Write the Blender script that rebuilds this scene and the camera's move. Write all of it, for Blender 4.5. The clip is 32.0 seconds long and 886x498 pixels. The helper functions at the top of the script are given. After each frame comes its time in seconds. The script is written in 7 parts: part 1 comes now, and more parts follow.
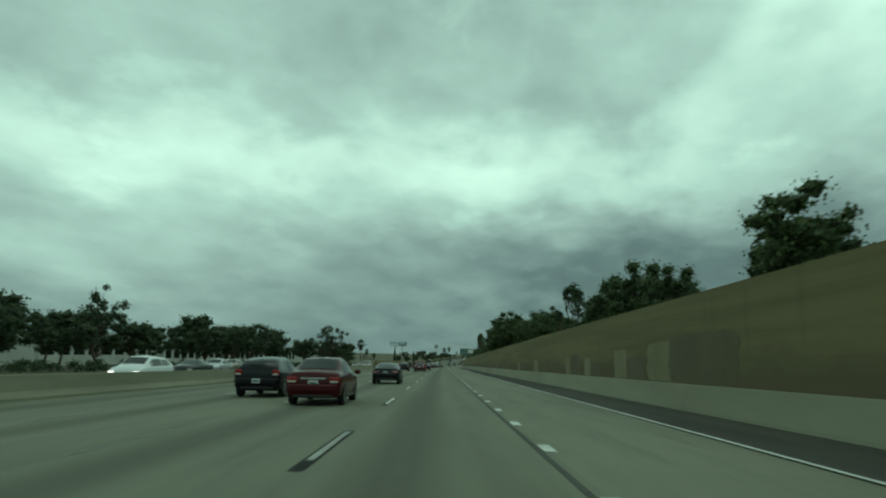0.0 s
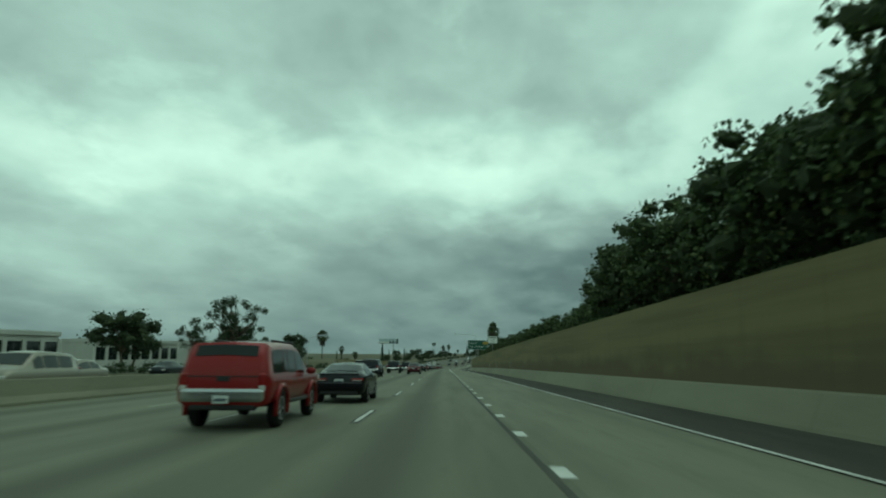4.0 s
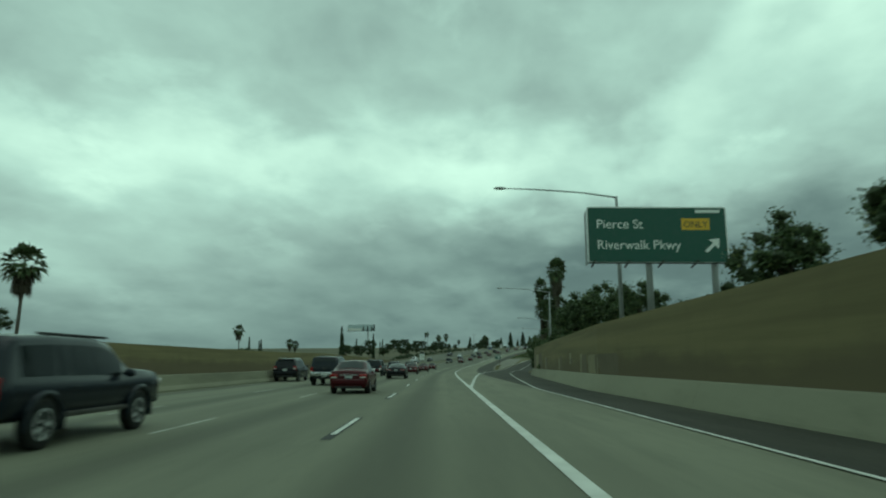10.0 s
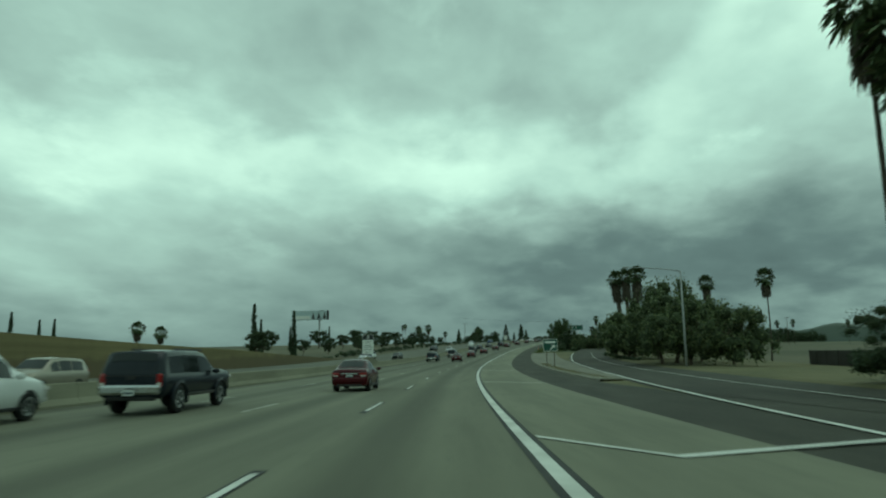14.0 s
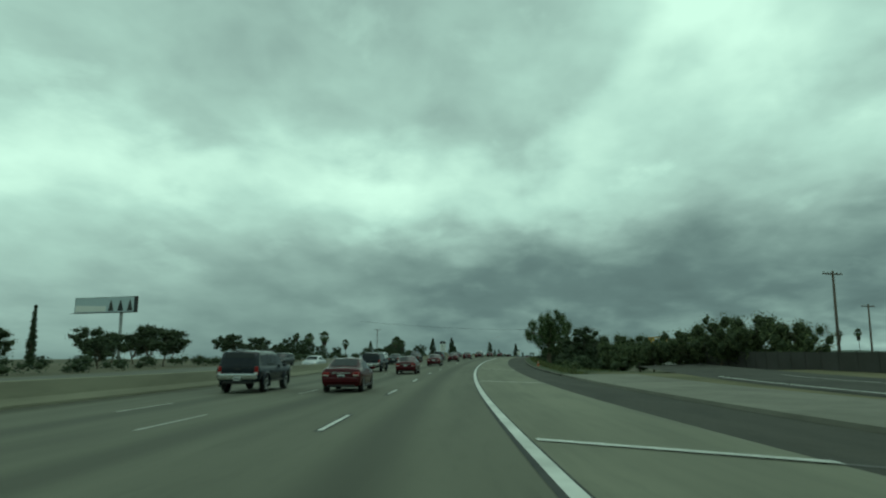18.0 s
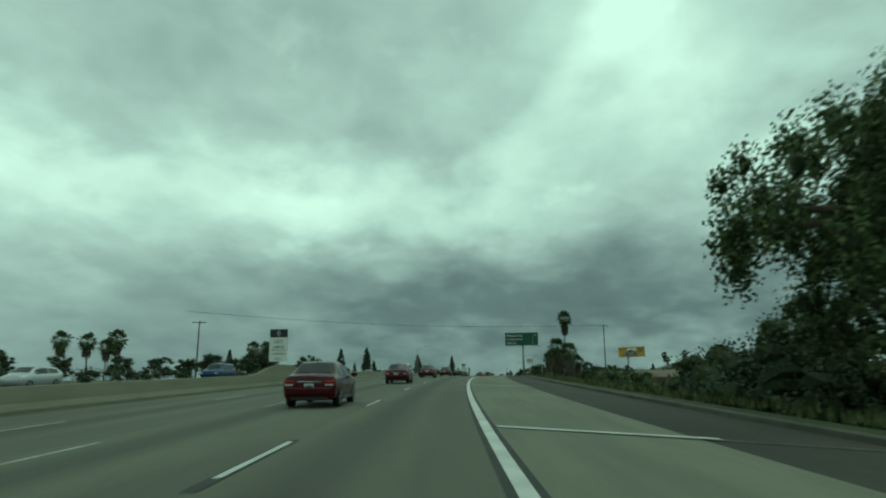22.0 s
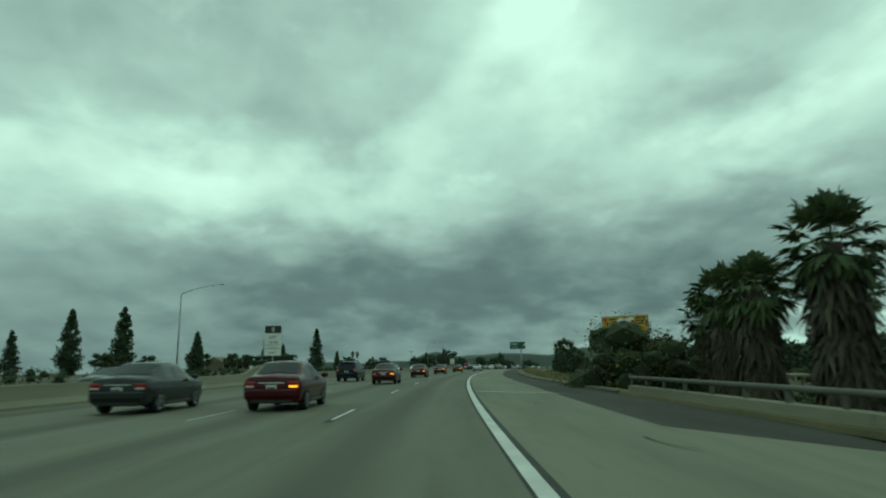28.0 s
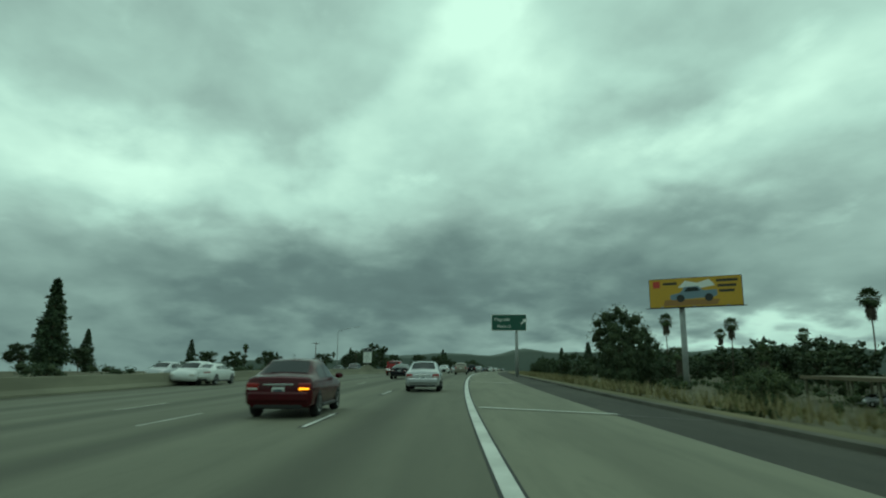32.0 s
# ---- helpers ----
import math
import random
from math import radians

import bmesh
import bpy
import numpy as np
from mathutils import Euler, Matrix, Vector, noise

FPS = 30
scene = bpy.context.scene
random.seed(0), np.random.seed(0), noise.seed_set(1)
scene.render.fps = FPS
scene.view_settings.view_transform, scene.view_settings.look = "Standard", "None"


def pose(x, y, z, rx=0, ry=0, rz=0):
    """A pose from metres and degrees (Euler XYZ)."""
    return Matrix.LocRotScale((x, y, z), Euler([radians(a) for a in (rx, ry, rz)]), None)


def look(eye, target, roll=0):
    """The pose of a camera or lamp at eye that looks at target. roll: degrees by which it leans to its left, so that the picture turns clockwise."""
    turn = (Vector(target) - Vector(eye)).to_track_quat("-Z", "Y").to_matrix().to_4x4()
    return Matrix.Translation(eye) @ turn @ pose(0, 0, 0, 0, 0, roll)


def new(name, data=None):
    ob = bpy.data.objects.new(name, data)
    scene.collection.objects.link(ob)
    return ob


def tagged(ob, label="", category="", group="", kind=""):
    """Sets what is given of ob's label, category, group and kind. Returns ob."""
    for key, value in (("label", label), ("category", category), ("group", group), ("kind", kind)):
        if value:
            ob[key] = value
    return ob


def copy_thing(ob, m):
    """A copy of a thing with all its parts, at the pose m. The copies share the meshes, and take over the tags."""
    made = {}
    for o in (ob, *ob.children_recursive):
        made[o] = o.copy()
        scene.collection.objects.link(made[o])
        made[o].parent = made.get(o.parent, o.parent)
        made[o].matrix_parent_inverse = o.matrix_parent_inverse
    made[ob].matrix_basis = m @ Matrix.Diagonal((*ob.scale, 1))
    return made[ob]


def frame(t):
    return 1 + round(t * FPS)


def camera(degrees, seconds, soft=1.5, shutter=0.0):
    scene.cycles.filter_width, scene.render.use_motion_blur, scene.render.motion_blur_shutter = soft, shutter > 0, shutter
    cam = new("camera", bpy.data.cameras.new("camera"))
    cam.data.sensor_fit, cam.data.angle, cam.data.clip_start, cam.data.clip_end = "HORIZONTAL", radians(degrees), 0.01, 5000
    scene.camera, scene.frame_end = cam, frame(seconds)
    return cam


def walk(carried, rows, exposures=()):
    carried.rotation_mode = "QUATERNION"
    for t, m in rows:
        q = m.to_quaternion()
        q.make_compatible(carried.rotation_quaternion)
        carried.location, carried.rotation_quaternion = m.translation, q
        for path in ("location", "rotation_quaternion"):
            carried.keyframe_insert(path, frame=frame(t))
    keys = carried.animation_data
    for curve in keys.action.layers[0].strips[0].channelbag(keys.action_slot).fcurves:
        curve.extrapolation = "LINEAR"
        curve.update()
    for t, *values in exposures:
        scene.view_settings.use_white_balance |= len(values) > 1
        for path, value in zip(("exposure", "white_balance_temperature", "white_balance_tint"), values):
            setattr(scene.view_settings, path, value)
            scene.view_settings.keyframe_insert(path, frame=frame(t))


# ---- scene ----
cam = camera(69.4, 32.0, soft=2.08, shutter=0.22)
# seconds, x, y, z, tilt, lean, turn
ROWS = [
    (0, 0.00, 0.00, 1.42, 99.20, -0.99, -3.45),
    (0.5, 0.86, 14.41, 1.17, 99.22, -0.84, -3.38),
    (1, 1.71, 28.86, 0.91, 99.19, -0.71, -3.37),
    (1.5, 2.57, 43.34, 0.65, 99.20, -0.61, -3.40),
    (2, 3.44, 57.86, 0.40, 99.24, -0.54, -3.43),
    (2.5, 4.32, 72.42, 0.15, 99.23, -0.49, -3.50),
    (3, 5.23, 87.05, -0.10, 99.22, -0.44, -3.60),
    (3.5, 6.15, 101.73, -0.36, 99.18, -0.38, -3.63),
    (4, 7.08, 116.49, -0.62, 99.23, -0.34, -3.56),
    (4.5, 8.00, 131.34, -0.87, 99.27, -0.34, -3.50),
    (5, 8.91, 146.28, -1.12, 99.27, -0.39, -3.52),
    (5.5, 9.85, 161.34, -1.37, 99.23, -0.47, -3.62),
    (6, 10.83, 176.50, -1.64, 99.23, -0.51, -3.72),
    (6.5, 11.82, 191.79, -1.90, 99.25, -0.44, -3.72),
    (7, 12.82, 207.19, -2.16, 99.22, -0.30, -3.69),
    (7.5, 13.81, 222.70, -2.45, 99.09, -0.18, -3.62),
    (8, 14.78, 238.29, -2.76, 99.04, -0.16, -3.56),
    (8.5, 15.77, 253.92, -3.09, 99.00, -0.19, -3.64),
    (9, 16.77, 269.55, -3.42, 98.99, -0.21, -3.71),
    (9.5, 17.79, 285.13, -3.76, 98.94, -0.19, -3.77),
    (10, 18.83, 300.63, -4.11, 98.92, -0.13, -3.94),
    (10.5, 19.92, 316.04, -4.46, 98.96, -0.09, -4.12),
    (11, 21.04, 331.39, -4.79, 98.96, -0.04, -4.24),
    (11.5, 22.19, 346.71, -5.13, 98.97, 0.04, -4.36),
    (12, 23.36, 362.02, -5.47, 98.91, 0.13, -4.36),
    (12.5, 24.53, 377.34, -5.82, 98.87, 0.24, -4.36),
    (13, 25.72, 392.68, -6.19, 98.81, 0.43, -4.51),
    (13.5, 26.98, 408.04, -6.56, 98.86, 0.60, -4.86),
    (14, 28.36, 423.44, -6.92, 98.90, 0.62, -5.42),
    (14.5, 29.93, 438.88, -7.27, 99.00, 0.54, -6.20),
    (15, 31.74, 454.34, -7.55, 99.37, 0.44, -7.09),
    (15.5, 33.79, 469.83, -7.74, 99.68, 0.36, -7.98),
    (16, 36.08, 485.33, -7.86, 99.81, 0.33, -8.83),
    (16.5, 38.60, 500.81, -7.97, 99.85, 0.30, -9.67),
    (17, 41.35, 516.26, -8.03, 100.11, 0.25, -10.54),
    (17.5, 44.34, 531.63, -8.02, 100.43, 0.15, -11.47),
    (18, 47.58, 546.90, -7.92, 100.71, 0.00, -12.49),
    (18.5, 51.07, 562.05, -7.75, 100.98, -0.11, -13.49),
    (19, 54.80, 577.07, -7.50, 101.28, -0.18, -14.36),
    (19.5, 58.71, 591.94, -7.18, 101.58, -0.11, -15.15),
    (20, 62.82, 606.67, -6.78, 101.85, 0.10, -15.98),
    (20.5, 67.09, 621.23, -6.33, 101.98, 0.33, -16.75),
    (21, 71.53, 635.63, -5.85, 102.09, 0.50, -17.47),
    (21.5, 76.11, 649.87, -5.36, 102.07, 0.54, -18.19),
    (22, 80.85, 663.94, -4.88, 102.06, 0.38, -19.05),
    (22.5, 85.76, 677.85, -4.42, 101.97, 0.19, -19.85),
    (23, 90.82, 691.61, -3.97, 102.00, 0.09, -20.52),
    (23.5, 96.02, 705.25, -3.52, 101.97, 0.08, -21.23),
    (24, 101.36, 718.79, -3.08, 101.86, 0.16, -21.79),
    (24.5, 106.81, 732.24, -2.69, 101.67, 0.23, -22.38),
    (25, 112.41, 745.60, -2.34, 101.49, 0.22, -23.09),
    (25.5, 118.19, 758.87, -2.04, 101.31, 0.16, -23.96),
    (26, 124.17, 772.06, -1.80, 101.03, 0.13, -24.83),
    (26.5, 130.35, 785.16, -1.63, 100.80, 0.13, -25.68),
    (27, 136.71, 798.15, -1.49, 100.70, 0.21, -26.49),
    (27.5, 143.24, 811.04, -1.37, 100.70, 0.35, -27.28),
    (28, 149.94, 823.81, -1.25, 100.70, 0.55, -28.06),
    (28.5, 156.80, 836.47, -1.12, 100.71, 0.68, -28.88),
    (29, 163.81, 849.01, -1.01, 100.64, 0.82, -29.47),
    (29.5, 170.92, 861.46, -0.91, 100.58, 0.84, -30.00),
    (30, 178.14, 873.81, -0.82, 100.53, 0.75, -30.65),
    (30.5, 185.50, 886.05, -0.75, 100.52, 0.57, -31.39),
    (31, 193.01, 898.16, -0.67, 100.53, 0.35, -32.19),
    (31.5, 200.66, 910.15, -0.58, 100.62, 0.10, -32.93),
    (32, 208.46, 922.02, -0.47, 100.70, -0.18, -33.66),
]
walk(cam, [(t, pose(x, y, z, a, b, c)) for t, x, y, z, a, b, c in ROWS])


# ---- node helpers ----
def mat(name, rough=0.8, metal=0.0, spec=0.5):
    m = bpy.data.materials.new(name)
    m.use_nodes = True
    nt = m.node_tree
    b = nt.nodes["Principled BSDF"]
    b.inputs["Roughness"].default_value = rough
    b.inputs["Metallic"].default_value = metal
    b.inputs["Specular IOR Level"].default_value = spec
    return m, nt, b


def nd(nt, kind, **kw):
    n = nt.nodes.new(kind)
    for k, v in kw.items():
        n.inputs[k.replace("_", " ")].default_value = v
    return n


def noise_tex(nt, vec, scale, detail=4.0, rough=0.55):
    n = nd(nt, "ShaderNodeTexNoise", Scale=scale, Detail=detail, Roughness=rough)
    if vec is not None:
        nt.links.new(vec, n.inputs["Vector"])
    return n.outputs["Fac"]


def math_n(nt, op, a, b=0.0, clamp=False):
    n = nt.nodes.new("ShaderNodeMath")
    n.operation, n.use_clamp = op, clamp
    for i, v in enumerate((a, b)):
        if isinstance(v, (int, float)):
            n.inputs[i].default_value = v
        else:
            nt.links.new(v, n.inputs[i])
    return n.outputs[0]


def step_n(nt, v, lo, hi, a=0.0, b=1.0):
    n = nd(nt, "ShaderNodeMapRange")
    n.interpolation_type = "SMOOTHSTEP"
    for i, x in enumerate((v, lo, hi, a, b)):
        if isinstance(x, (int, float)):
            n.inputs[i].default_value = x
        else:
            nt.links.new(x, n.inputs[i])
    return n.outputs[0]


def mix_c(nt, fac, a, b, kind="MIX"):
    n = nt.nodes.new("ShaderNodeMix")
    n.data_type, n.blend_type = "RGBA", kind
    for i, v in ((0, fac), (6, a), (7, b)):
        if isinstance(v, tuple):
            n.inputs[i].default_value = (*v[:3], 1.0)
        elif isinstance(v, (int, float)):
            n.inputs[i].default_value = v
        else:
            nt.links.new(v, n.inputs[i])
    return n.outputs[2]


def bump(nt, b, height, strength=0.3, dist=0.02):
    n = nd(nt, "ShaderNodeBump", Strength=strength, Distance=dist)
    nt.links.new(height, n.inputs["Height"])
    nt.links.new(n.outputs["Normal"], b.inputs["Normal"])


def coords(nt, kind="Object"):
    return nt.nodes.new("ShaderNodeTexCoord").outputs[kind]


def stretch(nt, vec, sx, sy, sz):
    n = nt.nodes.new("ShaderNodeMapping")
    n.inputs["Scale"].default_value = (sx, sy, sz)
    nt.links.new(vec, n.inputs["Vector"])
    return n.outputs[0]


# ---- sky: a grey-green overcast of stratocumulus ----
def make_sky():
    w = bpy.data.worlds.new("overcast_sky")
    scene.world = w
    w.use_nodes = True
    nt = w.node_tree
    bg = nt.nodes["Background"]
    d = coords(nt, "Generated")
    sep = nt.nodes.new("ShaderNodeSeparateXYZ")
    nt.links.new(d, sep.inputs[0])
    x, y, z = sep.outputs
    up = math_n(nt, "ADD", math_n(nt, "MAXIMUM", z, 0.0), 0.30)
    px, py = math_n(nt, "DIVIDE", x, up), math_n(nt, "DIVIDE", y, up)
    # the rolls of cloud lie along one bearing
    ca, sa = math.cos(radians(24)), math.sin(radians(24))
    comb = nt.nodes.new("ShaderNodeCombineXYZ")
    nt.links.new(math_n(nt, "SUBTRACT", math_n(nt, "MULTIPLY", px, ca), math_n(nt, "MULTIPLY", py, sa)), comb.inputs[0])
    nt.links.new(math_n(nt, "ADD", math_n(nt, "MULTIPLY", px, sa), math_n(nt, "MULTIPLY", py, ca)), comb.inputs[1])
    flat = comb.outputs[0]

    def billow(scale, detail, rough, twist, gain, along=0.6):
        n = nd(nt, "ShaderNodeTexNoise", Scale=scale, Detail=detail, Roughness=rough, Distortion=twist)
        nt.links.new(stretch(nt, flat, 1.0, along, 1.0), n.inputs["Vector"])
        return math_n(nt, "MULTIPLY", math_n(nt, "SUBTRACT", n.outputs["Fac"], 0.5), gain)

    # the far base of the cloud is smooth, its nearer parts billow
    az0, el0 = math_n(nt, "ARCTAN2", x, y), math_n(nt, "ARCSINE", z)
    near = step_n(nt, el0, radians(3), radians(17), 0.30, 1.0)
    v = math_n(nt, "ADD", billow(2.2, 5.0, 0.46, 0.15, 0.46, 0.7), math_n(nt, "MULTIPLY", billow(6.0, 6.0, 0.50, 0.2, 0.34, 0.9), near))
    # small bright breaks with crisp rims
    brk = step_n(nt, billow(4.4, 5.0, 0.52, 0.2, 1.0, 0.8), 0.06, 0.20)
    v = math_n(nt, "ADD", v, math_n(nt, "MULTIPLY", math_n(nt, "MULTIPLY", brk, near), 0.10))
    wa, we = billow(3.6, 4.0, 0.46, 0.15, 0.28, 0.9), billow(4.4, 5.0, 0.48, 0.15, 0.19, 0.9)
    az, el = math_n(nt, "ADD", az0, wa), math_n(nt, "ADD", el0, we)
    # the grey upper deck hangs lower or higher along its edge, with a bright rim under it
    edge = nt.nodes.new("ShaderNodeFloatCurve")
    curve = edge.mapping.curves[0]
    pts = [((a + 45) / 110, e / 60) for a, e in DECK_EDGE]
    curve.points[0].location, curve.points[1].location = pts[0], pts[-1]
    for q in pts[1:-1]:
        curve.points.new(*q)
    for q in curve.points:
        q.handle_type = "VECTOR"
    edge.mapping.update()
    nt.links.new(math_n(nt, "DIVIDE", math_n(nt, "ADD", az0, radians(45)), radians(110)), edge.inputs["Value"])
    gap = math_n(nt, "SUBTRACT", el, math_n(nt, "MULTIPLY", edge.outputs[0], radians(60)))
    v = math_n(nt, "SUBTRACT", v, math_n(nt, "MULTIPLY", step_n(nt, gap, radians(-1.2), radians(2.6)), 0.135))
    rim = math_n(nt, "DIVIDE", math_n(nt, "ADD", gap, radians(2.6)), radians(2.6))
    v = math_n(nt, "ADD", v, math_n(nt, "MULTIPLY", math_n(nt, "EXPONENT", math_n(nt, "MULTIPLY", math_n(nt, "MULTIPLY", rim, rim), -1.0)), 0.075))

    def blob(a, e, wide, high, tilt, gain):
        c, s = math.cos(radians(tilt)), math.sin(radians(tilt))
        da = math_n(nt, "SUBTRACT", az, radians(a))
        de = math_n(nt, "SUBTRACT", el, radians(e))
        p = math_n(nt, "DIVIDE", math_n(nt, "ADD", math_n(nt, "MULTIPLY", da, c), math_n(nt, "MULTIPLY", de, s)), radians(wide))
        q = math_n(nt, "DIVIDE", math_n(nt, "SUBTRACT", math_n(nt, "MULTIPLY", de, c), math_n(nt, "MULTIPLY", da, s)), radians(high))
        r2 = math_n(nt, "ADD", math_n(nt, "MULTIPLY", p, p), math_n(nt, "MULTIPLY", q, q))
        return math_n(nt, "MULTIPLY", math_n(nt, "EXPONENT", math_n(nt, "MULTIPLY", r2, -1.0)), gain)

    # thin and thick parts of the cloud deck, and an added dimmer overhead: azimuth, elevation, their spreads, tilt,
    # gain
    for cloud in DECK:
        v = math_n(nt, "ADD", v, blob(*cloud))
    # the light strip under the deck's edge
    base = step_n(nt, el0, radians(-1), radians(21), 0.42, 0.795)
    lum = math_n(nt, "ADD", base, math_n(nt, "MULTIPLY", v, 0.80))
    lum = math_n(nt, "MINIMUM", math_n(nt, "MAXIMUM", lum, 0.16), 1.10)
    ramp = nt.nodes.new("ShaderNodeValToRGB")
    nt.links.new(lum, ramp.inputs[0])
    e = ramp.color_ramp.elements
    e[0].position, e[0].color = 0.1, (0.057, 0.098, 0.096, 1)
    e[1].position, e[1].color = 1.0, (0.64, 1.0, 0.81, 1)
    for p, c in ((0.35, (0.126, 0.213, 0.197, 1)), (0.6, (0.288, 0.46, 0.40, 1)), (0.8, (0.45, 0.73, 0.61, 1))):
        k = e.new(p)
        k.color = c
    nt.links.new(ramp.outputs[0], bg.inputs["Color"])
    bg.inputs["Strength"].default_value = 1.0


# the last entry is added: it dims the unseen sky overhead to lessen light
DECK = [(6, 15.5, 9, 2.6, -10, 0.20), (-10, 15.5, 8, 3, -12, 0.20), (38, 29, 7, 9, 62, 0.34), (50, 22.7, 12, 2.4, 24, -0.17), (59, 19.5, 12, 2.2, 24, 0.16), (61, 14, 12, 2.0, 15, -0.12), (27, 15.0, 12, 3.0, -8, 0.10),
        (14, 7.5, 18, 3.6, 0, -0.20), (42, 9.5, 20, 5.0, 4, -0.28), (60, 2.8, 17, 1.6, 4, 0.46), (-24, 14, 6, 3.0, -10, 0.24), (-24, 7, 16, 4.0, 0, 0.18), (0, 75, 300, 32, 0, -0.22)]
# azimuth and elevation of the grey deck's lower edge, in degrees
DECK_EDGE = [(-45, 18), (-32, 18), (-27, 17), (-20, 19.5), (-14, 18.5), (-9, 18), (-4.5, 20.5), (0, 20.5), (3, 18.5), (7, 18.3), (10, 19.8), (15, 19.5), (19.8, 16.8), (23.6, 19.2), (26.8, 22.5), (30, 26.5), (34, 31), (40, 36), (48, 42), (65, 55)]
make_sky()
sun = new("sun", bpy.data.lights.new("sun", "SUN"))
sun.data.energy, sun.data.angle, sun.data.color = 0.35, radians(40), (0.80, 1.0, 0.88)
sun.matrix_world = look((0, 0, 50), (-6, -14, 0))
scene.view_settings.exposure = 0.0

# ---- the road's line: station, heading, grade in degrees ----
LINE = [(-200, -3.3, -1.0),
        (0, -3.19, -1.02), (40, -3.28, -1.0), (80, -3.4, -1.0), (120, -3.52, -0.98), (160, -3.59, -0.96), (200, -3.63, -1.0),
        (240, -3.73, -1.17), (280, -3.89, -1.27), (320, -3.82, -1.25), (360, -3.92, -1.28), (400, -4.74, -1.43), (440, -6.34, -1.15),
        (480, -8.39, -0.5), (520, -10.69, -0.07), (560, -12.87, 0.66), (600, -14.97, 1.47), (640, -17.34, 1.88), (680, -19.32, 1.82),
        (720, -21.54, 1.73), (760, -23.85, 1.28), (800, -25.51, 0.62), (840, -27.27, 0.47), (880, -29.52, 0.41), (920, -31.47, 0.3),
        (960, -33.56, 0.42), (1000, -35.71, 0.54),
        (1060, -37.5, 0.1), (1160, -39.5, 0.0), (1300, -40.5, 0.0), (2600, -41, 0.0)]
S0, S1 = -200, 2000
_st = np.arange(S0, S1 + 1, 1.0)
_hd = np.radians(np.interp(_st, [r[0] for r in LINE], [r[1] for r in LINE]))
_gr = np.radians(np.interp(_st, [r[0] for r in LINE], [r[2] for r in LINE]))
_ax, _ay, _az = np.cumsum(-np.sin(_hd)), np.cumsum(np.cos(_hd)), np.cumsum(np.sin(_gr))
_k = int(-S0)
_ax, _ay, _az = _ax - _ax[_k] + 1.89, _ay - _ay[_k] + -0.0, _az - _az[_k]


def road(s, u, h=0.0):
    """The place at station s, u metres to the right of the carriageway's right lane line, h above the road."""
    i = (s - S0)
    x, y, z, a = np.interp(i, _st - S0, _ax), np.interp(i, _st - S0, _ay), np.interp(i, _st - S0, _az), np.interp(i, _st - S0, _hd)
    return Vector((float(x + math.cos(a) * u), float(y + math.sin(a) * u), float(z + h)))


def heading(s):
    return math.degrees(float(np.interp(s, _st, _hd)))


def on_road(s, u, h=0.0, turn=0.0):
    p = road(s, u, h)
    return pose(p.x, p.y, p.z, math.degrees(float(np.interp(s, _st, _gr))), 0, heading(s) + turn)


def nearest(x, y):
    """Station and offset of a place in the plan."""
    sub = slice(0, len(_st), 10)
    i = int(np.argmin((_ax[sub] - x) ** 2 + (_ay[sub] - y) ** 2)) * 10
    a = _hd[i]
    du = (x - _ax[i]) * math.cos(a) + (y - _ay[i]) * math.sin(a)
    return float(_st[i]), float(du)


# ---- materials ----
def uv_parts(nt):
    sep = nt.nodes.new("ShaderNodeSeparateXYZ")
    uv = coords(nt, "UV")
    nt.links.new(uv, sep.inputs[0])
    return uv, sep.outputs[0], sep.outputs[1]


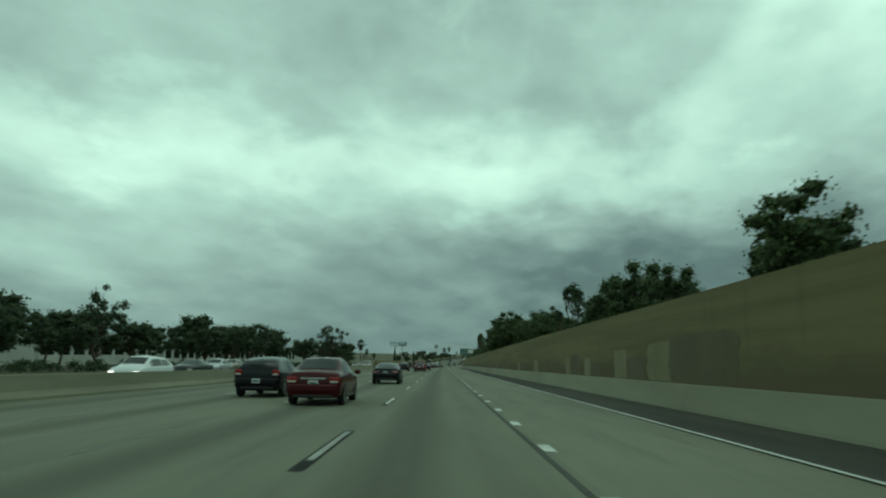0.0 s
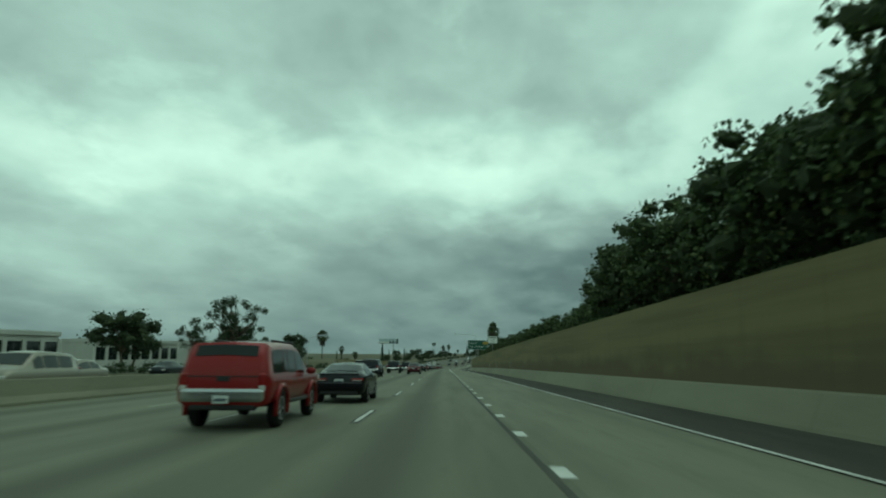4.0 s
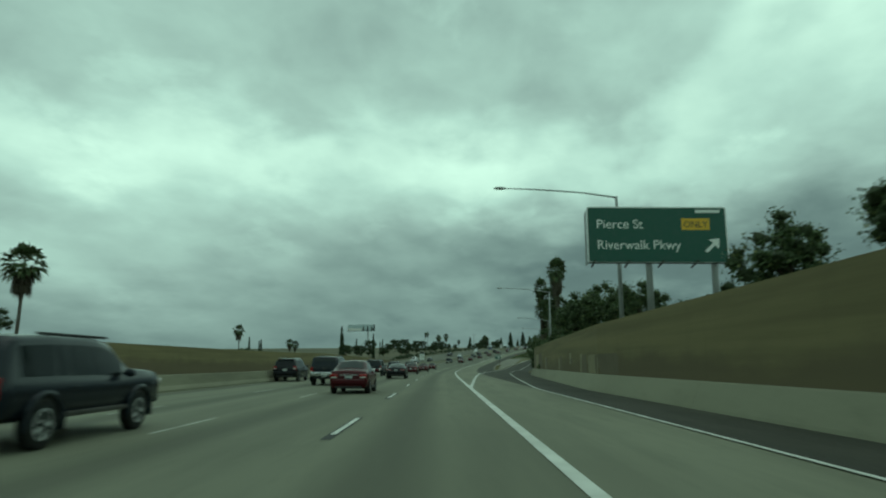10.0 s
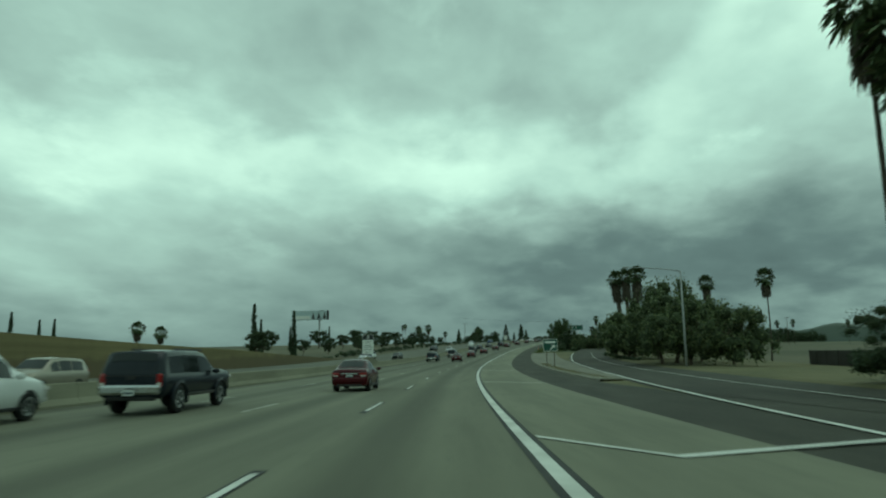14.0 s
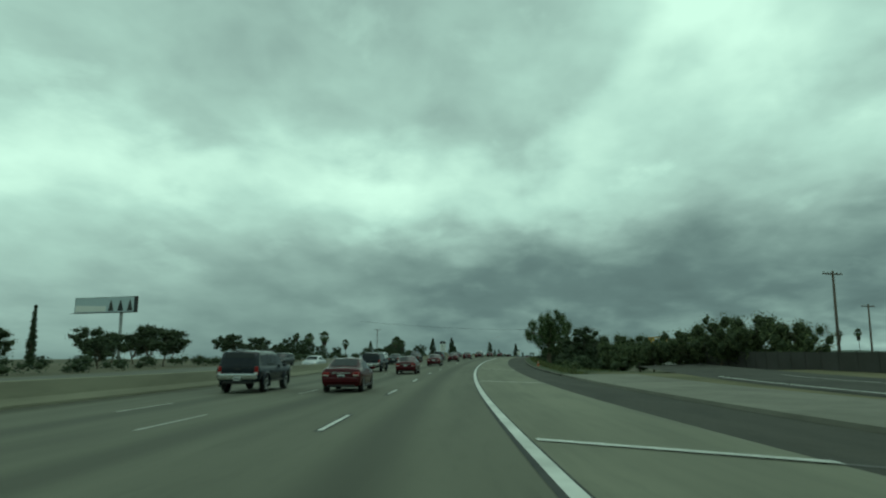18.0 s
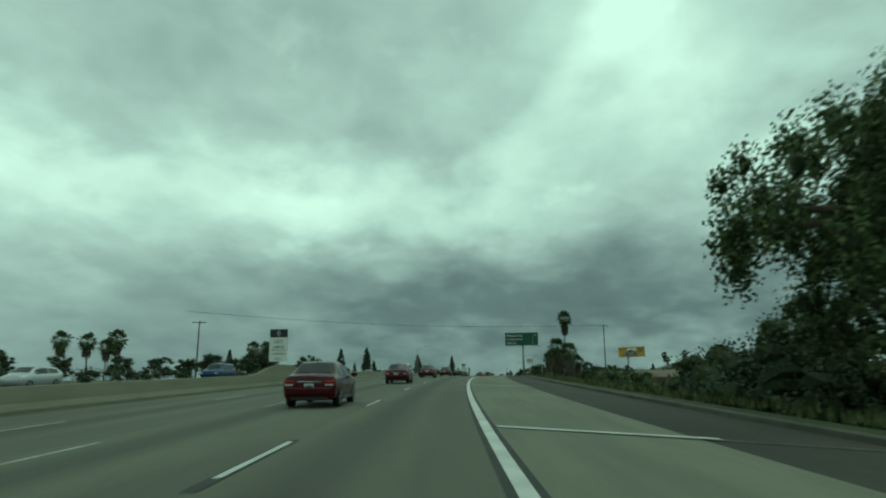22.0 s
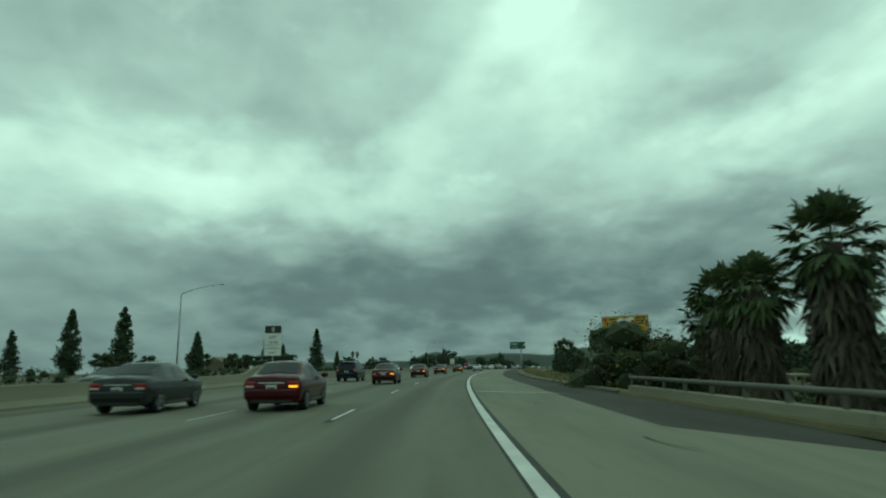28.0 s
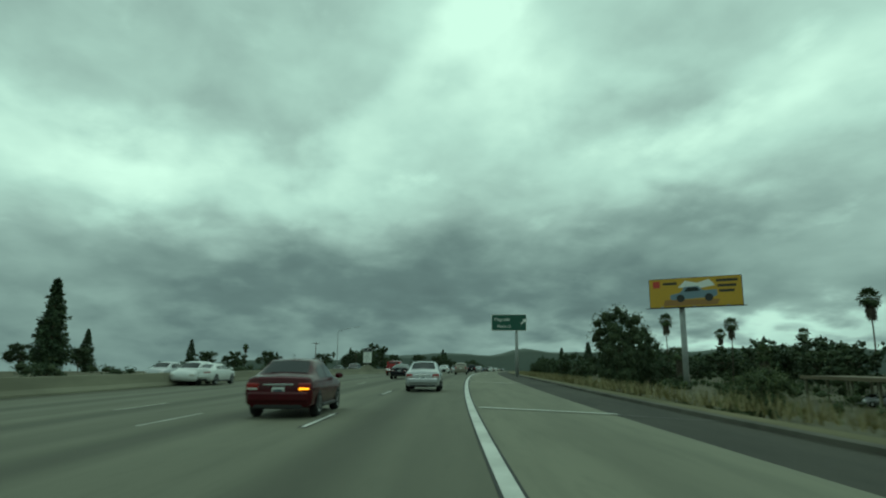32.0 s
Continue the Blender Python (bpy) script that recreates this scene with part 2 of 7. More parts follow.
def concrete_road(name, base, wear=0.0):
    """Worn freeway concrete. UV: metres across, metres along."""
    m, nt, b = mat(name, 0.85, 0, 0.35)
    uv, u, s = uv_parts(nt)
    big = noise_tex(nt, stretch(nt, uv, 0.35, 0.03, 1), 1.0, 4, 0.6)
    mid = noise_tex(nt, stretch(nt, uv, 1.4, 0.12, 1), 1.0, 5, 0.6)
    grain = noise_tex(nt, uv, 60, 3, 0.7)
    k = tuple(c * 0.72 for c in base)
    col = mix_c(nt, step_n(nt, big, 0.35, 0.68), base, k)
    col = mix_c(nt, math_n(nt, "MULTIPLY", step_n(nt, mid, 0.45, 0.75), 0.45), col, tuple(c * 0.6 for c in base))
    # slab-to-slab change of tone every 4.6 m
    wn = nt.nodes.new("ShaderNodeTexWhiteNoise")
    wn.noise_dimensions = "2D"
    comb = nt.nodes.new("ShaderNodeCombineXYZ")
    nt.links.new(math_n(nt, "FLOOR", math_n(nt, "DIVIDE", s, 4.6)), comb.inputs[0])
    nt.links.new(math_n(nt, "FLOOR", math_n(nt, "DIVIDE", u, 3.72)), comb.inputs[1])
    nt.links.new(comb.outputs[0], wn.inputs["Vector"])
    col = mix_c(nt, math_n(nt, "MULTIPLY", wn.outputs["Value"], 0.13), col, tuple(c * 0.55 for c in base))
    if wear:
        # oil drip band along each lane's middle, and faint tyre paths beside it
        f = math_n(nt, "ABSOLUTE", math_n(nt, "SUBTRACT", math_n(nt, "FRACT", math_n(nt, "DIVIDE", math_n(nt, "ADD", u, 112.2), 3.72)), 0.5))
        wob = math_n(nt, "MULTIPLY", math_n(nt, "SUBTRACT", mid, 0.5), 0.05)
        oil = step_n(nt, math_n(nt, "ADD", f, wob), 0.22, 0.03)
        col = mix_c(nt, math_n(nt, "MULTIPLY", oil, wear), col, tuple(c * 0.33 for c in base))
        tyre = step_n(nt, math_n(nt, "ABSOLUTE", math_n(nt, "SUBTRACT", f, 0.26)), 0.09, 0.0)
        col = mix_c(nt, math_n(nt, "MULTIPLY", tyre, 0.22), col, tuple(min(1, c * 1.25) for c in base))
    col = mix_c(nt, math_n(nt, "MULTIPLY", grain, 0.3), col, tuple(c * 0.7 for c in base))
    # older, darker lanes past the exit
    fine = noise_tex(nt, stretch(nt, uv, 3.5, 0.5, 1), 1.0, 4, 0.65)
    col = mix_c(nt, math_n(nt, "MULTIPLY", step_n(nt, fine, 0.5, 0.72), 0.35), col, tuple(c * 0.62 for c in base))
    if wear:
        old = math_n(nt, "SUBTRACT", step_n(nt, s, 440, 540), math_n(nt, "MULTIPLY", step_n(nt, s, 720, 860), 0.55))
        col = mix_c(nt, math_n(nt, "MULTIPLY", old, 0.24), col, (0.02, 0.02, 0.016))
    nt.links.new(col, b.inputs["Base Color"])
    bump(nt, b, grain, 0.25, 0.004)
    return m


def rough_mat(name, base, dark, scale=1.0, rough=0.9, bumpy=0.3, along=(1, 1, 1), kind="Object", grain=30, dist=0.01):
    """A matt surface with stains at two scales."""
    m, nt, b = mat(name, rough, 0, 0.3)
    co = coords(nt, kind)
    a = noise_tex(nt, stretch(nt, co, *along), scale * 0.35, 5, 0.6)
    c = noise_tex(nt, stretch(nt, co, *along), scale * 2.1, 5, 0.65)
    g = noise_tex(nt, co, scale * grain, 3, 0.7)
    col = mix_c(nt, step_n(nt, a, 0.32, 0.7), base, dark)
    col = mix_c(nt, math_n(nt, "MULTIPLY", step_n(nt, c, 0.5, 0.8), 0.4), col, tuple(x * 0.7 for x in dark))
    col = mix_c(nt, math_n(nt, "MULTIPLY", g, 0.25), col, tuple(min(1.0, x * 1.35) for x in base))
    nt.links.new(col, b.inputs["Base Color"])
    bump(nt, b, g, bumpy, dist)
    return m


def painted(name, colour, rough=0.35, metal=0.0, coat=0.0, dirt=0.12):
    m, nt, b = mat(name, rough, metal, 0.5)
    n = noise_tex(nt, coords(nt, "Object"), 3.0, 4, 0.6)
    col = mix_c(nt, math_n(nt, "MULTIPLY", step_n(nt, n, 0.4, 0.75), dirt), colour, tuple(0.5 * c + 0.05 for c in colour))
    nt.links.new(col, b.inputs["Base Color"])
    b.inputs["Coat Weight"].default_value = coat
    return m


def leaf_mat(name, a, c, d):
    m, nt, b = mat(name, 0.6, 0, 0.3)
    geo = nt.nodes.new("ShaderNodeNewGeometry")
    r = geo.outputs["Random Per Island"]
    info = nt.nodes.new("ShaderNodeObjectInfo")
    col = mix_c(nt, r, a, c)
    col = mix_c(nt, step_n(nt, r, 0.86, 1.0), col, d)
    col = mix_c(nt, math_n(nt, "MULTIPLY", info.outputs["Random"], 0.35), col, tuple(x * 0.45 for x in a))
    nt.links.new(col, b.inputs["Base Color"])
    return m


M = {}
M["road"] = concrete_road("worn_concrete_road", (0.186, 0.184, 0.130), 0.66)
M["road_far"] = concrete_road("opposite_concrete_road", (0.172, 0.170, 0.125), 0.5)
M["shoulder"] = concrete_road("shoulder_concrete", (0.215, 0.212, 0.150), 0.0)
M["asphalt"] = rough_mat("asphalt", (0.064, 0.060, 0.047), (0.036, 0.034, 0.027), 1.3, 0.92, 0.5, kind="UV", grain=45, along=(1, 0.2, 1))
M["barrier"] = rough_mat("barrier_concrete", (0.250, 0.238, 0.170), (0.165, 0.155, 0.110), 0.8, 0.9, 0.3, along=(0.3, 0.3, 2.5))
M["foot"] = rough_mat("wall_foot_concrete", (0.262, 0.252, 0.180), (0.185, 0.176, 0.125), 0.5, 0.9, 0.3, along=(0.25, 0.25, 1.2))
M["line"] = rough_mat("road_paint_white", (0.66, 0.66, 0.61), (0.42, 0.42, 0.38), 1.5, 0.7, 0.2, kind="UV", grain=20)
M["worn"] = rough_mat("road_paint_worn", (0.50, 0.50, 0.45), (0.24, 0.24, 0.21), 3.0, 0.75, 0.2, kind="UV", grain=20)
M["faded"] = rough_mat("road_paint_faded", (0.15, 0.15, 0.14), (0.06, 0.06, 0.055), 4.0, 0.8, 0.2, kind="UV", grain=20)
M["seam"] = rough_mat("seam_sealer", (0.075, 0.075, 0.062), (0.05, 0.05, 0.042), 1.5, 0.85, 0.2, kind="UV")
M["tar"] = rough_mat("tar_edge", (0.05, 0.05, 0.045), (0.03, 0.03, 0.03), 1.5, 0.8, 0.2, kind="UV")
M["dirt"] = rough_mat("dry_dirt", (0.30, 0.25, 0.17), (0.19, 0.155, 0.10), 0.5, 0.95, 0.6, grain=12, dist=0.05)
M["gravel"] = rough_mat("pale_gravel", (0.215, 0.205, 0.165), (0.14, 0.132, 0.105), 0.8, 0.95, 0.7, grain=14, dist=0.05)
M["grass_dry"] = rough_mat("dry_grass_ground", (0.15, 0.13, 0.066), (0.075, 0.075, 0.036), 0.4, 0.95, 0.6, grain=18, dist=0.05)
M["weedy"] = rough_mat("weedy_dirt", (0.056, 0.070, 0.026), (0.030, 0.038, 0.015), 0.7, 0.95, 0.7, grain=18, dist=0.06)
M["ground"] = rough_mat("far_ground", (0.12, 0.108, 0.066), (0.06, 0.062, 0.036), 0.05, 0.95, 0.4, grain=40, dist=0.1)
M["curb"] = rough_mat("curb_concrete", (0.16, 0.155, 0.13), (0.09, 0.088, 0.075), 1.0, 0.9, 0.3)
M["curb_dirty"] = rough_mat("dirt_stained_curb", (0.11, 0.103, 0.082), (0.045, 0.043, 0.034), 0.9, 0.95, 0.4)


def wall_mat():
    """Tan coated concrete: streaks along it, drips, a brown weathered lower course. UV: metres along, metres up."""
    m, nt, b = mat("tan_wall", 0.92, 0, 0.25)
    uv, a, h = uv_parts(nt)
    n1 = noise_tex(nt, stretch(nt, uv, 0.05, 1.3, 1), 1.0, 5, 0.6)
    n2 = noise_tex(nt, stretch(nt, uv, 1.6, 0.18, 1), 1.0, 4, 0.6)
    n3 = noise_tex(nt, stretch(nt, uv, 0.25, 0.5, 1), 1.0, 5, 0.6)
    g = noise_tex(nt, uv, 35, 3, 0.7)
    col = mix_c(nt, step_n(nt, n1, 0.35, 0.68), (0.218, 0.180, 0.090), (0.155, 0.127, 0.066))
    low = step_n(nt, math_n(nt, "ADD", h, math_n(nt, "MULTIPLY", math_n(nt, "SUBTRACT", n3, 0.5), 2.6)), 2.3, 1.2)
    col = mix_c(nt, math_n(nt, "MULTIPLY", low, 0.8), col, (0.118, 0.090, 0.058))
    col = mix_c(nt, math_n(nt, "MULTIPLY", step_n(nt, n2, 0.52, 0.8), 0.35), col, (0.10, 0.085, 0.05))
    col = mix_c(nt, math_n(nt, "MULTIPLY", g, 0.22), col, (0.225, 0.19, 0.11))
    nt.links.new(col, b.inputs["Base Color"])
    bump(nt, b, g, 0.3, 0.01)
    return m


M["wall"] = wall_mat()
M["wall_low"] = rough_mat("weathered_wall", (0.185, 0.14, 0.085), (0.15, 0.11, 0.065), 0.5, 0.9, 0.3, along=(0.3, 0.3, 1.5), grain=40)
M["buff"] = rough_mat("buff_paint_patch", (0.262, 0.232, 0.140), (0.185, 0.158, 0.092), 0.8, 0.85, 0.2)
M["dull"] = rough_mat("dull_paint_patch", (0.150, 0.122, 0.078), (0.118, 0.096, 0.062), 0.8, 0.85, 0.2)
M["steel"] = rough_mat("galvanised_steel", (0.36, 0.37, 0.36), (0.24, 0.25, 0.25), 1.0, 0.55, 0.1)
M["green"] = painted("sign_green", (0.004, 0.080, 0.054), 0.5, dirt=0.25)
M["white"] = painted("sign_white", (0.80, 0.80, 0.76), 0.5)
M["black"] = painted("sign_black", (0.02, 0.02, 0.022), 0.5)
M["yellow"] = painted("sign_yellow", (0.75, 0.42, 0.02), 0.5)
M["rust"] = rough_mat("dark_steel", (0.06, 0.055, 0.05), (0.04, 0.036, 0.03), 1.0, 0.7, 0.2)
M["bark"] = rough_mat("bark", (0.13, 0.10, 0.07), (0.07, 0.055, 0.04), 2.0, 0.95, 0.8, along=(3, 3, 0.7), grain=10, dist=0.05)
M["palm_bark"] = rough_mat("palm_bark", (0.11, 0.09, 0.07), (0.06, 0.05, 0.038), 2.0, 0.95, 0.8, along=(1, 1, 6), grain=8, dist=0.05)
M["leaf"] = leaf_mat("tree_leaf", (0.049, 0.083, 0.030), (0.100, 0.142, 0.049), (0.183, 0.200, 0.075))
M["leaf2"] = leaf_mat("olive_leaf", (0.075, 0.103, 0.040), (0.142, 0.174, 0.070), (0.233, 0.250, 0.108))
M["leaf3"] = leaf_mat("dark_leaf", (0.034, 0.058, 0.030), (0.060, 0.091, 0.040), (0.100, 0.125, 0.049))
M["leaf_y"] = leaf_mat("yellow_flower_leaf", (0.049, 0.070, 0.026), (0.091, 0.108, 0.036), (0.399, 0.299, 0.049))
M["frond"] = leaf_mat("palm_frond", (0.058, 0.091, 0.036), (0.117, 0.159, 0.066), (0.233, 0.216, 0.100))
M["thatch"] = leaf_mat("dead_frond", (0.077, 0.061, 0.041), (0.122, 0.100, 0.067), (0.192, 0.160, 0.102))
M["grass"] = leaf_mat("grass_blade", (0.166, 0.141, 0.064), (0.282, 0.237, 0.109), (0.115, 0.141, 0.051))
M["weed"] = leaf_mat("weed_blade", (0.062, 0.080, 0.022), (0.12, 0.13, 0.036), (0.19, 0.17, 0.05))
M["stucco"] = rough_mat("white_stucco", (0.50, 0.49, 0.45), (0.40, 0.39, 0.35), 0.4, 0.9, 0.2)
M["roof"] = rough_mat("tan_roof", (0.20, 0.16, 0.115), (0.13, 0.105, 0.075), 0.6, 0.9, 0.3)
M["wood_pole"] = rough_mat("wood_pole", (0.12, 0.095, 0.07), (0.07, 0.055, 0.04), 2.0, 0.95, 0.4, along=(2, 2, 0.3))
M["hill"] = rough_mat("hazy_hill", (0.105, 0.125, 0.105), (0.08, 0.10, 0.088), 0.004, 0.95, 0.1)
M["glass_dark"], _, _b = mat("dark_glass", 0.06, 0.0, 0.35)
_b.inputs["Base Color"].default_value = (0.012, 0.016, 0.016, 1)


# ---- mesh helpers ----
def obj(name, verts, faces, material, parent=None, uvs=None, smooth=False):
    me = bpy.data.meshes.new(name)
    me.from_pydata(verts, [], faces)
    if uvs is not None:
        lay = me.uv_layers.new(name="UVMap")
        idx = np.empty(len(me.loops), dtype=np.int32)
        me.loops.foreach_get("vertex_index", idx)
        lay.data.foreach_set("uv", np.asarray(uvs, dtype=np.float32)[idx].ravel())
    if smooth:
        me.polygons.foreach_set("use_smooth", [True] * len(me.polygons))
    me.materials.append(material)
    me.update()
    ob = new(name, me)
    if parent is not None:
        ob.parent = parent
    return ob


def part(name, bm, material, parent, label=""):
    me = bpy.data.meshes.new(name)
    bm.to_mesh(me)
    bm.free()
    me.materials.append(material)
    ob = new(name, me)
    ob.parent = parent
    return tagged(ob, label)


def empty(name, m, label="", category="", group="", kind=""):
    ob = new(name)
    ob.empty_display_size = 0.2
    ob.matrix_world = m
    return tagged(ob, label, category, group, kind)


def box_bm(bm, c, d, bevel=0.0, rot=None):
    m = Matrix.Translation(c) @ (rot.to_4x4() if rot else Matrix.Identity(4)) @ Matrix.Diagonal((*d, 1))
    r = bmesh.ops.create_cube(bm, size=1.0, matrix=m)
    if bevel:
        es = list({e for v in r["verts"] for e in v.link_edges})
        bmesh.ops.bevel(bm, geom=es, offset=bevel, segments=1, affect="EDGES")


def box_part(name, c, d, material, parent, bevel=0.01, label="", rot=None):
    bm = bmesh.new()
    box_bm(bm, c, d, bevel, rot)
    return part(name, bm, material, parent, label)


def tube_data(path, radii, sides=8):
    """A tapered tube along a path: vertices and faces."""
    vs, fs = [], []
    n = len(path)
    for i, p in enumerate(path):
        p = Vector(p)
        t = (Vector(path[min(i + 1, n - 1)]) - Vector(path[max(i - 1, 0)])).normalized()
        a = t.cross(Vector((0, 0, 1)) if abs(t.z) < 0.9 else Vector((1, 0, 0))).normalized()
        b = t.cross(a)
        for k in range(sides):
            w = 2 * math.pi * k / sides
            vs.append(tuple(p + radii[i] * (math.cos(w) * a + math.sin(w) * b)))
    for i in range(n - 1):
        for k in range(sides):
            k2 = (k + 1) % sides
            fs.append((i * sides + k, i * sides + k2, (i + 1) * sides + k2, (i + 1) * sides + k))
    fs.append(tuple(range(sides))[::-1])
    fs.append(tuple((n - 1) * sides + k for k in range(sides)))
    return vs, fs


def tube_part(name, path, radii, material, parent, sides=8, label=""):
    if isinstance(radii, (int, float)):
        radii = [radii] * len(path)
    vs, fs = tube_data(path, radii, sides)
    return tagged(obj(name, vs, fs, material, parent, smooth=True), label)


def uvw(s):
    return 3.72 / float(np.interp(s, [-200, 190, 328, 2000], [3.72, 3.76, 3.95, 3.98]))


def ribbon(name, s0, s1, prof, material, step=4.0, parent=None, closed=False, upright=False):
    """A sweep of a profile of (u, h) along the road; prof may be a function of the station."""
    n = max(2, int(math.ceil((s1 - s0) / step)) + 1)
    vs, fs, uv = [], [], []
    for i in range(n):
        s = s0 + (s1 - s0) * i / (n - 1)
        pr = prof(s) if callable(prof) else prof
        for u, h in pr:
            vs.append(tuple(road(s, u, h)))
            uv.append((s, h) if upright else (u * uvw(s) + 0.001 * h, s))
    k = len(pr)
    for i in range(n - 1):
        for j in range(k if closed else k - 1):
            j2 = (j + 1) % k
            fs.append((i * k + j, i * k + j2, (i + 1) * k + j2, (i + 1) * k + j))
    if closed:
        fs.append(tuple(range(k))[::-1])
        fs.append(tuple((n - 1) * k + j for j in range(k)))
    return obj(name, vs, fs, material, parent, uv)


def lerp_table(s, tab):
    return float(np.interp(s, [r[0] for r in tab], [r[1] for r in tab]))


# ---- large structure ----
RIGHT_TOP = [(-200, 3.9), (300, 3.7), (396, 3.5), (411, 3.3), (417, -0.35), (640, -0.35), (700, -0.35), (2000, -0.35)]
RIGHT_LOW = [(-200, 4.8), (396, 3.8), (411, 3.4), (417, -0.35), (620, -0.35), (700, -2.6), (900, -4.0), (1040, -3.0), (2000, -2.0)]
LEFT_TOP = [(-200, 0.0), (322, 0.0), (330, 3.3), (470, 3.9), (520, 2.6), (575, 0.0), (690, -0.2), (2000, -0.4)]
WALL_U = [(-200, 7.6), (340, 7.6), (372, 9.8), (396, 11.5), (414, 13.7), (440, 13.7), (470, 7.6), (2000, 7.6)]
U_NODES = [-2600, -1500, -800, -400, -200, -120, -70, -44, -37.2, -36.6, -16, -6, 4, 7.65, 7.9, 13, 22, 40, 70, 120, 220, 400, 620, 880]


def wall_off(s):
    """How far the right wall has swung out along the exit ramp."""
    return lerp_table(s, WALL_U) - 7.6


def u_nodes(s):
    o = wall_off(s)
    return [u + o if u in (7.65, 7.9, 13) else u for u in U_NODES]


def ground_h(s, u):
    if u <= -37:
        h = lerp_table(s, LEFT_TOP)
        if u < -150:
            h *= 0.4
        return h - (0.5 if u < -300 else 0)
    v = u - wall_off(s)
    if v < 7.8:
        return -0.35
    if v < 12:
        return lerp_table(s, RIGHT_TOP) - (0.0 if s < 400 else 0.05)
    if v < 16:
        return 0.6 * lerp_table(s, RIGHT_TOP) + 0.4 * lerp_table(s, RIGHT_LOW)
    return lerp_table(s, RIGHT_LOW)


def build_ground():
    ss = list(range(-200, 1200, 8)) + list(range(1200, 2001, 50))
    vs, fs, uv = [], [], []
    for s in ss:
        for u in u_nodes(s):
            p = road(s, u, ground_h(s, u))
            far = min(1.0, max(0.0, (abs(u) - 150) / 600))
            p.z = p.z * (1 - far) + (-6.0) * far
            vs.append(tuple(p))
            uv.append((u, s))
    k = len(U_NODES)
    for i in range(len(ss) - 1):
        for j in range(k - 1):
            fs.append((i * k + j, i * k + j + 1, (i + 1) * k + j + 1, (i + 1) * k + j))
    return tagged(obj("ground", vs, fs, M["ground"], None, uv), "flat dry land of dirt and brown grass", "ground", kind="structure")


build_ground()


def bar_u(s):
    """Offset of the median barrier."""
    return lerp_table(s, [(-200, -15.8), (300, -15.8), (460, -15.3), (570, -15.3), (660, -14.9), (750, -14.9), (867, -16.2), (931, -18.4), (986, -19.3), (2000, -19.3)])


DASHES = [(0, 9.5), (2, 36.2), (4, 63.1), (7, 105.3), (13, 187.3), (15, 215.6), (18, 257.5), (20, 286.5), (22, 314.4), (24, 342.6), (26, 371.0), (28, 399.6), (30, 429.0), (37, 533.5), (39, 563.0), (41, 592.0),
          (43, 620.8), (45, 649.5), (47, 679.3), (49, 708.3), (51, 738.6), (53, 769.0), (59, 862.1), (60, 878.0), (62, 910.0), (64, 942.3), (66, 974.2), (120, 1835)]
tagged(ribbon("road", S0, 1500, lambda s: [(bar_u(s) - 0.2, 0.0), (-9, 0.02), (0.0, 0.0)], M["road"], 5), "worn grey-green concrete freeway lanes with dark oil bands", "road", kind="structure")
tagged(ribbon("road_opposite", S0, 1500, lambda s: [(-36.4, 0.0), (-26, 0.03), (bar_u(s) - 0.2, 0.004)], M["road_far"], 6), "concrete lanes of the oncoming carriageway", "road", kind="structure")


def ramp_left(s):
    return lerp_table(s, [(300, 0.0), (340, 0.0), (372, 1.9), (405, 3.9), (430, 6.2), (455, 9.2), (480, 11.8), (510, 13.8), (545, 15.4), (592, 18.0), (640, 22.0), (700, 30.0)])


def conc_edge(s):
    return lerp_table(s, [(-200, 3.95), (405, 3.95), (450, 4.3), (600, 4.3), (630, 4.15), (690, 4.0), (836, 4.1), (842, 7.4), (855, 7.4), (860, 3.9), (886, 4.2), (2000, 4.2)])


def asph_edge(s):
    return lerp_table(s, [(-200, 7.0), (340, 7.0), (372, 9.3), (396, 11.0), (412, 12.9), (422, 12.4), (440, 11.0), (455, 9.6), (466, 8.4), (560, 8.1), (600, 7.6), (630, 7.1), (700, 7.3), (760, 7.1), (830, 7.4), (880, 7.4), (915, 6.9), (2000, 6.9)])


tagged(ribbon("exit_lane", S0, 1500, lambda s: [(0.0, 0.0), (conc_edge(s), -0.03 - 0.05 * max(0.0, conc_edge(s) - 4.3))], M["shoulder"], 5), "pale concrete exit lane and paved shoulder", "road", kind="structure")
tagged(ribbon("shoulder", S0, 1500, lambda s: [(conc_edge(s), -0.03 - 0.05 * max(0.0, conc_edge(s) - 4.3)), (asph_edge(s) + 0.05, -0.10 - 0.05 * max(0.0, conc_edge(s) - 4.3))], M["asphalt"], 4), "dark asphalt shoulder strip", "shoulder", kind="structure")
tagged(ribbon("exit_ramp", 404, 640, lambda s: [(max(ramp_left(s) - 0.4, asph_edge(s)), -0.09 + 0.004), (max(ramp_left(s) + 8.0, asph_edge(s) + 0.4), -0.02 + lerp_table(s, [(404, -0.05), (470, 0.15), (640, 0.3)]))], M["asphalt"], 4),
       "dark asphalt exit ramp curving away", "road", kind="structure")


def stripe(name, pieces, material, parent, u0, w, h=0.006):
    """Painted marks: each from s0 to s1 at offset u0 (a number or a function)."""
    for a, b in pieces:
        f = u0 if callable(u0) else (lambda s: u0)
        ribbon(name, a, b, lambda s: [(f(s) - w / 2, h), (f(s) + w / 2, h)], material, 4.0, parent)


def dash_at(n):
    return float(np.interp(n, [r[0] for r in DASHES], [r[1] for r in DASHES]))


def lane_w(s):
    return lerp_table(s, [(-200, 3.78), (190, 3.72), (260, 3.76), (290, 3.85), (345, 3.97), (535, 3.97), (563, 4.11), (592, 4.17), (621, 4.08), (650, 3.95), (680, 3.84), (709, 3.72), (740, 3.62), (770, 3.92), (862, 4.04), (2000, 3.98)])


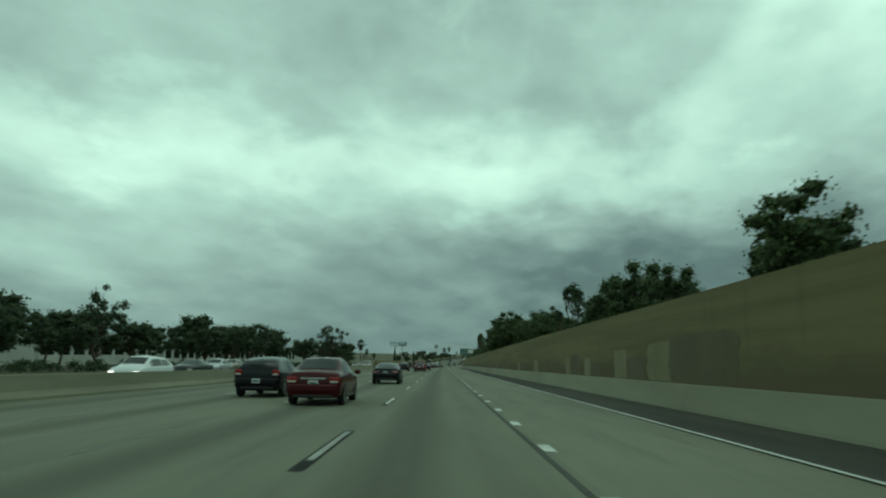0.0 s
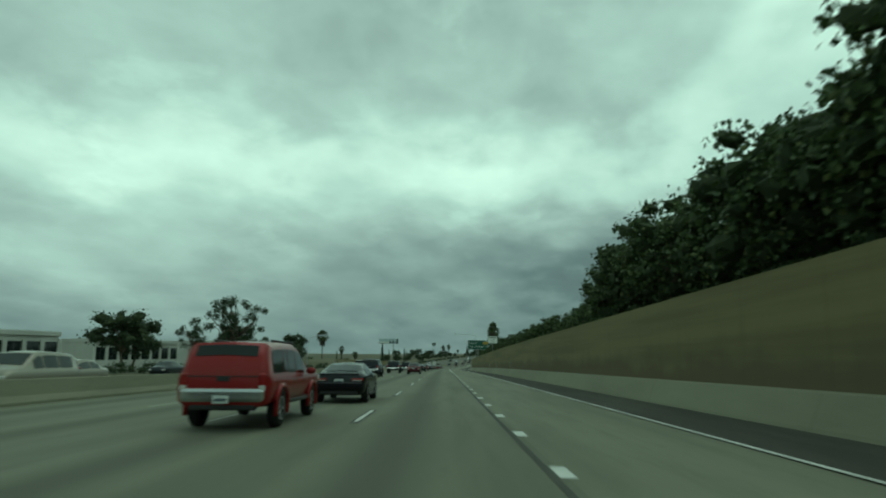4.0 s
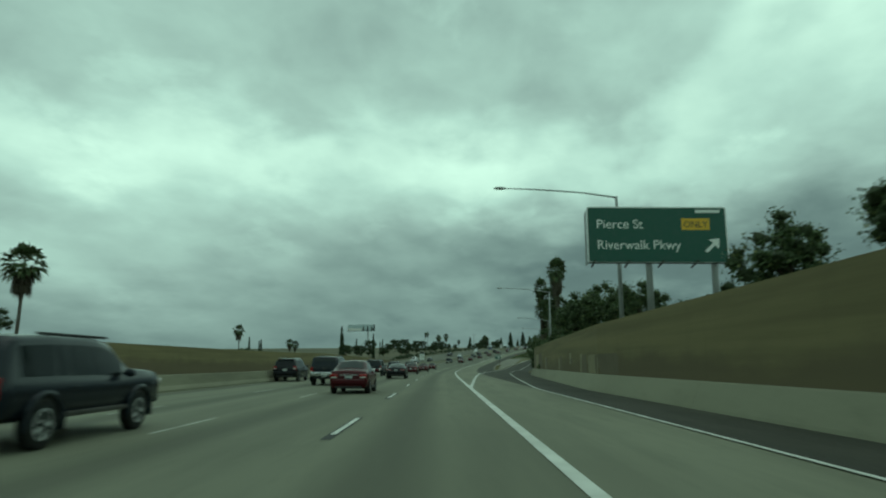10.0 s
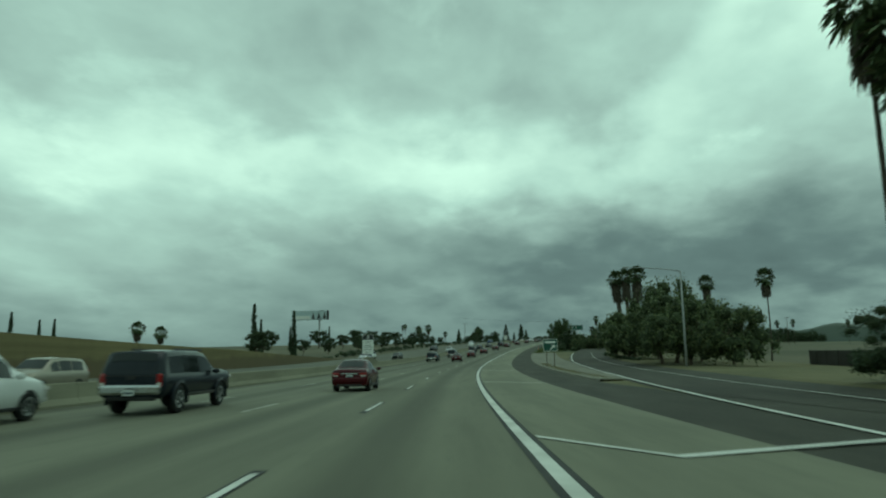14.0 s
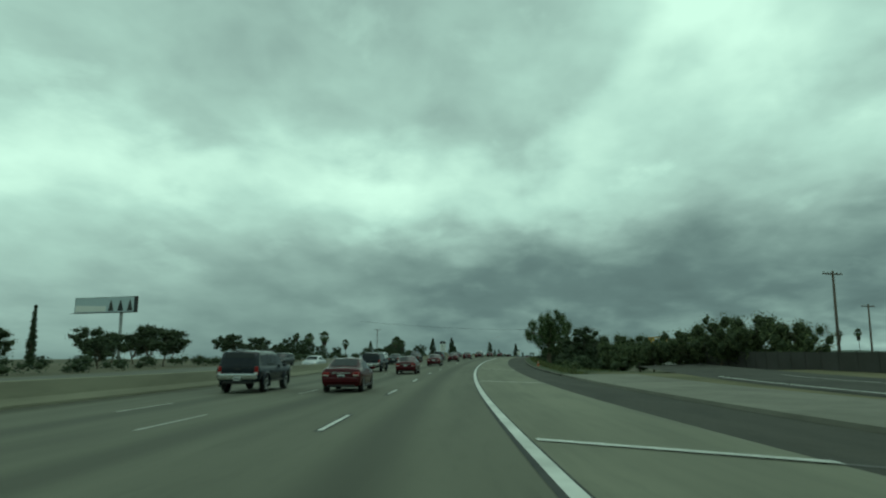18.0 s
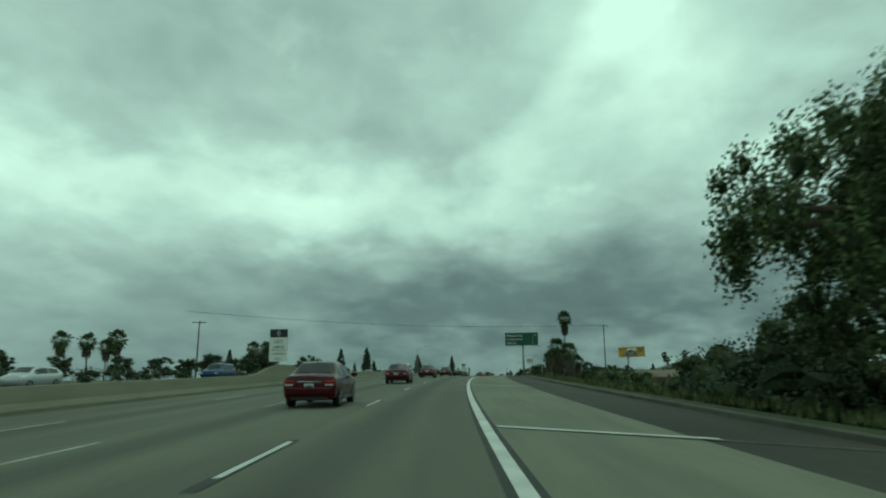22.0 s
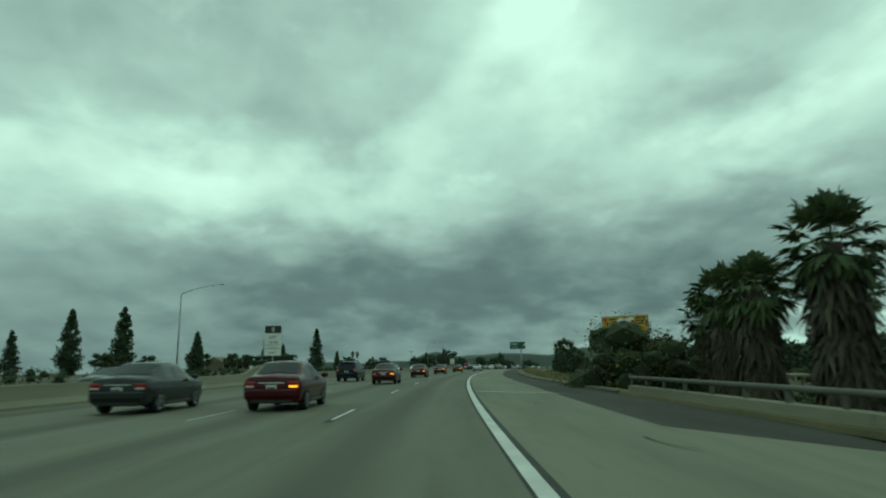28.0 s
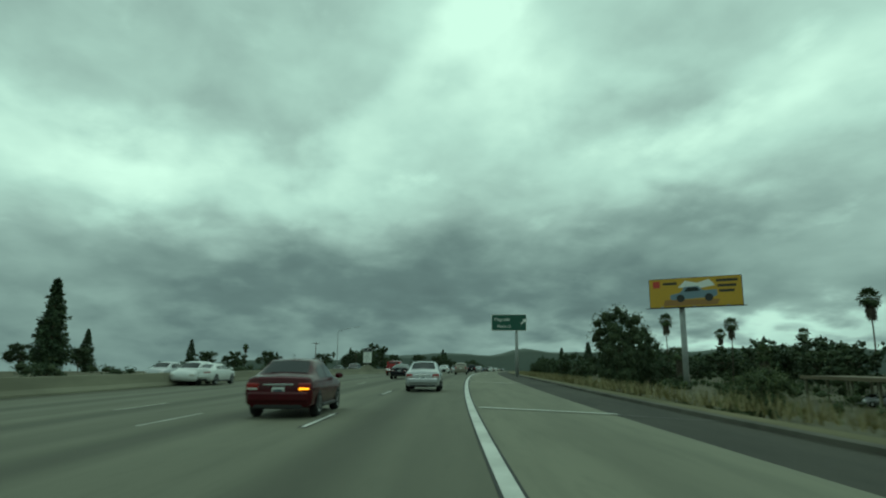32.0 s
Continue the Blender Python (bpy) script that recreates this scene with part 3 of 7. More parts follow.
def lane_marks():
    for name, k, label in (("lane_line", 1.0, "broken white lane line with dark edges"), ("lane_line", 1.95, "broken white lane line with dark edges")):
        g = empty(name, Matrix.Identity(4), label, "road marking", "freeway lane lines", "structure")
        for n in range(-3, 92):
            a = dash_at(n)
            u = -lane_w(a) * k
            w = 0.058 if k == 1.0 else 0.045
            ribbon("dash", a, a + 3.95, [(u - w, 0.022), (u + w, 0.022)], M["line" if k == 1.0 else "worn"], 4.0, g)
            ribbon("tar_edge", a - (0.9 if n % 3 else 0.2), a + 4.25, [(u - 0.115, 0.016), (u + 0.10, 0.016)], M["tar"], 6.0, g)
    g = empty("carpool_line", Matrix.Identity(4), "faded broken white line beside the carpool lane", "road marking", "freeway lane lines", "structure")
    for n in range(-3, 92):
        a = dash_at(n) + 5.0
        ribbon("dash", a, a + 3.66, [(-11.045, 0.022), (-10.955, 0.022)], M["worn"], 4.0, g)
    # short dots of the exit lane, then the solid wide line
    g = empty("exit_dots", Matrix.Identity(4), "short wide white dots between lane and exit lane", "road marking", "", "structure")
    a = 11.0 - 4.75 * 9
    while a < 236:
        ribbon("dot", a, a + 0.95, [(-0.11, 0.012), (0.11, 0.012)], M["line"], 2.0, g)
        a += 4.75
    ribbon("seam", -60, 236, [(-0.23, 0.009), (-0.13, 0.009)], M["seam"], 6.0, g)
    g = empty("solid_line", Matrix.Identity(4), "wide solid white line along the right lane edge", "road marking", "", "structure")
    ribbon("line", 238, 1500, lambda s: [(-0.115, 0.012), (0.115, 0.012)], M["line"], 4.0, g)
    ribbon("tar_edge", 420, 1500, lambda s: [(-0.21 - 0.05 * math.sin(s * 0.05), 0.008), (0.20 + 0.04 * math.sin(s * 0.031), 0.008)], M["tar"], 6.0, g)
    g = empty("edge_line", Matrix.Identity(4), "white edge line beside the asphalt shoulder", "road marking", "", "structure")
    ribbon("line", -150, 396, lambda s: [(conc_edge(s) - 0.12 + max(0, ramp_left(s)) * 1.22, 0.0), (conc_edge(s) + 0.0 + max(0, ramp_left(s)) * 1.22, 0.0)], M["line"], 3.0, g)
    g = empty("gore_line", Matrix.Identity(4), "white lines on both sides of the exit ramp", "road marking", "", "structure")
    ribbon("line", 340, 404, lambda s: [(ramp_left(s) - 0.10, 0.016), (ramp_left(s) + 0.12, 0.016)], M["line"], 3.0, g)
    ribbon("line", 404, 600, lambda s: [(ramp_left(s) - 0.10, lerp_table(s, [(404, 0.016), (430, -0.03), (640, 0.1)])), (ramp_left(s) + 0.12, lerp_table(s, [(404, 0.016), (430, -0.03), (640, 0.1)]))], M["line"], 3.0, g)
    ribbon("line", 396, 600, lambda s: [(ramp_left(s) + 4.75, lerp_table(s, [(396, 0.0), (430, 0.03), (640, 0.24)])), (ramp_left(s) + 4.88, lerp_table(s, [(396, 0.0), (430, 0.03), (640, 0.24)]))], M["line"], 3.0, g)
    g = empty("shoulder_bars", Matrix.Identity(4), "thin white diagonal bars across the paved shoulder", "road marking", "", "structure")
    for k in range(0, 30):
        s = float(np.interp(k, [0, 11, 16, 18, 30], [404.5, 747, 911, 980, 1358]))
        top = 2.1 if k < 2 else 4.3
        vs = [tuple(road(s + 1.2, 0.25, 0.02)), tuple(road(s + 1.5, 0.25, 0.02)), tuple(road(s - 1.2, top, 0.004)), tuple(road(s - 1.5, top, 0.004))]
        obj("bar", vs, [(0, 3, 2, 1)], M["line"], g, [(0, 0), (0, .3), (4, .3), (4, 0)])
        if k >= 2:
            vs = [tuple(road(s - 1.22, 4.3, -0.022)), tuple(road(s - 1.40, 4.3, -0.022)), tuple(road(s - 3.0, 7.1, -0.076)), tuple(road(s - 2.9, 7.1, -0.076))]
            obj("bar", vs, [(0, 1, 2, 3)], M["faded"], g, [(0, 0), (0, .3), (4, .3), (4, 0)])
        if k < 2:
            t2 = ramp_left(s)
            vs = [tuple(road(s - 1.5, 2.05, 0.004)), tuple(road(s - 1.2, 2.05, 0.004)), tuple(road(s + 0.8, t2, 0.004)), tuple(road(s + 0.5, t2, 0.004))]
            obj("bar", vs, [(0, 3, 2, 1)], M["line"], g, [(0, 0), (0, .3), (4, .3), (4, 0)])

    g = empty("road_seam", Matrix.Identity(4), "dark sealed seams and cracks in the concrete", "road seam", "", "structure")
    rng = random.Random(31)
    for a, b, u, w in ((834, 872, -4.72, 0.10), (962, 986, -4.45, 0.07), (30, 118, -4.3, 0.045), (150, 230, -4.35, 0.045), (566, 640, -4.35, 0.06), (890, 960, -4.6, 0.05), (100, 400, -8.0, 0.04), (500, 960, -8.25, 0.04)):
        ribbon("seam", a, b, lambda s: [(u - w + 0.05 * math.sin(s * 0.9) + 0.03 * math.sin(s * 2.3), 0.007), (u + w + 0.05 * math.sin(s * 0.9 + 0.5), 0.007)], M["seam"], 1.5, g)
    # short cracks over the shoulder's slabs
    for a, u in ((640.5, 2.0), (642.4, 3.1), (946, 2.2), (943, 2.6), (948, 1.4), (912, 1.8), (908, 2.9), (655, 1.2), (588, 2.6), (592, 1.1), (712, 2.3), (856, 3.2), (861, 5.6), (868, 2.0), (30, 2.2), (64, 3.0), (190, 1.9), (243, 2.8)):
        x, pts = a, []
        v = u
        for _ in range(5):
            pts.append((x, v))
            x, v = x + 0.25 + 0.5 * rng.random(), v + (rng.random() - 0.5) * 0.7
        vs = [tuple(road(p, q + d, 0.004 - 0.0077 * max(0, q))) for p, q in pts for d in (-0.02, 0.025)]
        obj("crack", vs, [(2 * i, 2 * i + 1, 2 * i + 3, 2 * i + 2) for i in range(4)], M["seam"], g, [(0, i) for i in range(10)])


lane_marks()


def bar_prof(u, h=0.82):
    return [(u - 0.30, -0.1), (u - 0.30, 0.09), (u - 0.16, 0.30), (u - 0.08, h - 0.02), (u - 0.06, h), (u + 0.06, h), (u + 0.08, h - 0.02), (u + 0.16, 0.30), (u + 0.30, 0.09), (u + 0.30, -0.1)]


def barrier_run(name, s0, s1, u, h, label, seg=24.0, flip=False):
    """A concrete barrier cast in lengths, with a gap of 2 cm at each joint."""
    g = empty(name, Matrix.Identity(4), label, "barrier", "", "structure")
    s = s0
    while s < s1 - 0.5:
        e = min(s + seg, s1)
        ribbon("barrier_length", s, e - 0.02, lambda q: bar_prof(u(q), h(q)), M["barrier"], 2.0 if any(abs(s + 12 - c) < 24 for c in (511, 722.5, 900.5, 1075)) else 6.0, g, True)
        s = e
    return g


barrier_run("median_barrier", S0, 1500, bar_u, lambda s: 0.84 + 0.75 * sum(max(0.0, 1 - (abs(s - c) / 7.0) ** 2) for c in (511, 722.5, 900.5, 1075)), "long grey concrete median barrier between carriageways")


def wall_top(s):
    return lerp_table(s, [(-200, 4.2), (60, 4.2), (120, 4.08), (190, 4.05), (282, 3.9), (350, 3.78), (414, 3.8)])


def right_wall():
    g = empty("wall_right", Matrix.Identity(4), "tan retaining wall with a pale concrete barrier foot", "wall", "", "structure")
    s = -180.0
    while s < 410:
        e = min(s + 12.0, 411)
        ribbon("barrier_foot", s, e - 0.02, lambda q: [(wall_off(q) + a, b) for a, b in ((6.96, -0.15), (7.00, 0.0), (7.34, 0.80), (7.38, 0.84), (7.62, 0.84), (7.62, -0.15))], M["foot"], 4.0, g, True)
        s = e
    s = -180.0
    while s < 410:
        e = min(s + 12.0, 411)
        ribbon("wall_panel", s, e - 0.015, lambda q: [(wall_off(q) + 7.60, 0.80), (wall_off(q) + 7.62, wall_top(q)), (wall_off(q) + 7.92, wall_top(q) + 0.02), (wall_off(q) + 7.93, -0.3)], M["wall"], 4.0, g, True, True)
        s = e
    rng = random.Random(4)
    # squares of paint over old scribbles, low on the wall
    for s, w, z0, z1 in ((24, 5.5, 1.0, 2.5), (33, 2.2, 0.95, 2.3), (41, 1.6, 0.95, 1.9), (47, 2.0, 0.95, 2.0), (63, 3, 0.95, 1.9), (78, 2.2, 0.95, 1.8), (98, 1.4, 0.95, 1.9), (112, 1.5, 0.95, 2.0), (121, 1.2, 0.95, 1.8), (205, 1.3, 0.95, 1.8),
                         (229, 1.8, 0.95, 1.8), (246, 1.2, 0.95, 1.7), (340, 3.4, 0.95, 2.0), (346, 1.2, 0.95, 2.1), (352, 1.0, 1.6, 2.3), (360, 1.2, 0.95, 1.9), (374, 1.5, 0.95, 2.2), (387, 5.5, 0.9, 2.7), (394, 2.4, 0.95, 2.4), (400, 2.0, 0.95, 2.3), (405, 2.6, 0.95, 2.4)):
        for dull in (0, 1):
            if dull:
                s, w, z0, z1 = s - w * (0.6 + rng.random()), w * (0.8 + rng.random()), z0, z1 * (0.8 + 0.3 * rng.random())
            n, pts = 40, []
            for k in range(n):
                a = 2 * math.pi * k / n
                c, q = math.cos(a), math.sin(a)
                e = (abs(c) ** 8 + abs(q) ** 8) ** -0.125
                hgt = (z0 + z1) / 2 - 0.1 + q * e * (z1 - z0 + 0.2) / 2 + 0.05 * rng.random()
                pts.append(tuple(road(s + w / 2 + c * e * w / 2 * (1 + 0.10 * rng.random()), wall_off(s + w / 2 + c * e * w / 2) + 7.590 - 0.004 * dull + 0.008 * hgt / 4, max(0.87, hgt))))
            obj("paint_patch", pts, [tuple(range(n))], M["dull" if dull else "buff"], g)
    return g


right_wall()


def left_wall():
    g = empty("wall_left", Matrix.Identity(4), "tan retaining wall beyond the oncoming lanes", "wall", "", "structure")
    s = 330.0
    while s < 574:
        e = min(s + 12.0, 575)
        ribbon("wall_panel", s, e - 0.015, lambda q: [(-37.0, -0.2), (-37.0, lerp_table(q, LEFT_TOP) + 0.1), (-36.7, lerp_table(q, LEFT_TOP) + 0.1), (-36.6, -0.2)], M["wall"], 6.0, g, True, True)
        s = e


left_wall()


# ---- plants ----
def leaf_cloud(rng, centres, per, size, flat=1.0, fold=0.25, heart=0.45):
    """Leaves as folded two-triangle blades scattered round clump centres (x, y, z, radius)."""
    c = np.repeat(np.asarray(centres, float), per, axis=0)
    n = len(c)

    def unit(v):
        return v / (np.linalg.norm(v, axis=1, keepdims=True) + 1e-9)

    q = 0.38 + 0.56 * rng.random((n, 1)) ** 0.8
    p = c[:, :3] + unit(rng.normal(size=(n, 3))) * c[:, 3:4] * q * np.array((1, 1, flat))
    a = unit(rng.normal(size=(n, 3)) - np.array((0, 0, 0.35)))
    b = unit(np.cross(a, rng.normal(size=(n, 3))))
    size = size * (1.6 - 0.85 * q)  # coarse inside, fine at the rim
    l, w = size * (0.6 + 0.8 * rng.random((n, 1))), size * (0.28 + 0.3 * rng.random((n, 1)))
    bend = np.cross(a, b) * w * fold
    v = np.stack([p, p + a * l * 0.5 + b * w + bend, p + a * l, p + a * l * 0.5 - b * w + bend], axis=1).reshape(-1, 3)
    faces = np.arange(4 * n).reshape(-1, 4).tolist()
    # a rough lump in each clump, inner shade as dark colour, against thin crowns
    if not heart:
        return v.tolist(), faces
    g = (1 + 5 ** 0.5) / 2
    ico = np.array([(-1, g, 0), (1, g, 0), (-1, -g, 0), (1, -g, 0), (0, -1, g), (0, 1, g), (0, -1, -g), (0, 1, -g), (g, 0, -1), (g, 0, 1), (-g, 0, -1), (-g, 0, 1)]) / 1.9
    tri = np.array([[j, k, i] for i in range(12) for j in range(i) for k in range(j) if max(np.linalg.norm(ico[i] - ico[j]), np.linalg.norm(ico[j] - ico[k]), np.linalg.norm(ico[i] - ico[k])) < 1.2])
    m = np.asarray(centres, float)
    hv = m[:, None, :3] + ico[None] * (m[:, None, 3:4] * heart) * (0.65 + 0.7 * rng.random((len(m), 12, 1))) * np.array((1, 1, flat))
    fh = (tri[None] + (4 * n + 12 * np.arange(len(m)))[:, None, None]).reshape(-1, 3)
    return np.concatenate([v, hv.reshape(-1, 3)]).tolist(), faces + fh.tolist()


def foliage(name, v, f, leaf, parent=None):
    """One mesh of leaves; its three-sided faces are added lumps coloured as inner shade."""
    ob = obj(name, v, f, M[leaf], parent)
    ob.data.materials.append(M["foliage_shade"])
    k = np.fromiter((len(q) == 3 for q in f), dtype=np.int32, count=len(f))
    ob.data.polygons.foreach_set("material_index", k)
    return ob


# dark colour of the lumps inside the clumps, standing in for inner shade
M["foliage_shade"] = rough_mat("inner_foliage_shade", (0.044, 0.058, 0.026), (0.028, 0.038, 0.018), 2.0, 0.95, 0.5)


def limb_path(rng, a, b, n=5, wob=0.12):
    a, b = np.array(a, float), np.array(b, float)
    L = np.linalg.norm(b - a)
    out = []
    for i in range(n):
        t = i / (n - 1)
        p = a + (b - a) * t + rng.normal(size=3) * wob * L * math.sin(math.pi * t) * 0.5
        p[2] += 0.12 * L * math.sin(math.pi * t)
        out.append(tuple(p))
    return out


def make_tree(name, seed, height, spread, trunk_h, label, leaf="leaf", clumps=46, per=85, size=0.34, r=(0.8, 1.5), flat=0.75, shape=1.0, droop=0.0, lean=0.0, thin=0.16):
    """A broad-leaved tree at the origin: trunk with limbs, and a crown of clumps with gaps."""
    rng = np.random.default_rng(seed)
    t = empty(name, Matrix.Identity(4), label, "tree")
    vs, fs = [], []
    top = np.array((lean * height * 0.3, 0, trunk_h + (height - trunk_h) * 0.45))

    def add(path, radii, sides=7):
        v, f = tube_data(path, radii, sides)
        k = len(vs)
        vs.extend(v)
        fs.extend([tuple(i + k for i in q) for q in f])

    base_r = thin * (0.6 + height / 14)
    trunk = limb_path(rng, (0, 0, -0.3), top, 7, 0.10)
    add(trunk, [base_r * (1.25 if i == 0 else 1 - 0.11 * i) for i in range(7)], 9)
    cen = []
    ch = (height - trunk_h)
    tries = 0
    while len(cen) < clumps and tries < 4000:
        tries += 1
        d = rng.normal(size=3)
        d /= np.linalg.norm(d)
        q = rng.random() ** 0.4
        zc = trunk_h + ch * 0.5
        p = np.array((d[0] * spread * q + lean * height * 0.3, d[1] * spread * q, zc + d[2] * ch * 0.46 * q))
        if noise.noise(Vector((p[0] * 0.45 + seed, p[1] * 0.45, p[2] * 0.45))) < -0.12 * shape:
            continue
        cen.append((p[0], p[1], p[2] - droop * rng.random() * math.hypot(p[0], p[1]), r[0] + (r[1] - r[0]) * rng.random()))
    for c in cen[:: max(1, len(cen) // 14)]:
        i = int(rng.integers(2, 6))
        add(limb_path(rng, trunk[i], c[:3], 4, 0.2), [base_r * 0.5, base_r * 0.36, base_r * 0.22, base_r * 0.08], 6)
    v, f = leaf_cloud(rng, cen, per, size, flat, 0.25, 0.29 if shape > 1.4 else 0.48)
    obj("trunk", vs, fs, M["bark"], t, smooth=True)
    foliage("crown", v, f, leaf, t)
    return t


def make_conifer(name, seed, height, spread, label, leaf="leaf3", bare=0.08, gaps=0.1, per=34, size=0.26):
    rng = np.random.default_rng(seed)
    t = empty(name, Matrix.Identity(4), label, "tree")
    v0, f0 = tube_data([(0, 0, -0.2), (0, 0, height * 0.5), (0, 0, height * 0.97)], [0.05 + 0.016 * height, 0.01 * height + 0.02, 0.02], 7)
    cen = []
    z = height * bare
    while z < height:
        k = (z / height - bare) / (1 - bare)
        rr = spread * (min(1.0, 0.45 + k * 4) * (1 - k) ** 0.75 + 0.03)
        for _ in range(max(2, int(3 + rr * 4))):
            if rng.random() < gaps:
                continue
            a = rng.random() * 2 * math.pi
            q = rr * (0.35 + 0.75 * rng.random())
            cen.append((math.cos(a) * q, math.sin(a) * q, z + rng.normal() * 0.15, 0.16 + rr * 0.28))
        z += max(0.22, height * 0.03)
    v, f = leaf_cloud(rng, cen, per, size, 0.8, 0.25, 0.0)
    obj("trunk", v0, f0, M["bark"], t, smooth=True)
    foliage("crown", v, f, leaf, t)
    return t


def fan_frond(rng, vs, fs, origin, az, el, length, blades=9, droop=0.5):
    """A fan-palm leaf: a stalk and a spread of narrow pointed blades."""
    d = np.array((math.cos(az) * math.cos(el), math.sin(az) * math.cos(el), math.sin(el)))
    side = np.array((-math.sin(az), math.cos(az), 0.0))
    up = np.cross(d, side) * -1
    o = np.array(origin)
    hub = o + d * length * (0.62 if blades > 9 else 0.48)
    k = len(vs)
    vs += [tuple(o + side * 0.02), tuple(o - side * 0.02), tuple(hub - side * 0.015), tuple(hub + side * 0.015)]
    fs.append((k, k + 1, k + 2, k + 3))
    for i in range(blades):
        a = (i / (blades - 1) - 0.5) * (3.7 if blades > 9 else 2.7) + rng.normal() * 0.04
        w = d * math.cos(a) + side * math.sin(a) + up * (0.12 * rng.normal() - 0.1)
        L = length * ((0.50 - 0.07 * abs(a)) if blades > 9 else (0.62 - 0.12 * abs(a))) * (0.85 + 0.3 * rng.random())
        tip = hub + w * L - np.array((0, 0, droop * L * (0.35 + 0.5 * rng.random())))
        mid = hub + w * L * 0.55 - np.array((0, 0, droop * L * 0.1))
        b = np.cross(w, up)
        b = b / (np.linalg.norm(b) + 1e-9) * length * 0.062
        k = len(vs)
        vs += [tuple(hub), tuple(mid + b), tuple(tip), tuple(mid - b)]
        fs.append((k, k + 1, k + 2, k + 3))


def make_palm(name, seed, height, label, skirt=0.15, frond=1.25, count=42, trunk_r=0.22, lean=0.03, curve=0.0):
    """A fan palm: ringed trunk, skirt of dead fronds, round head of fans. skirt: the share of the trunk that it covers."""
    rng = np.random.default_rng(seed)
    t = empty(name, Matrix.Identity(4), label, "palm tree")
    n = 9
    path = [(lean * height * (i / (n - 1)) + curve * math.sin(i / (n - 1) * math.pi), 0, -0.3 + (height + 0.3) * i / (n - 1)) for i in range(n)]
    v, f = tube_data(path, [trunk_r * (1.35 if i == 0 else 1.05 - 0.045 * i) for i in range(n)], 9)
    obj("trunk", v, f, M["palm_bark"], t, smooth=True)
    hx = path[-1][0]
    vs, fs = [], []
    for i in range(count):
        el = math.radians(-58 + 138 * (i + rng.random()) / count)
        fan_frond(rng, vs, fs, (hx, 0, height + 0.05), i * 2.39996 + rng.normal() * 0.2, el, frond * (0.85 + 0.3 * rng.random()), 13, 0.50 + 0.25 * (el < 0))
    obj("head", vs, fs, M["frond"], t)
    vs, fs = [], []
    sk = height * skirt
    m = int(34 + sk * 40)
    for i in range(m):
        z = height - 0.15 - sk * rng.random() ** 0.9
        a = rng.random() * 2 * math.pi
        x0 = np.interp(z, [p[2] for p in path], [p[0] for p in path])
        wide = 0.80 + 0.12 * rng.random()
        fan_frond(rng, vs, fs, (x0 + math.cos(a) * trunk_r * 0.8, math.sin(a) * trunk_r * 0.8, z), a, math.radians(-66 - 20 * rng.random()), (frond if skirt < 0.82 else 1.15) * wide * 0.95, 6, 0.9)
    obj("skirt", vs, fs, M["thatch"], t)
    return t


def make_bush(name, seed, w, d, h, label, leaf="leaf2", clumps=22, per=70, size=0.2):
    rng = np.random.default_rng(seed)
    t = empty(name, Matrix.Identity(4), label, "bush")
    cen = []
    for _ in range(clumps):
        a, q = rng.random() * 2 * math.pi, rng.random() ** 0.5
        k = 1 - 0.75 * q * q
        cen.append((math.cos(a) * q * w * 0.5, math.sin(a) * q * d * 0.5, h * (0.12 + 0.72 * rng.random() * k), 0.22 * h + 0.18 * h * rng.random()))
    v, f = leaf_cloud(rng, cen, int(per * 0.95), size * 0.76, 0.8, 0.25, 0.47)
    vs, fs = [], []
    for c in cen[:7]:
        q, g = tube_data([(c[0] * 0.15, c[1] * 0.15, -0.1), (c[0] * 0.6, c[1] * 0.6, c[2] * 0.6), c[:3]], [0.05, 0.035, 0.012], 5)
        k = len(vs)
        vs += q
        fs += [tuple(i + k for i in r) for r in g]
    obj("stems", vs, fs, M["bark"], t, smooth=True)
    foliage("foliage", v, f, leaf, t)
    return t


def place(kinds, s, u, scale=1.0, turn=None, drop=None, zs=1.0):
    """A copy of one of the made plants on the ground at station s, offset u."""
    r = random.Random(int(s * 13 + u * 7 + 5000))
    ob = kinds if not isinstance(kinds, list) else kinds[r.randrange(len(kinds))]
    p = road(s, u, ground_h_smooth(s, u) if drop is None else drop)
    a = r.random() * 360 if turn is None else turn
    c = copy_thing(ob, pose(p.x, p.y, p.z - 0.05, 0, 0, a))
    c.scale = (scale, scale, scale * zs)
    return c


def ground_h_smooth(s, u):
    """Height of the ground sheet at a place."""
    us = u_nodes(s)
    for a, b in zip(us, us[1:]):
        if a <= u <= b:
            ha, hb = ground_h(s, a), ground_h(s, b)
            return ha + (hb - ha) * (u - a) / (b - a)
    return 0.0


def clear_all(made):
    """Take away the first ones, once their copies stand."""
    bpy.data.batch_remove([c for o in made for c in (*o.children_recursive, o)])


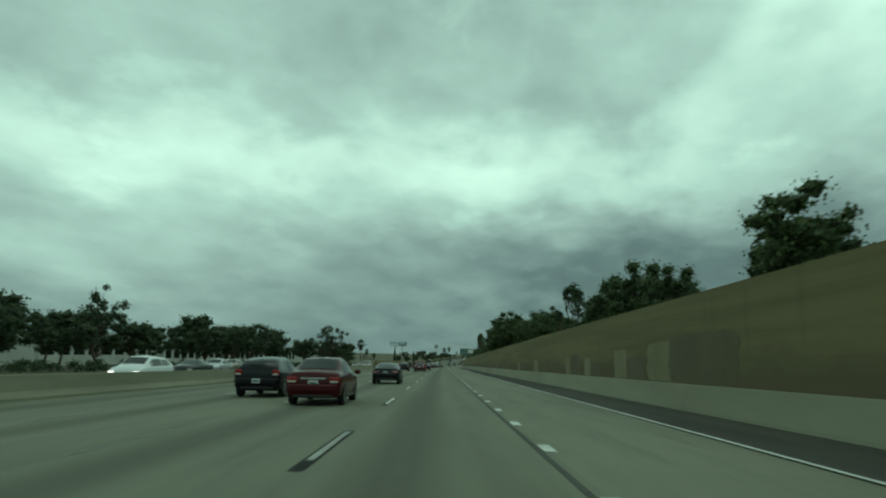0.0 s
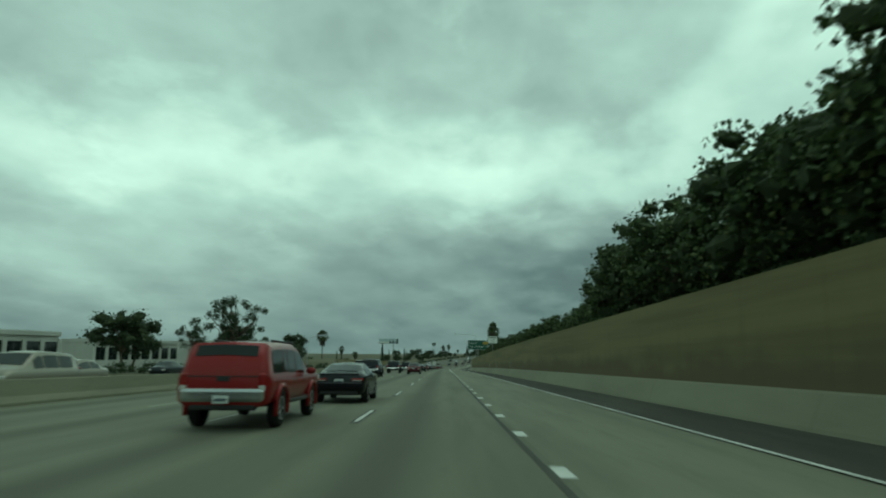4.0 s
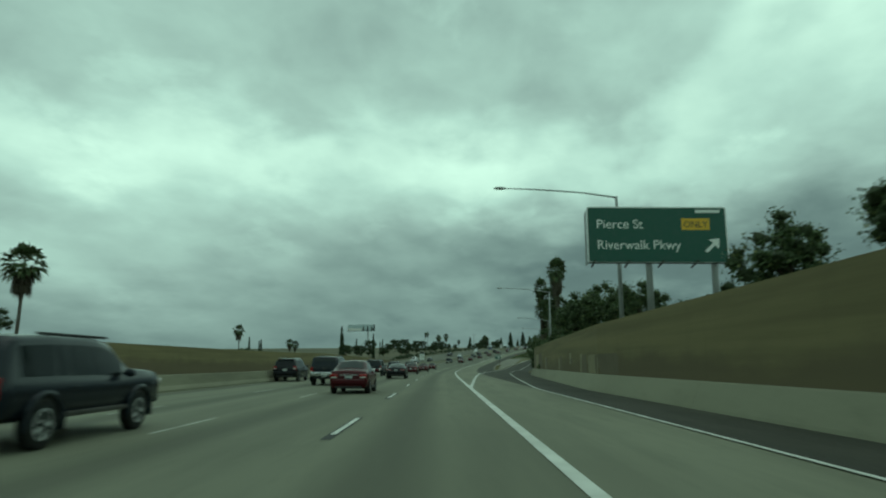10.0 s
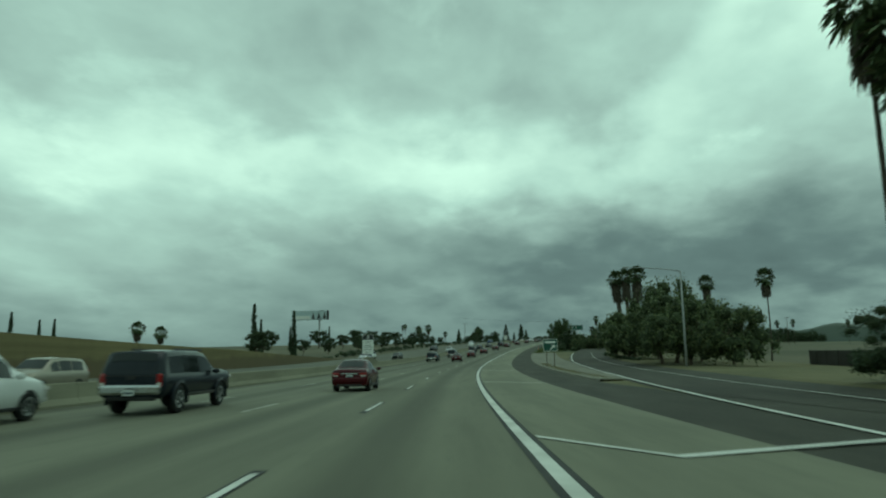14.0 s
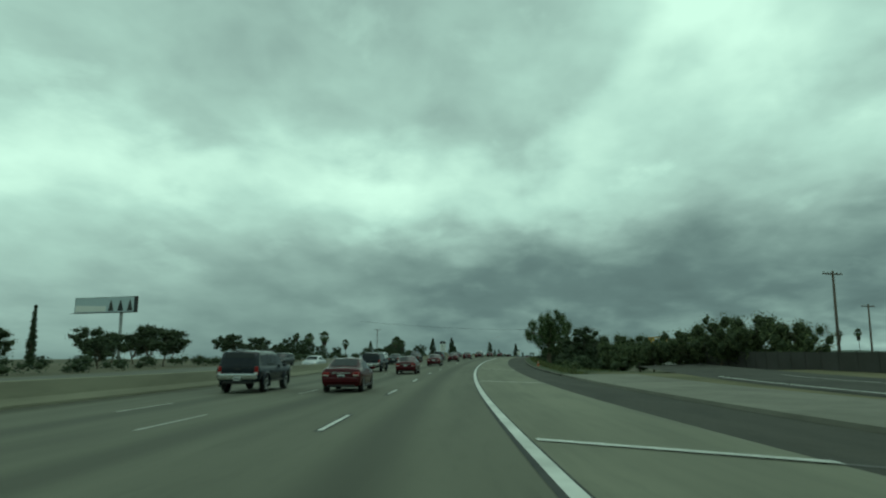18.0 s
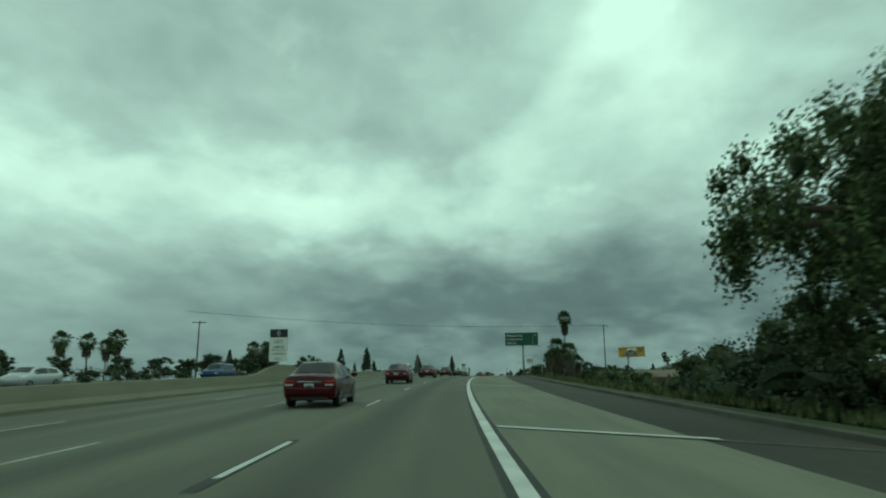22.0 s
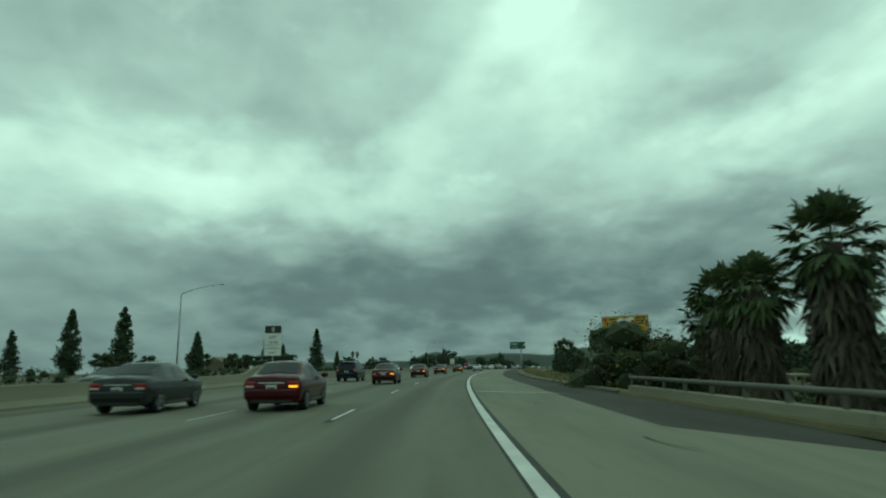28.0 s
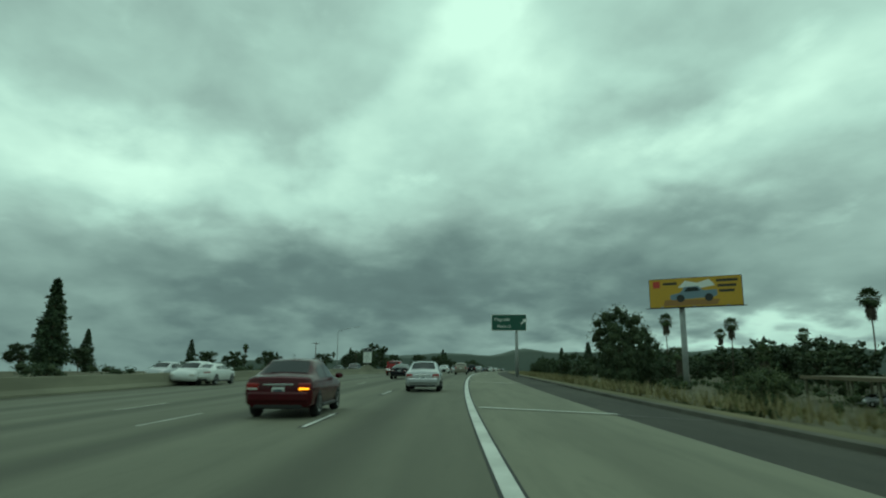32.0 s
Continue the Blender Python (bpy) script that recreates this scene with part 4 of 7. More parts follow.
def plants():
    broad = [make_tree("tree", 11 + i, 7.0, 3.2, 0.5, "dense dark green broad-leaved tree above the wall", "leaf", clumps=60, per=70, size=0.24, shape=1.3) for i in range(3)]
    ash = [make_tree("tree", 31 + i, 8.0, 4.0, 2.2, "round dark green street tree beside the freeway", "leaf3", clumps=64, per=34, size=0.30, r=(0.9, 1.5), shape=1.2) for i in range(3)]
    euc = [make_tree("eucalyptus", 51 + i, 12.0, 3.6, 3.6, "open eucalyptus with feathery clumps and bare limbs", "leaf3", clumps=34, per=60, size=0.30, r=(0.55, 1.05), shape=1.6, flat=0.9) for i in range(2)]
    pepper = [make_tree("pepper_tree", 61 + i, 7.5, 4.2, 1.6, "wide drooping green pepper tree", "leaf2", clumps=66, per=84, size=0.22, shape=1.35, droop=0.28, r=(0.8, 1.4), flat=1.2) for i in range(3)]
    grand = [make_tree("pepper_tree", 171, 11.0, 4.6, 2.4, "large old pepper tree with a heavy limbed trunk and drooping tufts", "leaf", clumps=150, per=190, size=0.15, droop=0.22, r=(0.5, 0.95), flat=1.5, shape=2.4, thin=0.34)]
    spread = [make_tree("eucalyptus", 175, 12.0, 5.4, 2.6, "wide open eucalyptus with feathery clumps and bare limbs", "leaf3", clumps=46, per=120, size=0.22, r=(0.6, 1.15), shape=1.7, flat=0.8, thin=0.2)]
    oak = [make_tree("tree", 181 + i, 9.0, 4.6, 0.3, "broad dense dark evergreen tree", "leaf3", clumps=90, per=100, size=0.20, r=(0.9, 1.6), shape=1.4) for i in range(2)]
    wood = [make_tree("tree", 191 + i, 9.0, 4.8, 0.3, "dense dark tree of the woods beyond the freeway", "leaf3", clumps=60, per=18, size=0.55, r=(1.0, 1.8)) for i in range(3)]
    thin = [make_tree("tree", 81 + i, 8.0, 1.2, 3.5, "thin young pine with sparse tufts above the wall", "leaf3", clumps=14, per=55, size=0.25, r=(0.4, 0.75), shape=1.6, thin=0.09) for i in range(2)]
    cypress = [make_conifer("italian_cypress", 91 + i, 11.0, 0.75, "slim dark Italian cypress", bare=0.03, gaps=0.02) for i in range(2)]
    pine = [make_conifer("cypress_tree", 95 + i, 11.0, 2.1, "cone-shaped dark green cypress tree", bare=0.05, gaps=0.12, per=20, size=0.36) for i in range(2)]
    slim = [make_palm("fan_palm", 101 + i, 13.0, "tall slim fan palm with a small round head", 0.12, 1.55, 44, 0.125, 0.02 * i, 0.2) for i in range(3)]
    low = [make_palm("fan_palm", 161 + i, 8.0, "fan palm with a wide head and a bare slender trunk", 0.16, 2.0, 40, 0.17, 0.03 * i, 0.1) for i in range(3)]
    shaggy = [make_palm("fan_palm", 111 + i, 13.0, "tall fan palm with a long shaggy skirt of dead fronds", 0.85, 1.85, 44, 0.24, 0.02, 0.1) for i in range(3)]
    tufted = [make_palm("fan_palm", 117 + i, 13.0, "tall fan palm with a thick trunk and a short skirt", 0.22, 1.5, 44, 0.40, 0.03, 0.2) for i in range(2)]
    leaning = [make_palm("fan_palm", 217 + i, 13.0, "tall fan palm with a thick leaning trunk and a short skirt", 0.20, 1.45, 40, 0.42 - 0.1 * i, 0.14 - 0.07 * i, 0.35) for i in range(2)]
    stout = [make_palm("fan_palm", 121 + i, 6.5, "stout fan palm with grey dead fronds hanging under its head", 0.80, 1.75, 38, 0.45, 0.02, 0.0) for i in range(3)]
    bush = [make_bush("bush", 131 + i, 3.4, 3.0, 1.9, "low olive-green roadside bush", "leaf2", 26, 80, 0.14) for i in range(3)]
    dark = [make_bush("bush", 141 + i, 4.4, 3.6, 3.0, "dense dark green roadside bush", "leaf3", 40, 100, 0.15) for i in range(3)]
    gold = make_bush("bush", 151, 5.5, 4.5, 4.6, "round bush with yellow-tipped top beside the bridge rail", "leaf_y", 60, 150, 0.16)
    made = leaning + low + wood + grand + spread + oak + broad + ash + euc + pepper + thin + cypress + pine + slim + shaggy + tufted + stout + bush + dark + [gold]
    rng = random.Random(9)
    # trees on the bank above the right wall
    for s, u, h in ((25, 12.4, 4.5), (30, 15, 3.9), (41, 13, 3.8), (46, 14, 3.5), (50, 13.5, 5.4), (54, 14, 4.4), (57, 13, 4.2), (61, 13.5, 3.9), (65, 14, 3.4), (70, 15, 3.2), (80, 14.5, 3.2), (86, 13, 4.2), (91, 14.5, 4.6), (96, 13.5, 5.2), (101, 14, 5.8), (106, 13.5, 6.0), (111, 14.5, 6.0), (117, 13.5, 4.9),
                    (122, 14, 4.7), (127, 12.5, 6.4), (131.5, 12, 8.0), (136, 12.5, 6.8), (142, 12, 7.4), (148, 12.5, 6.8), (154, 12, 7.0), (160, 12.5, 6.8), (166, 12, 5.6), (172, 13, 4.6), (178, 13.5, 4.0), (184, 13, 3.5), (189, 14, 3.7), (195, 13.5, 3.7), (201, 13, 3.9), (207, 14, 4.1), (213, 13.5, 4.0), (219, 13, 3.9), (226, 14, 3.9), (233, 13.5, 4.0), (241, 13.5, 3.5), (246, 14, 3.8), (251, 13.5, 3.9), (255, 14.5, 3.9),
                    (261, 14, 4.2), (268, 14.5, 4.6), (275, 13.5, 3.9), (282, 14, 3.9), (289, 13.5, 4.1), (295, 14, 4.6), (301, 13.5, 5.0), (308, 14, 4.8), (315, 13.5, 4.1), (321, 14, 4.1), (329, 13.5, 4.3), (352, 14, 4.1), (357, 13.5, 4.3), (362, 14, 5.2), (368, 14, 5.6), (373, 13.5, 4.9), (379, 14.5, 3.2)):
        place(broad, s, u, h / 6.6)
        if 84 < s < 168:
            place(broad, s + 3.1, u + 2.6, h / 7.4)
    for s, u, h in ((67, 12.5, 5.4), (78, 12.5, 4.6), (87, 13.5, 5.6), (113, 20.8, 12.8), (277, 12.6, 4.6), (283, 13, 4.4)):
        place(thin, s, u, h / 8.0)
    for s, u, h in ((200, 12, 2.0), (213, 12, 2.0), (227, 12, 2.2), (337, 14.5, 2.6), (344, 14, 2.6)):
        place(dark, s, u, h / 3.0)
    for s, u, k in ((384, 14.5, 0.7), (388, 15, 0.75), (392, 14.5, 0.7), (397, 15.5, 0.8), (402, 15.5, 0.7)):
        place(dark, s, u, k)
    # far side of the oncoming lanes, first stretch
    for s, u, h, k in ((58, -44, 7.8, ash), (70, -43, 6.8, ash), (79, -44, 10.5, euc), (92, -46, 7, ash), (109, -43, 9.2, ash), (118, -45, 8.4, ash), (127, -43, 8.4, ash), (142, -44, 9.6, ash), (152, -43, 9.2, ash), (161, -45, 8.8, ash), (172, -46, 7.6, ash), (206, -46, 9, ash), (214, -48, 8, ash), (228, -45, 9, euc),
                       (252, -46, 17.0, spread), (259, -47, 10.2, ash), (266, -50, 8, ash), (321, -49, 7.6, ash), (332, -52, 8.8, ash), (344, -54, 8.2, ash), (352, -60, 6.5, ash), (361, -62, 6.5, ash), (376, -62, 6, ash), (386, -62, 5.4, ash)):
        place(k, s, u, h / (12.0 if k in (euc, spread) else 8.0))
    for s, u, h in ((375, -50.8, 9.6), (486, -66, 7.2), (362, -70, 7), (560, -80, 7), (575, -84, 7)):
        place(*((low, s, u, h / 8.0) if h < 12 else (slim, s, u, h / 13.0)))
    for s, u, h in ((480, -62, 2.2), (490, -64, 2.0), (470, -80, 2.5)):
        place(bush, s, u, h / 1.9)
    for s, u, h in ((528, -82, 7.5), (532, -80, 6.5), (538, -82, 7.2), (567, -46, 11), (636, -63.5, 8.8), (639, -66, 7.4), (600, -72, 15.0), (604, -74, 10), (612, -76, 11), (640, -80, 9)):
        place(cypress, s, u, h / 11.0)
    for s, u, h in ((560, -50, 6.5), (590, -66, 7), (612, -62, 4.8), (622, -58, 5.2), (628, -48, 4.0), (634, -52, 4.4), (640, -46, 5.5), (646, -52, 6.5), (655, -60, 5.5), (664, -70, 6), (684, -90, 8), (700, -80, 8), (712, -70, 7), (735, -75, 7), (750, -95, 8)):
        place(ash, s, u, h / 8.0)
    for s, u, h in ((45, -44, 6.5), (51, -46, 7.4), (64, -46, 7.4), (74, -47, 7), (85, -47, 7.5), (100, -47, 7), (113, -47, 7.6), (134, -47, 8), (147, -47, 8)):
        place(ash, s, u, h / 8.0)
    for s, u, h in ((716, -60, 4.2), (724, -62, 4.4), (733, -64, 6.4), (738, -61, 6.0), (708, -60, 3.9), (700, -60, 3.9), (757, -58, 3.9), (748, -60, 4.2), (728, -58, 3.8), (712, -57, 3.4)):
        place(oak, s, u, h / 9.0)
    # the palm group and thickets at the exit
    for s, u, h in ((428.6, 19.8, 20.4), (431.2, 20.6, 20.8), (454.9, 19.6, 19.8), (450.5, 22.6, 19.6)):
        place(slim, s, u, 1.22, zs=h / 15.86)
    for s, u, h in ((453, 21, 17.2), (449, 23.4, 15.2), (451, 25.9, 14.6), (448, 23.9, 9.2), (448, 20.5, 13.2), (452, 20, 14.2), (447, 23, 12.2), (450, 21, 12.0), (430, 20.2, 10.8), (431, 19.2, 9.0), (452, 22, 13.2)):
        place(shaggy, s, u, h / 13.0)
    for s, u, h in ((545, 50, 15), (569, 46, 16)):
        place(slim, s, u, h / 13.0)
    for s, u, h, k, a in ((568.4, 29.4, 17.4, leaning[0], 172), (565.2, 29.9, 17.6, leaning[1], 160), (572, 32.0, 18.6, tufted[0], 90)):
        place(k, s, u, h / 13.0, heading(s) + a)
    for s, u, h, k in ((412, 17.5, 6.4, broad), (416, 18, 6.2, broad), (420, 17, 6.0, broad), (424, 17, 6.2, broad), (429, 18, 6.8, broad), (434, 18, 6.4, broad), (438, 19, 5.6, broad), (423, 20, 7.2, broad), (428, 23, 7.8, broad), (418, 21, 7.4, broad), (434, 24, 6.8, broad), (443, 20, 4.8, broad), (506, 26, 9.5, pepper), (512, 24, 10, pepper), (517, 27, 12.5, pepper), (524, 29, 10.5, pepper), (500, 29, 8, pepper), (530, 34, 9, pepper),
                       (549, 26, 10.2, pepper), (556, 28, 9.8, pepper), (559, 26.5, 9.5, pepper), (543, 30, 9.5, pepper), (548, 36, 9, pepper), (640, 27, 5.8, pepper), (634, 31, 7.4, pepper), (630, 34, 7.2, pepper), (627, 37, 6.4, pepper), (641, 24, 4.6, pepper), (646, 31, 6.2, pepper), (655, 21.5, 6.0, pepper), (650, 24, 5.6, pepper), (646, 20, 4.0, pepper), (700, 58, 6, pepper), (720, 64, 6, pepper)):
        place(k, s, u, h / (7.0 if k is broad else 7.5))
    place(grand, 689.5, 12.5, 1.10, 40)
    place(pepper, 698, 15, 0.78)
    place(oak, 663, 17.2, 0.82, zs=0.98)
    for s, u, h in ((646, 15, 2.6), (651, 20, 3.2), (655, 15, 2.2), (668, 15.5, 3.4), (673, 18, 6.0), (676, 20.5, 6.6), (679, 22, 6.6), (680, 17, 3.6), (697, 13.0, 4.2), (700, 13.5, 5.0), (704, 14.0, 5.0), (708, 13, 3.6), (712, 15, 3.2), (686, 16, 3.4), (692, 15.5, 3.4)):
        place(dark, s, u, h / 3.0)
    for s, u, h in ((730, 12.5, 2.6), (735, 13.5, 2.7), (741, 15, 2.8), (722, 12, 2.5), (746, 16, 2.4), (752, 17, 2.3), (727, 14, 2.8), (714, 14, 2.8), (758, 19, 1.5), (770, 22, 1.6), (776, 26, 1.8), (684, 11, 1.4), (640, 11.5, 1.6), (634, 12, 1.5), (764, 30, 2.0)):
        place(bush, s, u, h / 1.9)
    # palms by the guide sign and the bridge
    for s, u, h in ((817, 17, 13.5),):
        place(slim, s, u, (h + 1.5) / 13.0)
    for s, u, h in ((815, 15, 10.2), (808, 17, 9.2), (855, 14, 8.6), (812, 19, 7.2), (820, 16, 8.2), (871, 14.9, 10.6), (877, 14.2, 9.0), (880, 15.6, 9.6), (884, 15.4, 9.6), (866, 17.0, 10.6), (889, 16.2, 8.6), (875, 17.5, 9.0)):
        place(stout, s, u, h / 8.2)
    for s, u, h in ((845, 13, 3.4), (850, 15, 4), (858, 16, 4.4), (838, 15, 3.5), (890, 15, 3.8), (886, 12, 3.0)):
        place(dark, s, u, h / 3.0)
    place(gold, 887.5, 10.8, 1.5)
    for s, u, k in ((446, 18.5, 0.5), (450, 23, 0.55), (455, 19.5, 0.5)):
        place(oak, s, u, k)
    place(oak, 893, 15.5, 0.66, zs=0.92)
    for s, u, k in ((896, 32, 0.9), (905, 36, 1.0), (888, 30, 0.9), (915, 40, 0.9), (880, 27, 0.8), (873, 24, 0.75)):
        place(wood, s, u, k)
    # far side, second half
    for s, u, h in ((824, -58.8, 7.6), (826.5, -56.3, 6.6), (847.5, -66.7, 8.8), (853.4, -66.9, 7.8), (811, -93, 9.0), (812.5, -87.6, 9.6), (866, -131, 13), (878, -140, 13), (770, -60, 5.4), (790, -84, 8)):
        place(*((low, s, u, h / 8.0) if h < 12 else (slim, s, u, h / 13.0)))
    place(oak, 866, -61, 0.86)
    for s, u, h in ((822, -59.5, 5.2), (829, -58, 5.0), (845, -68, 4.4), (818, -62, 4.6), (858, -70, 4.6)):
        place(ash, s, u, h / 8.0)
    for s, u, h in ((752, -46, 3.4), (758, -44, 3.4), (764, -43, 3.4), (778, -46, 4.5), (788, -50, 4.6), (800, -52, 4.4), (812, -54, 4.8), (826, -60, 6), (832, -62, 7.0), (838, -64, 7.4), (846, -66, 7), (854, -68, 6.4), (900, -80, 6), (930, -90, 6), (960, -70, 5), (968, -66, 4.4), (1010, -80, 6),
                       (1020, -84, 6), (1030, -66, 6), (1036, -64, 6), (1060, -95, 7), (1080, -100, 7), (1100, -105, 7), (1120, -105, 7), (1140, -80, 6.5), (1160, -70, 7), (1190, -60, 7), (1220, -50, 8), (1250, -46, 8), (1290, -40, 9), (1330, -36, 9)):
        place(ash, s, u, h / 8.0)
    for s, u, h in ((997, -107, 17), (995, -91, 17), (985, -112, 11), (946, -45, 7.5), (1048, -60, 14), (1114, -143, 15), (1111, -107, 18.5), (1085, -88, 11), (1130, -110, 12), (870, -90, 10), (1150, -90, 10), (1020, -110, 10)):
        place(pine, s, u, h / 11.0)
    # right side, last stretch: below the road
    for s, u, h in ((1047, 20, 8.8), (1050, 23, 7.0), (1041, 18.5, 5.2)):
        place(oak, s, u, h / 9.0, zs=1.35)
    for s, u, h in ((1082, 72, 17), (1126, 62, 15), (1180, 60, 20), (1190, 80, 16), (1150, 90, 14), (1060, 95, 13)):
        place(*((low, s, u, h / 8.0) if h < 12 else (slim, s, u, h / 13.0)))
    for s, u, h in ((1118, 40, 9.5), (1135, 52, 10), (1100, 60, 9), (1150, 44, 9), (1088, 70, 8.5)):
        place(stout, s, u, h / 8.2)
    for s, u, h in ((1012, 23, 4.4), (1016, 25, 4.6)):
        place(pepper, s, u, h / 7.5)
    for i in range(64):
        place(wood, 950 + 8 * i + rng.random() * 6, 66 + rng.random() * 60, 1.0 + 0.6 * rng.random())
    for i in range(46):
        s, u = 740 + 13 * i + rng.random() * 12, 48 + rng.random() * 70
        if not 735 < s < 900 or u > 95:
            place(wood if i % 3 else ash, s, u, (4.2 + 2.4 * rng.random()) / 8.0)
    for i in range(30):
        s, u = 1090 + 16 * i + rng.random() * 10, 22 + rng.random() * 30
        place(wood if i % 2 else dark, s, u, (0.6 + 0.5 * rng.random()))
    for i in range(26):
        s, u = 920 + 12 * i + rng.random() * 10, 13 + rng.random() * 16
        place(bush, s, u, 0.5 + 0.6 * rng.random())
    # yards and street trees among the houses below the freeway
    for s, u, h in ((762, 40, 3.2), (770, 50, 4.0), (779, 36, 2.6), (786, 55, 4.6), (788, 34, 2.4), (794, 78, 5.5), (806, 40, 3.0), (812, 60, 5.0), (818, 38, 2.8), (828, 70, 5.4), (832, 44, 3.4), (848, 46, 3.6), (852, 74, 5.6), (858, 52, 4.2), (742, 38, 2.8), (750, 46, 3.6), (756, 58, 4.4)):
        place(ash, s, u, h / 8.0)
    for s, u, h in ((800, 110, 11), (806, 118, 11.5), (850, 150, 12)):
        place(slim, s, u, h / 13.0)
    # distant tree line
    for i in range(60):
        s, u = 1250 + 12 * i, -130 + rng.random() * 180
        if -42 < u < 14:
            u = 30
        place(wood if i % 3 else pine, s, u, 0.9 + 0.7 * rng.random())
    for i in range(9):
        place(slim, 1240 + 40 * i, -70 - rng.random() * 60, 0.8 + 0.2 * rng.random())
    clear_all(made)


plants()


# ---- verges, curbs and fences ----
def verge_near(s):
    a = asph_edge(s)
    return [(a, -0.12), (a + 0.03, 0.04), (a + 0.22, 0.06), (a + 0.24, 0.03), (min(a + 6.4, ramp_left(s) - 0.45), 0.06)]


def verge_far(s):
    a = asph_edge(s)
    k = lerp_table(s, [(600, 0.0), (640, 1.0)])
    return [(a, -0.12), (a + 0.05, 0.02), (a + 0.25, 0.05), (a + 1.2, -0.02), (13.2, ground_h_smooth(s, 13.2) * k + 0.06), (22.0, ground_h_smooth(s, 22.0) + 0.05)]


tagged(ribbon("verge", 470, 606, verge_near, M["gravel"], 3.0), "pale gravel strip with a concrete curb", "verge", kind="structure")
tagged(ribbon("verge_weeds", 606, 846, verge_far, M["weedy"], 4.0), "dark weedy dirt bank beside the shoulder", "verge", kind="structure")
tagged(ribbon("verge_dirt", 846, 1500, verge_far, M["grass_dry"], 4.0), "dry dirt and grass bank beside the shoulder", "verge", kind="structure")
tagged(ribbon("gore_dirt", 454, 612, lambda s: [(asph_edge(s) - 0.1, -0.13), (min(asph_edge(s) + 6.3, ramp_left(s) - 0.5), lerp_table(s, [(468, -0.11), (474, 0.05)])), (max(asph_edge(s), ramp_left(s) - 0.35), -0.09)], M["grass_dry"], 4.0), "dry weedy dirt between shoulder and ramp", "verge", kind="structure")
for s, e in ((606, 845.6), (878, 1500)):
    tagged(ribbon("curb", s, e, lambda q: [(asph_edge(q) - 0.14, -0.12), (asph_edge(q) - 0.13, 0.03), (asph_edge(q) - 0.02, 0.05), (asph_edge(q) + 0.12, 0.05), (asph_edge(q) + 0.14, -0.12)], M["curb_dirty"], 4.0, None, True),
           "low asphalt and concrete curb along the shoulder", "curb", kind="structure")
tagged(ribbon("verge_ramp", 416, 612, lambda s: [(ramp_left(s) + 8.0, -0.02 + lerp_table(s, [(404, 0.0), (470, 0.15), (640, 0.3)])), (ramp_left(s) + 8.6, 0.22), (ramp_left(s) + 14, 0.28), (ramp_left(s) + 34, -0.2)], M["grass_dry"], 4.0), "dry grass bank outside the exit ramp", "verge", kind="structure")


def grass_tufts(name, seed, n, area, label, leaf="grass", hgt=(0.25, 0.7)):
    """Blades of dry grass strewn over a strip; area gives station and offset."""
    rng = np.random.default_rng(seed)
    vs, fs = [], []
    for _ in range(n):
        s, u = area(rng)
        p = road(s, u, ground_h_smooth(s, u) + 0.04 if u > 10 else 0.0)
        for _ in range(5):
            a, h = rng.random() * 6.283, hgt[0] + (hgt[1] - hgt[0]) * rng.random()
            x, y = p.x + rng.normal() * 0.18, p.y + rng.normal() * 0.18
            l = h * 0.5
            w = 0.035
            k = len(vs)
            vs += [(x - w * math.sin(a), y + w * math.cos(a), p.z - 0.03), (x + w * math.sin(a), y - w * math.cos(a), p.z - 0.03), (x + l * math.cos(a), y + l * math.sin(a), p.z + h)]
            fs.append((k, k + 1, k + 2))
    return tagged(obj(name, vs, fs, M[leaf]), label, "grass", kind="stuff")


grass_tufts("dry_grass", 5, 7000, lambda r: (890 + 210 * r.random(), 8.6 + 15 * r.random() ** 1.3), "tall dry yellow grass on the bank")
grass_tufts("dry_grass", 6, 6000, lambda r: (606 + 240 * r.random(), 8.7 + 7 * r.random() ** 1.3), "sparse green weeds and grass beside the shoulder", "weed", hgt=(0.12, 0.38))
grass_tufts("weeds", 7, 1500, lambda r: (470 + 60 * r.random(), 9 + 2.5 * r.random()), "thin weeds in the gravel", hgt=(0.05, 0.15))


def block_fence(s0, s1, u, h, label):
    g = empty("fence", Matrix.Identity(4), label, "fence", "", "structure")
    s = s0
    while s < s1:
        e = min(s + 3.0, s1)
        ribbon("panel", s, e - 0.05, lambda q: [(u, -0.3), (u, h), (u + 0.06, h), (u + 0.06, -0.3)], M["rust"], 3.0, g, True)
        ribbon("post", e - 0.06, e + 0.03, lambda q: [(u - 0.04, -0.3), (u - 0.04, h + 0.1), (u + 0.05, h + 0.1), (u + 0.05, -0.3)], M["rust"], 3.0, g, True)
        s = e
    return g


block_fence(584, 650, 32, 1.9, "grey chain-link fence with slats beside the ramp")
block_fence(470, 520, 46, 1.8, "grey chain-link fence with slats beside the ramp")


def low_hedge():
    rng = np.random.default_rng(77)
    for s0, s1, u, lab in ((538, 585, 25.5, "low clipped dark hedge under the trees"), (508, 535, -38.5, "low dark shrubs along the oncoming shoulder"), (556, 572, -38.5, "low dark shrubs along the oncoming shoulder")):
        cen = []
        s = s0
        while s < s1:
            p = road(s, u + rng.normal() * 0.3, 0.45)
            cen.append((p.x, p.y, p.z, 0.6))
            s += 0.9
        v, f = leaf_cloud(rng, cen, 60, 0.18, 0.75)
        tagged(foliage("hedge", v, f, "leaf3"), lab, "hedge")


low_hedge()


